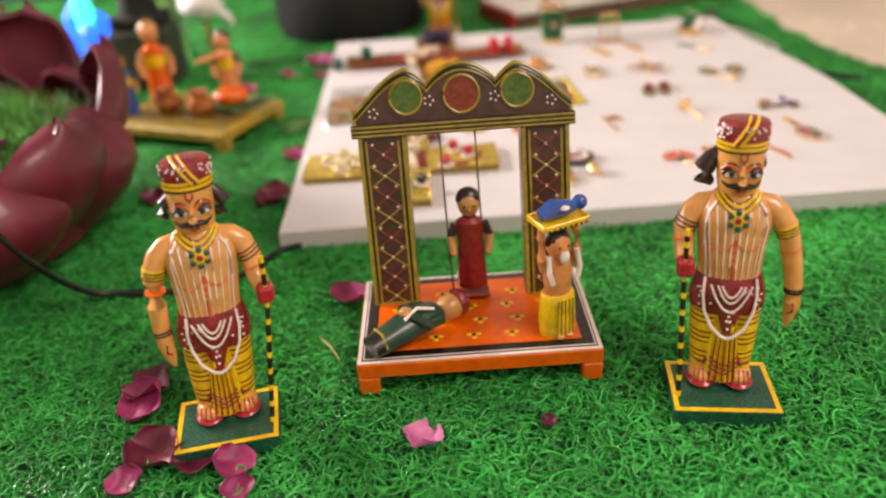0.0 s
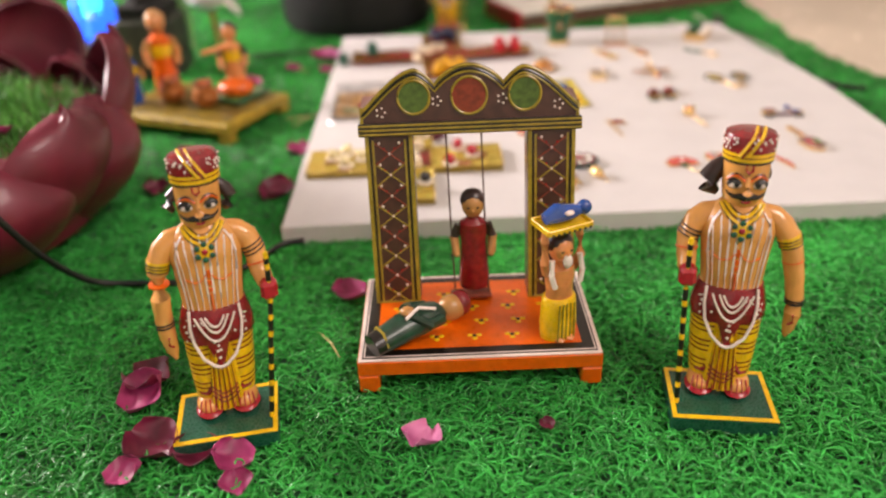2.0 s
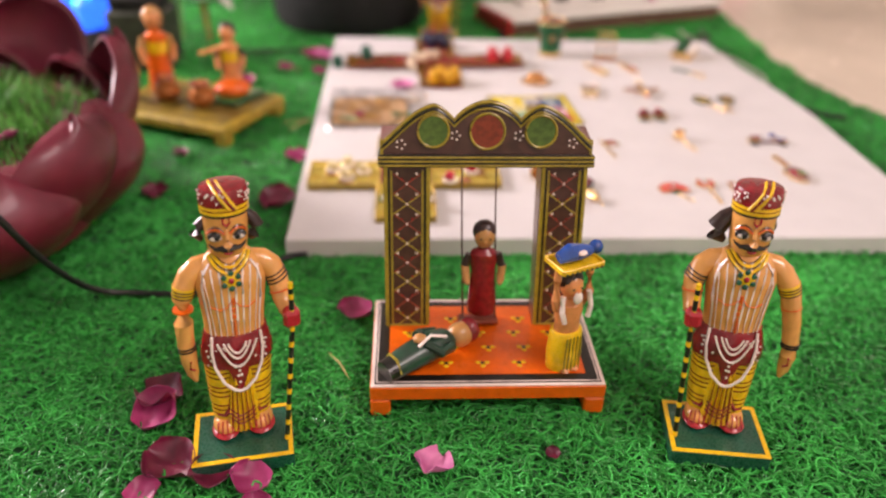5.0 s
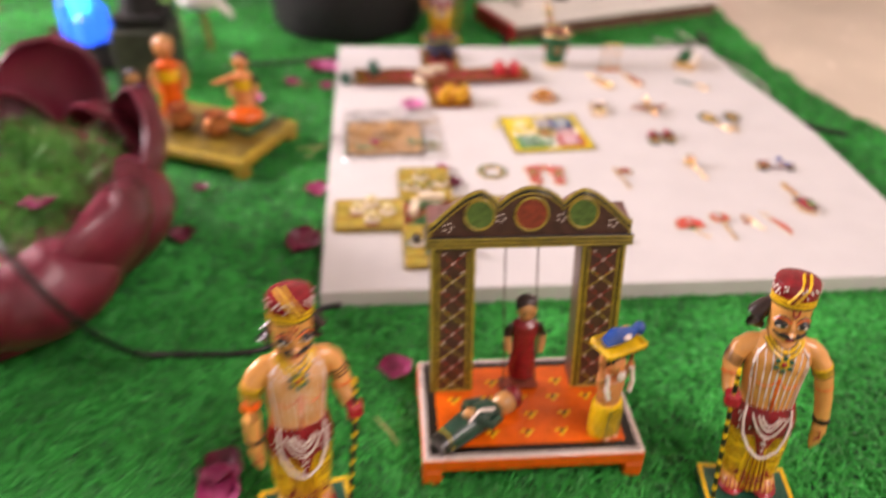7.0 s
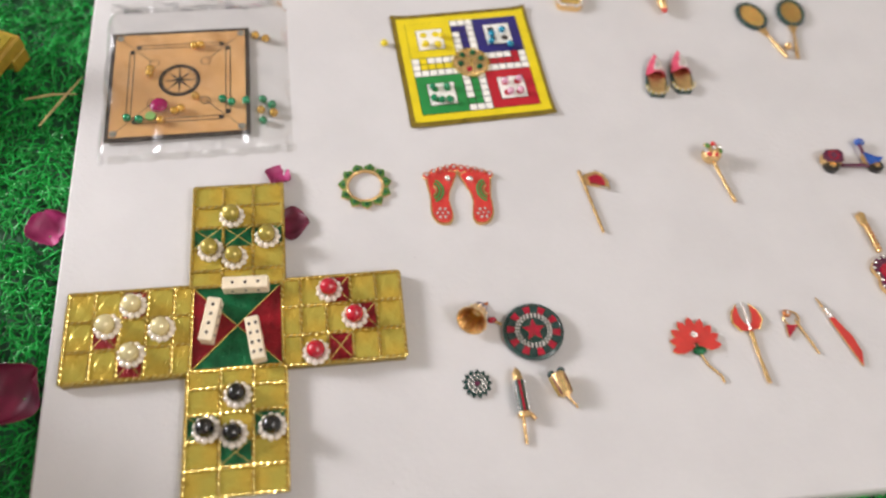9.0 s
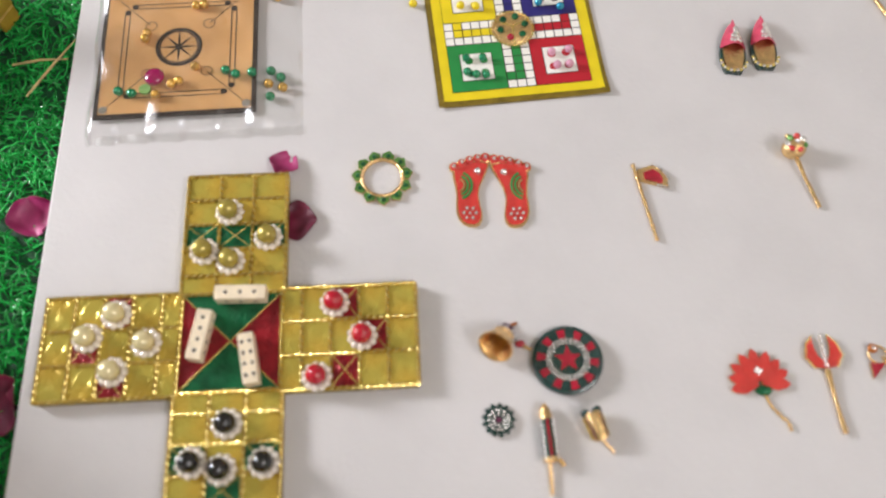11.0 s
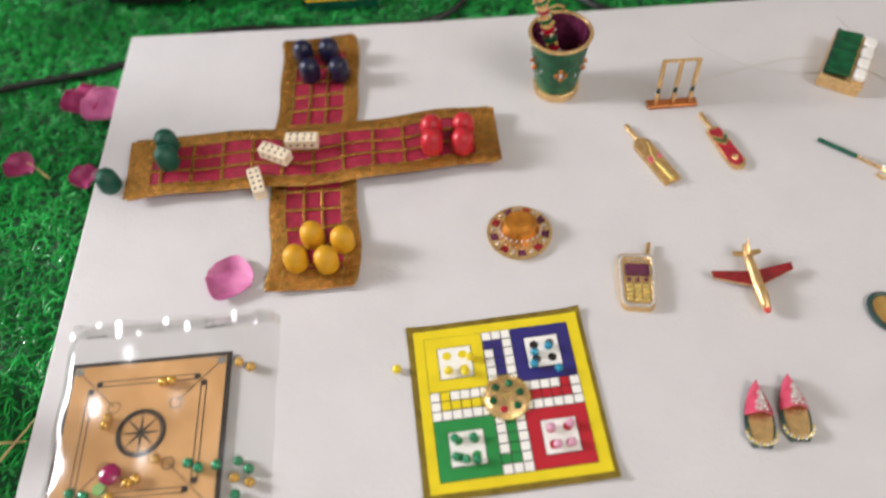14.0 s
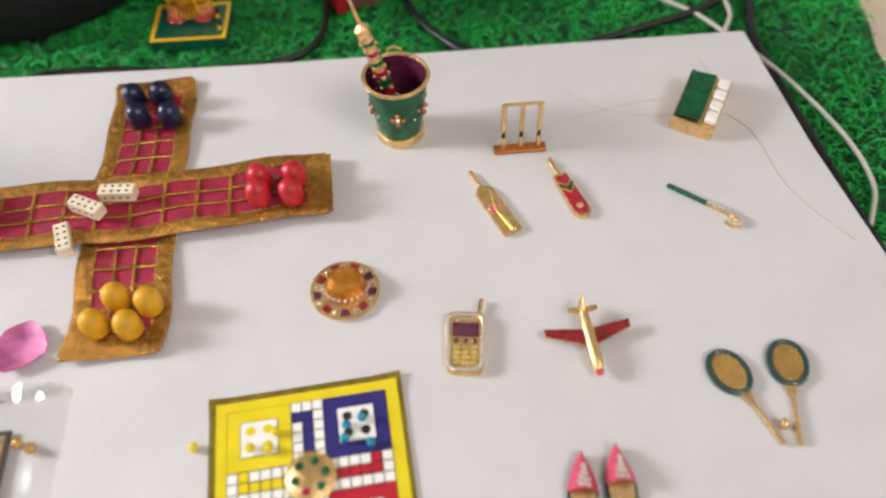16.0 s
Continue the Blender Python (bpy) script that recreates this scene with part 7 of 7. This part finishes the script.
def water_bucket():
    t = thing("bucket_charm", pose(0.2835, 0.4635, TOP), "small green enamel bucket with gold rim and floral jewel", "bucket")
    R0, R1, Hh = 0.0122, 0.0172, 0.0425
    part("wall", Geo().lathe([(R0, 0.0055), (R1, Hh), (R1 - 0.0012, Hh), (R0 - 0.0012, 0.003)], FOILGREEN, 36, pick=lambda i, j: PURPLE if i == 2 else FOILGREEN), t, "dark green enamel wall, plum inside")
    part("base", Geo().lathe([(R0, 0), (R0 + 0.0012, 0.0008), (R0 + 0.0012, 0.0055), (R0, 0.0062)], GOLD, 36), t)
    part("rim", Geo().tube([(x, y, Hh) for x, y in oval(0, 0, R1, R1, 36) + [(R1, 0)]], 0.0012, GOLD, 8), t)
    part("inside", Geo().lathe([(R0 * 1.05, 0.0120), (R0 * 1.05, 0.0128)], PURPLE, 30), t, "dark plum inside")
    g = Geo()
    rng = random.Random(4)
    for _ in range(90):
        a, u = rng.uniform(0, 2 * math.pi), rng.uniform(0.12, 0.92)
        r = R0 + (R1 - R0) * u
        g.ball((r * math.cos(a), r * math.sin(a), 0.0055 + (Hh - 0.0055) * u), 0.0011, rng.choice((LEAFENAMEL, CRYSTAL, GREEN_E, GREEN_E)), (0.7, 0.7, 0.9), 6, 4)
    tagged(part("mottling", g, t, "pale green and crystal flecks"), kind="stuff")
    for a in (-1.62, 0.45, 2.5, -2.9, -0.45):
        g = Geo()
        r = R0 + (R1 - R0) * 0.58
        c = Vector((r * math.cos(a), r * math.sin(a), 0.0240))
        side = Vector((-math.sin(a), math.cos(a), 0))
        for k in range(4):
            d = side * (0.0026 * math.cos(k * math.pi / 2)) + Vector((0, 0, 0.0030 * math.sin(k * math.pi / 2)))
            g.ball(c + d, 0.0015, BRASS, n=8, k=6)
        g.ball(c, 0.0014, CRYSTAL, n=8, k=6)
        part("flower", g, t, "gold flower jewel")
    for s in (-1, 1):
        part("ear", Geo().tube([(s * 0.0035, R1 * 0.98, Hh), (s * 0.0035, R1 * 1.0, Hh + 0.0035), (0, R1, Hh + 0.005)], 0.0007, GOLD, 6), t)
    p = thing("water_squirter", pose(0.2870, 0.4600, TOP + 0.0035), "beaded gold and green water squirter leaning in the bucket", "toy squirter")
    g = Geo()
    d = Vector((-0.017, 0.0040, 0.066))
    g.tube([d * (i / 22) for i in range(23)], [0.0030 + 0.0011 * abs(math.sin(i * 1.4)) for i in range(23)], GOLD, 12, pick=lambda i: (FOILGREEN, GOLD, RUBY, GOLD)[i % 4])
    part("barrel", g, p, "barrel banded in green, gold and ruby")
    g = Geo()
    for i in range(9):
        for k in range(4):
            a = k * math.pi / 2 + i
            g.ball(d * (0.12 + i * 0.1) + Vector((0.0038 * math.cos(a), 0.0038 * math.sin(a), 0)), 0.0011, CRYSTAL if i % 2 else GOLDBEAD, n=6, k=4)
    part("jewel_setting", g, p, "rhinestones and gold beads")
    g = Geo()
    g.tube([d, d * 1.06, d * 1.10, d * 1.32], [0.0036, 0.0040, 0.0012, 0.0010], GOLD, 10)
    g.ball(d * 1.34, 0.0024, GOLD, n=10, k=8)
    part("plunger", g, p)


crown_ring()
footprint(0.2011, 0.1682, 1)
footprint(0.2215, 0.1669, -1)
axe_charm()
mace_charm()
scooter_charm()
guitar_charm()
lotus_charm()
trident_charm()
hatchet_charm()
blade_charm()
bell_charm()
shield_charm()
sun_charm()
rocket_charm()
cracker_charm()
hat_charm()
phone_charm()
plane_charm()
racket((0.4259, 0.2909), (0.4387, 0.2560), "tiny gold racket charm with dark teal rim")
racket((0.4537, 0.2930), (0.4461, 0.2550), "tiny gold racket charm with dark teal rim, beside a ball")
solid("ball_charm", Geo().ball((0, 0, 0.0024), 0.0024, GOLD, n=14, k=10), pose(0.4421, 0.2642, TOP), "tiny gold ball between the racket charms", CH)
slipper((0.3469, 0.2593), (0.3429, 0.2287), "pink enamel slipper charm with rhinestones and gold insole")
slipper((0.3627, 0.2613), (0.3608, 0.2306), "pink enamel slipper charm with rhinestones and gold insole")
bat_gold()
bat_red()
wicket_charm()
harmonium_charm()
hockey_charm()
water_bucket()


# ---- petals, straw and threads ----
def petal(x, y, z, size, rz, tilt, m, label, curl=0.55, roll=0.0):
    g = Geo()

    def fn(u, v):
        s = 2 * u - 1
        w = size * 0.54 * (math.sin(math.pi * (0.05 + 0.88 * v)) ** 0.6) * (1 + 0.04 * math.sin(v * 9 + s * 3))
        return (s * w, size * (v - 0.5) * (1 - 0.28 * s * s * v), size * curl * (s * s * 0.45 + (v - 0.45) ** 2 * 0.9) + 0.02 * size * math.sin(s * 7 + v * 5))

    g.sheet(fn, 18, 18, m, 0.0003)
    solid("rose_petal", g, pose(x, y, z, tilt, roll, rz), label, "petal", "rose petals", smooth=80)


PINK, DEEP = "fallen pink rose petal on the green mat", "dark dried rose petal on the green mat"
for row in ((-0.0411, -0.1662, 0.0050, 0.026, -40, 25, PETAL, PINK), (-0.0428, -0.1545, 0.0040, 0.026, -110, 10, PETAL_D, DEEP), (-0.0295, -0.2027, 0.0030, 0.026, 60, 8, PETAL_D, DEEP),
            (-0.0075, -0.2113, 0.0030, 0.022, 100, 4, PETAL_D, DEEP), (0.0108, -0.2158, 0.0035, 0.020, 80, 15, PETAL, PINK), (-0.0357, -0.2210, 0.0030, 0.017, -60, 10, PETAL, PINK),
            (0.0162, -0.2306, 0.0030, 0.014, 20, 10, PETAL, PINK), (0.0998, -0.2119, 0.0040, 0.0190, 150, 12, PETAL_L, PINK), (0.0563, -0.0781, 0.0030, 0.022, 85, 6, PETAL, PINK),
            (-0.0101, 0.0811, 0.0030, 0.030, -40, 8, PETAL_D, DEEP), (-0.0058, 0.1709, 0.0030, 0.020, 20, 8, PETAL, PINK), (-0.1118, 0.0998, 0.0030, 0.020, 10, 8, PETAL_D, DEEP),
            (-0.1119, 0.1814, 0.0030, 0.014, 70, 8, PETAL_D, DEEP), (-0.0219, 0.4924, 0.0030, 0.024, 30, 8, PETAL, PINK), (-0.0073, 0.4278, 0.0030, 0.016, 10, 8, PETAL, PINK), (-0.0080, 0.4850, 0.0040, 0.026, 60, 14, PETAL_L, PINK),
            (-0.1892, -0.1946, 0.0040, 0.026, 30, 10, PETAL_D, DEEP), (-0.1725, -0.2069, 0.0030, 0.020, 70, 10, PETAL, PINK), (-0.0900, 0.3900, 0.0030, 0.022, 70, 10, PETAL, PINK), (-0.0500, 0.4400, 0.0030, 0.018, 70, 10, PETAL, PINK)):
    petal(*row)
petal(0.1614, -0.2049, 0.0030, 0.0075, 30, 10, PETAL_D, "small dark petal scrap on the green mat", 0.6)
petal(0.1130, 0.1850, TOP + 0.0010, 0.0130, 150, 20, PETAL, "pink rose petal beside the gold cross board", 0.5)
petal(0.1200, 0.1560, TOP + 0.0010, 0.0180, -90, 5, PETAL_D, "dark rose petal tucked beside the gold cross board", 0.2)
petal(0.0919, 0.3378, TOP + 0.0004, 0.0250, 75, 0, PETAL_L, "pale pink crinkled rose petal on the foam board", 0.3)
for a, b in (((0.0430, -0.1180, 0.003), (0.0560, -0.1430, 0.004)), ((-0.0300, 0.4300, 0.003), (-0.0550, 0.4500, 0.003)), ((-0.0200, 0.2400, 0.003), (0.0000, 0.2750, 0.003)), ((-0.0300, 0.2600, 0.003), (-0.0020, 0.2620, 0.0035))):
    a, b = (*plan(*a[:2]), a[2]), (*plan(*b[:2]), b[2])
    solid("straw", Geo().tube([a, [(p + q) / 2 + 0.0008 for p, q in zip(a, b)], b], [0.0006, 0.0007, 0.0003], STRAW, 6), pose(0, 0, 0), "dry pale straw stalk on the green mat", "straw", "straw stalks")


def marigold(x, y, z, size, m, label):
    """A flower head of many crimped petals."""
    t = thing("marigold", pose(x, y, z, 8, -6, 20), label, "flower", "marigold heads")
    part("calyx", Geo().lathe([(size * 0.10, 0), (size * 0.30, size * 0.12), (size * 0.45, size * 0.30)], MOSSGREEN, 14), t, "green calyx")
    rng = random.Random(int(x * 1e4) % 97)
    for ring, count in ((0, 16), (1, 14), (2, 10), (3, 6)):
        for i in range(count):
            a = 2 * math.pi * (i + 0.5 * (ring % 2)) / count + rng.uniform(-0.1, 0.1)
            ln, up = size * (0.98 - 0.20 * ring), 0.25 + 0.33 * ring + rng.uniform(-0.1, 0.1)
            g = Geo()
            g.at = pose(0, 0, size * (0.26 + 0.06 * ring), 0, 0, math.degrees(a))
            g.sheet(lambda u, v: (ln * v * math.cos(up * v), (u - 0.5) * size * 0.42 * math.sin(0.35 + 2.2 * v) * (1 + 0.06 * math.sin(u * 19)), ln * math.sin(up * v) * 0.8 + 0.05 * size * math.sin(u * 12) * v), 6, 5, m, 0.0003)
            part("petal", g, t, smooth=70)


MARIGOLD_O = mat("orange_marigold_petal", "e07a0c", 0.6, vary=0.2, scale=90, bump=0.25, second="f09a1c")
MARIGOLD_Y = mat("yellow_marigold_petal", "f2c40c", 0.6, vary=0.15, scale=90, bump=0.25, second="ffd83a")
marigold(-0.2240, -0.2080, 0.0010, 0.020, MARIGOLD_O, "orange marigold head lying on the green mat")
marigold(-0.2060, -0.2360, 0.0010, 0.021, MARIGOLD_Y, "yellow marigold head lying on the green mat")
for x, y, z, rz, m in ((-0.222, -0.046, 0.0900, 30, PETAL), (-0.212, -0.052, 0.0880, 140, PETAL_D), (-0.262, -0.020, 0.0980, 80, PETAL), (-0.172, 0.008, 0.0900, 200, PETAL), (-0.228, 0.052, 0.1020, 10, PETAL)):
    petal(x, y, z, 0.022, rz, 12, m, "rose petal lying on the moss of the bowl", 0.5)
petal(-0.1840, -0.2220, 0.0030, 0.024, 60, 14, PETAL_L, "pale pink rose petal beside the marigolds")


def wire(name, pts, r, m, label, steps=8):
    """A cable through the points, rounded between them."""
    p = [Vector((*plan(*q[:2]), q[2])) for q in pts]
    p = [p[0] * 2 - p[1]] + p + [p[-1] * 2 - p[-2]]
    out = []
    for i in range(1, len(p) - 2):
        for k in range(steps):
            t = k / steps
            out.append(0.5 * ((2 * p[i]) + (p[i + 1] - p[i - 1]) * t + (2 * p[i - 1] - 5 * p[i] + 4 * p[i + 1] - p[i + 2]) * t * t + (3 * p[i] - p[i - 1] - 3 * p[i + 1] + p[i + 2]) * t ** 3))
    out.append(p[-2])
    solid(name, Geo().tube(out, r, m, 10), pose(0, 0, 0), label, "cable", smooth=80)


BC = "black rubber cable lying on the green mat"
wire("black_cable", [(-0.110, 0.505, 0.004), (-0.064, 0.515, 0.004), (-0.009, 0.525, 0.004), (0.045, 0.552, 0.004), (0.093, 0.5535, 0.004), (0.137, 0.5475, 0.004), (0.175, 0.5465, 0.004), (0.205, 0.549, 0.004), (0.231, 0.566, 0.004), (0.238, 0.611, 0.004), (0.225, 0.68, 0.004)], 0.0025, CABLE, BC)
wire("black_cable", [(0.290, 0.640, 0.004), (0.300, 0.593, 0.004), (0.319, 0.560, 0.004), (0.341, 0.5445, 0.004), (0.398, 0.5425, 0.004), (0.448, 0.556, 0.004), (0.507, 0.576, 0.004), (0.560, 0.610, 0.004)], 0.0026, CABLE, BC)
wire("black_cable", [(0.556, 0.640, 0.004), (0.543, 0.578, 0.004), (0.533, 0.530, 0.004), (0.536, 0.431, 0.004), (0.541, 0.343, 0.004), (0.552, 0.300, 0.004), (0.590, 0.270, 0.004)], 0.0030, CABLE, "thick black cable along the edge of the foam board")
wire("white_cable", [(0.470, 0.600, 0.004), (0.500, 0.572, 0.004), (0.516, 0.545, 0.0045), (0.536, 0.500, 0.0075), (0.5565, 0.448, 0.004), (0.557, 0.407, 0.004), (0.540, 0.376, 0.006)], 0.0014, CABLE_W, "thin white cable looped beside the foam board")
wire("white_cable", [(0.515, 0.548, 0.0060), (0.527, 0.576, 0.004), (0.522, 0.640, 0.004)], 0.0014, CABLE_W, "thin white cable on the green mat")
wire("black_cable", [(-0.190, -0.020, 0.094), (-0.172, -0.052, 0.103), (-0.156, -0.076, 0.108), (-0.138, -0.084, 0.082), (-0.124, -0.074, 0.044), (-0.110, -0.058, 0.014), (-0.089, -0.050, 0.004), (-0.040, -0.052, 0.004), (-0.012, -0.034, 0.004), (0.004, -0.010, 0.004), (0.020, -0.0045, 0.004)], 0.0022, CABLE, "black cable running from the lotus bowl across the mat")
wire("thread", [(0.370, 0.515, TOP + 0.0003), (0.389, 0.487, TOP + 0.0003), (0.417, 0.467, TOP + 0.0003), (0.457, 0.462, TOP + 0.0003), (0.484, 0.484, TOP + 0.0003), (0.480, 0.512, TOP + 0.0003)], 0.00025, CABLE_W, "thin clear thread lying on the foam board")
wire("thread", [(0.350, 0.452, TOP + 0.0003), (0.393, 0.466, TOP + 0.0003), (0.450, 0.475, TOP + 0.0003), (0.490, 0.450, TOP + 0.0003), (0.497, 0.400, TOP + 0.0003), (0.520, 0.360, TOP + 0.0003)], 0.00025, CABLE_W, "thin clear thread lying on the foam board")


# ---- behind the board ----
def black_drum():
    t = thing("black_speaker", pose(0.0121, 0.6980, 0), "round matte black speaker drum on the green mat", "speaker")
    part("body", Geo().lathe([(0.094, 0.0), (0.104, 0.004), (0.110, 0.016), (0.112, 0.10), (0.110, 0.19), (0.100, 0.20)], MATTEBLACK, 56), t)
    part("top_plate", Geo().lathe([(0.098, 0.199), (0.096, 0.204), (0.02, 0.205)], GREY, 48), t)


def white_tray():
    m = pose(0.4165, 0.7241, 0, 0, 0, 20)
    t = thing("gift_box", m, "flat white lidded box with brown sides and a red end", "box")
    part("body", Geo().box((0, 0, 0.010), (0.360, 0.110, 0.020), CARDBOX, 0.001), t)
    part("lid", Geo().box((0, 0, 0.0225), (0.366, 0.116, 0.007), WHITE, 0.001), t)
    part("red_end", Geo().box((-0.186, -0.002, 0.0130), (0.008, 0.112, 0.022), REDBOX, 0.001), t, "red card end flap")
    for x, y, h in ((-0.135, 0.018, 0.052), (-0.105, 0.026, 0.075)):
        b = thing("white_bottle", m @ pose(x, y, 0.026), "small white plastic bottle standing on the box", "bottle", "white bottles")
        part("body", Geo().lathe([(0.014, 0), (0.0155, 0.003), (0.0155, h * 0.62), (0.007, h * 0.78)], WHITE, 24), b)
        part("cap", Geo().lathe([(0.007, h * 0.78), (0.0065, h), (0.003, h * 1.02)], WHITE, 20), b)
    for x, h in ((-0.062, 0.075), (0.008, 0.068)):
        b = thing("black_stand", m @ pose(x, 0.030, 0.026), "slim black stand leg on the white box", "stand", "black stands")
        part("foot", Geo().lathe([(0.012, 0), (0.012, 0.004), (0.005, 0.008)], GREY, 20), b)
        part("post", Geo().tube([(0, 0, 0.006), (0.002, 0.004, h), (0.012, 0.012, h + 0.05)], [0.008, 0.007, 0.006], GREY, 12), b)
    solid("pink_flower", Geo().ball((0, 0, 0.004), 0.008, PETAL_L, (1, 1, 0.5), 12, 8), m @ pose(0.085, -0.015, 0.026), "small pink flower head on the white box", "flower")


def led_lamp():
    t = thing("colour_lamp", pose(-0.302, 0.530, 0), "glowing blue crystal night lamp on a dark base", "lamp")
    part("base", Geo().lathe([(0.036, 0), (0.040, 0.006), (0.034, 0.016), (0.028, 0.030)], GREY, 30), t)
    for i, (x, y, h, m) in enumerate(((0, 0, 0.085, LED_CYAN), (0.017, 0.004, 0.05, LED_BLUE), (-0.016, 0.004, 0.062, LED_BLUE), (0.006, -0.014, 0.04, LED_BLUE), (-0.006, 0.016, 0.07, LED_CYAN))):
        part("crystal", Geo().lathe([(0.009, 0.028), (0.0135, 0.036), (0.012, 0.03 + h * 0.75), (0.002, 0.03 + h)], m, 7, (x, y, 0)), t, "glowing faceted crystal", smooth=0)


def ornaments():
    t = thing("gilded_ornament", pose(-0.395, 0.430, 0), "weathered gilded fountain ornament with dangling lobes", "ornament")
    part("pedestal", Geo().lathe([(0.048, 0), (0.050, 0.010), (0.030, 0.020), (0.022, 0.050), (0.036, 0.058), (0.034, 0.064)], BARK, 30), t)
    rng = random.Random(11)
    for i in range(12):
        a = 2 * math.pi * i / 12
        h = rng.uniform(0.09, 0.15)
        part("lobe", Geo().tube([(0.012 * math.cos(a), 0.012 * math.sin(a), 0.060), (0.030 * math.cos(a), 0.030 * math.sin(a), h * 0.8), (0.040 * math.cos(a), 0.040 * math.sin(a), h), (0.048 * math.cos(a), 0.048 * math.sin(a), h * 0.82)], [0.008, 0.007, 0.006, 0.004], BARK, 8), t)
    t = thing("stone_pedestal", pose(-0.215, 0.470, 0), "dark mossy carved pedestal beside the lamp", "pedestal")
    part("block", Geo().box((0, 0, 0.035), (0.070, 0.060, 0.070), STONE, 0.004), t)
    part("cap", Geo().box((0, 0, 0.078), (0.060, 0.052, 0.016), MATTEBLACK, 0.003), t)
    part("post", Geo().lathe([(0.024, 0.086), (0.018, 0.12), (0.022, 0.17)], MATTEBLACK, 20), t)
    t = thing("white_bird", pose(-0.172, 0.575, 0), "small white feathered bird ornament on thin legs", "ornament")
    part("body", Geo().ball((0, 0, 0.072), 0.024, WHITE, (1.25, 0.9, 0.85), 20, 14), t)
    part("tail", Geo().tube([(0.018, 0, 0.068), (0.034, 0, 0.052), (0.040, 0, 0.042)], [0.014, 0.010, 0.003], WHITE, 12, flat=0.5), t)
    part("neck", Geo().tube([(-0.020, 0, 0.080), (-0.030, 0, 0.100), (-0.026, 0, 0.120)], [0.010, 0.008, 0.008], WHITE, 12), t)
    for s in (-1, 1):
        part("leg", Geo().tube([(0.002, s * 0.006, 0.054), (0.006, s * 0.006, 0.0)], 0.0016, BRASS, 6), t)
    part("leaf", Geo().sheet(lambda u, v: (-0.062 + 0.030 * u + 0.010 * v, 0.01 * math.sin(u * 3), 0.002 + 0.13 * v - 0.02 * (2 * u - 1) ** 2), 8, 10, PALEGREEN, 0.001), t, "pale green leaf")
    solid("pink_cloth", Geo().sheet(lambda u, v: (-0.05 + 0.13 * u, 0.10 * v + 0.015 * math.sin(u * 9), 0.012 + 0.06 * v + 0.008 * math.sin(u * 14 + v * 4)), 20, 14, PINKCLOTH, 0.004).box((0.015, 0.05, 0.004), (0.12, 0.09, 0.008), PINKCLOTH, 0.003), pose(0.715, 0.990, -0.008), "crumpled pink cloth lying on the tiled floor", "cloth")
    t = thing("dark_bag", pose(1.16, 1.20, -0.008), "dark grey round soft bag on the tiled floor", "bag")
    part("body", Geo().lathe([(0.11, 0), (0.135, 0.012), (0.145, 0.05), (0.13, 0.09), (0.06, 0.11)], GREY, 40), t)
    part("seam", Geo().tube([(x, y, 0.05) for x, y in oval(0, 0, 0.146, 0.146, 40) + [(0.146, 0)]], 0.004, MATTEBLACK, 8), t)


black_drum()
white_tray()
led_lamp()
ornaments()
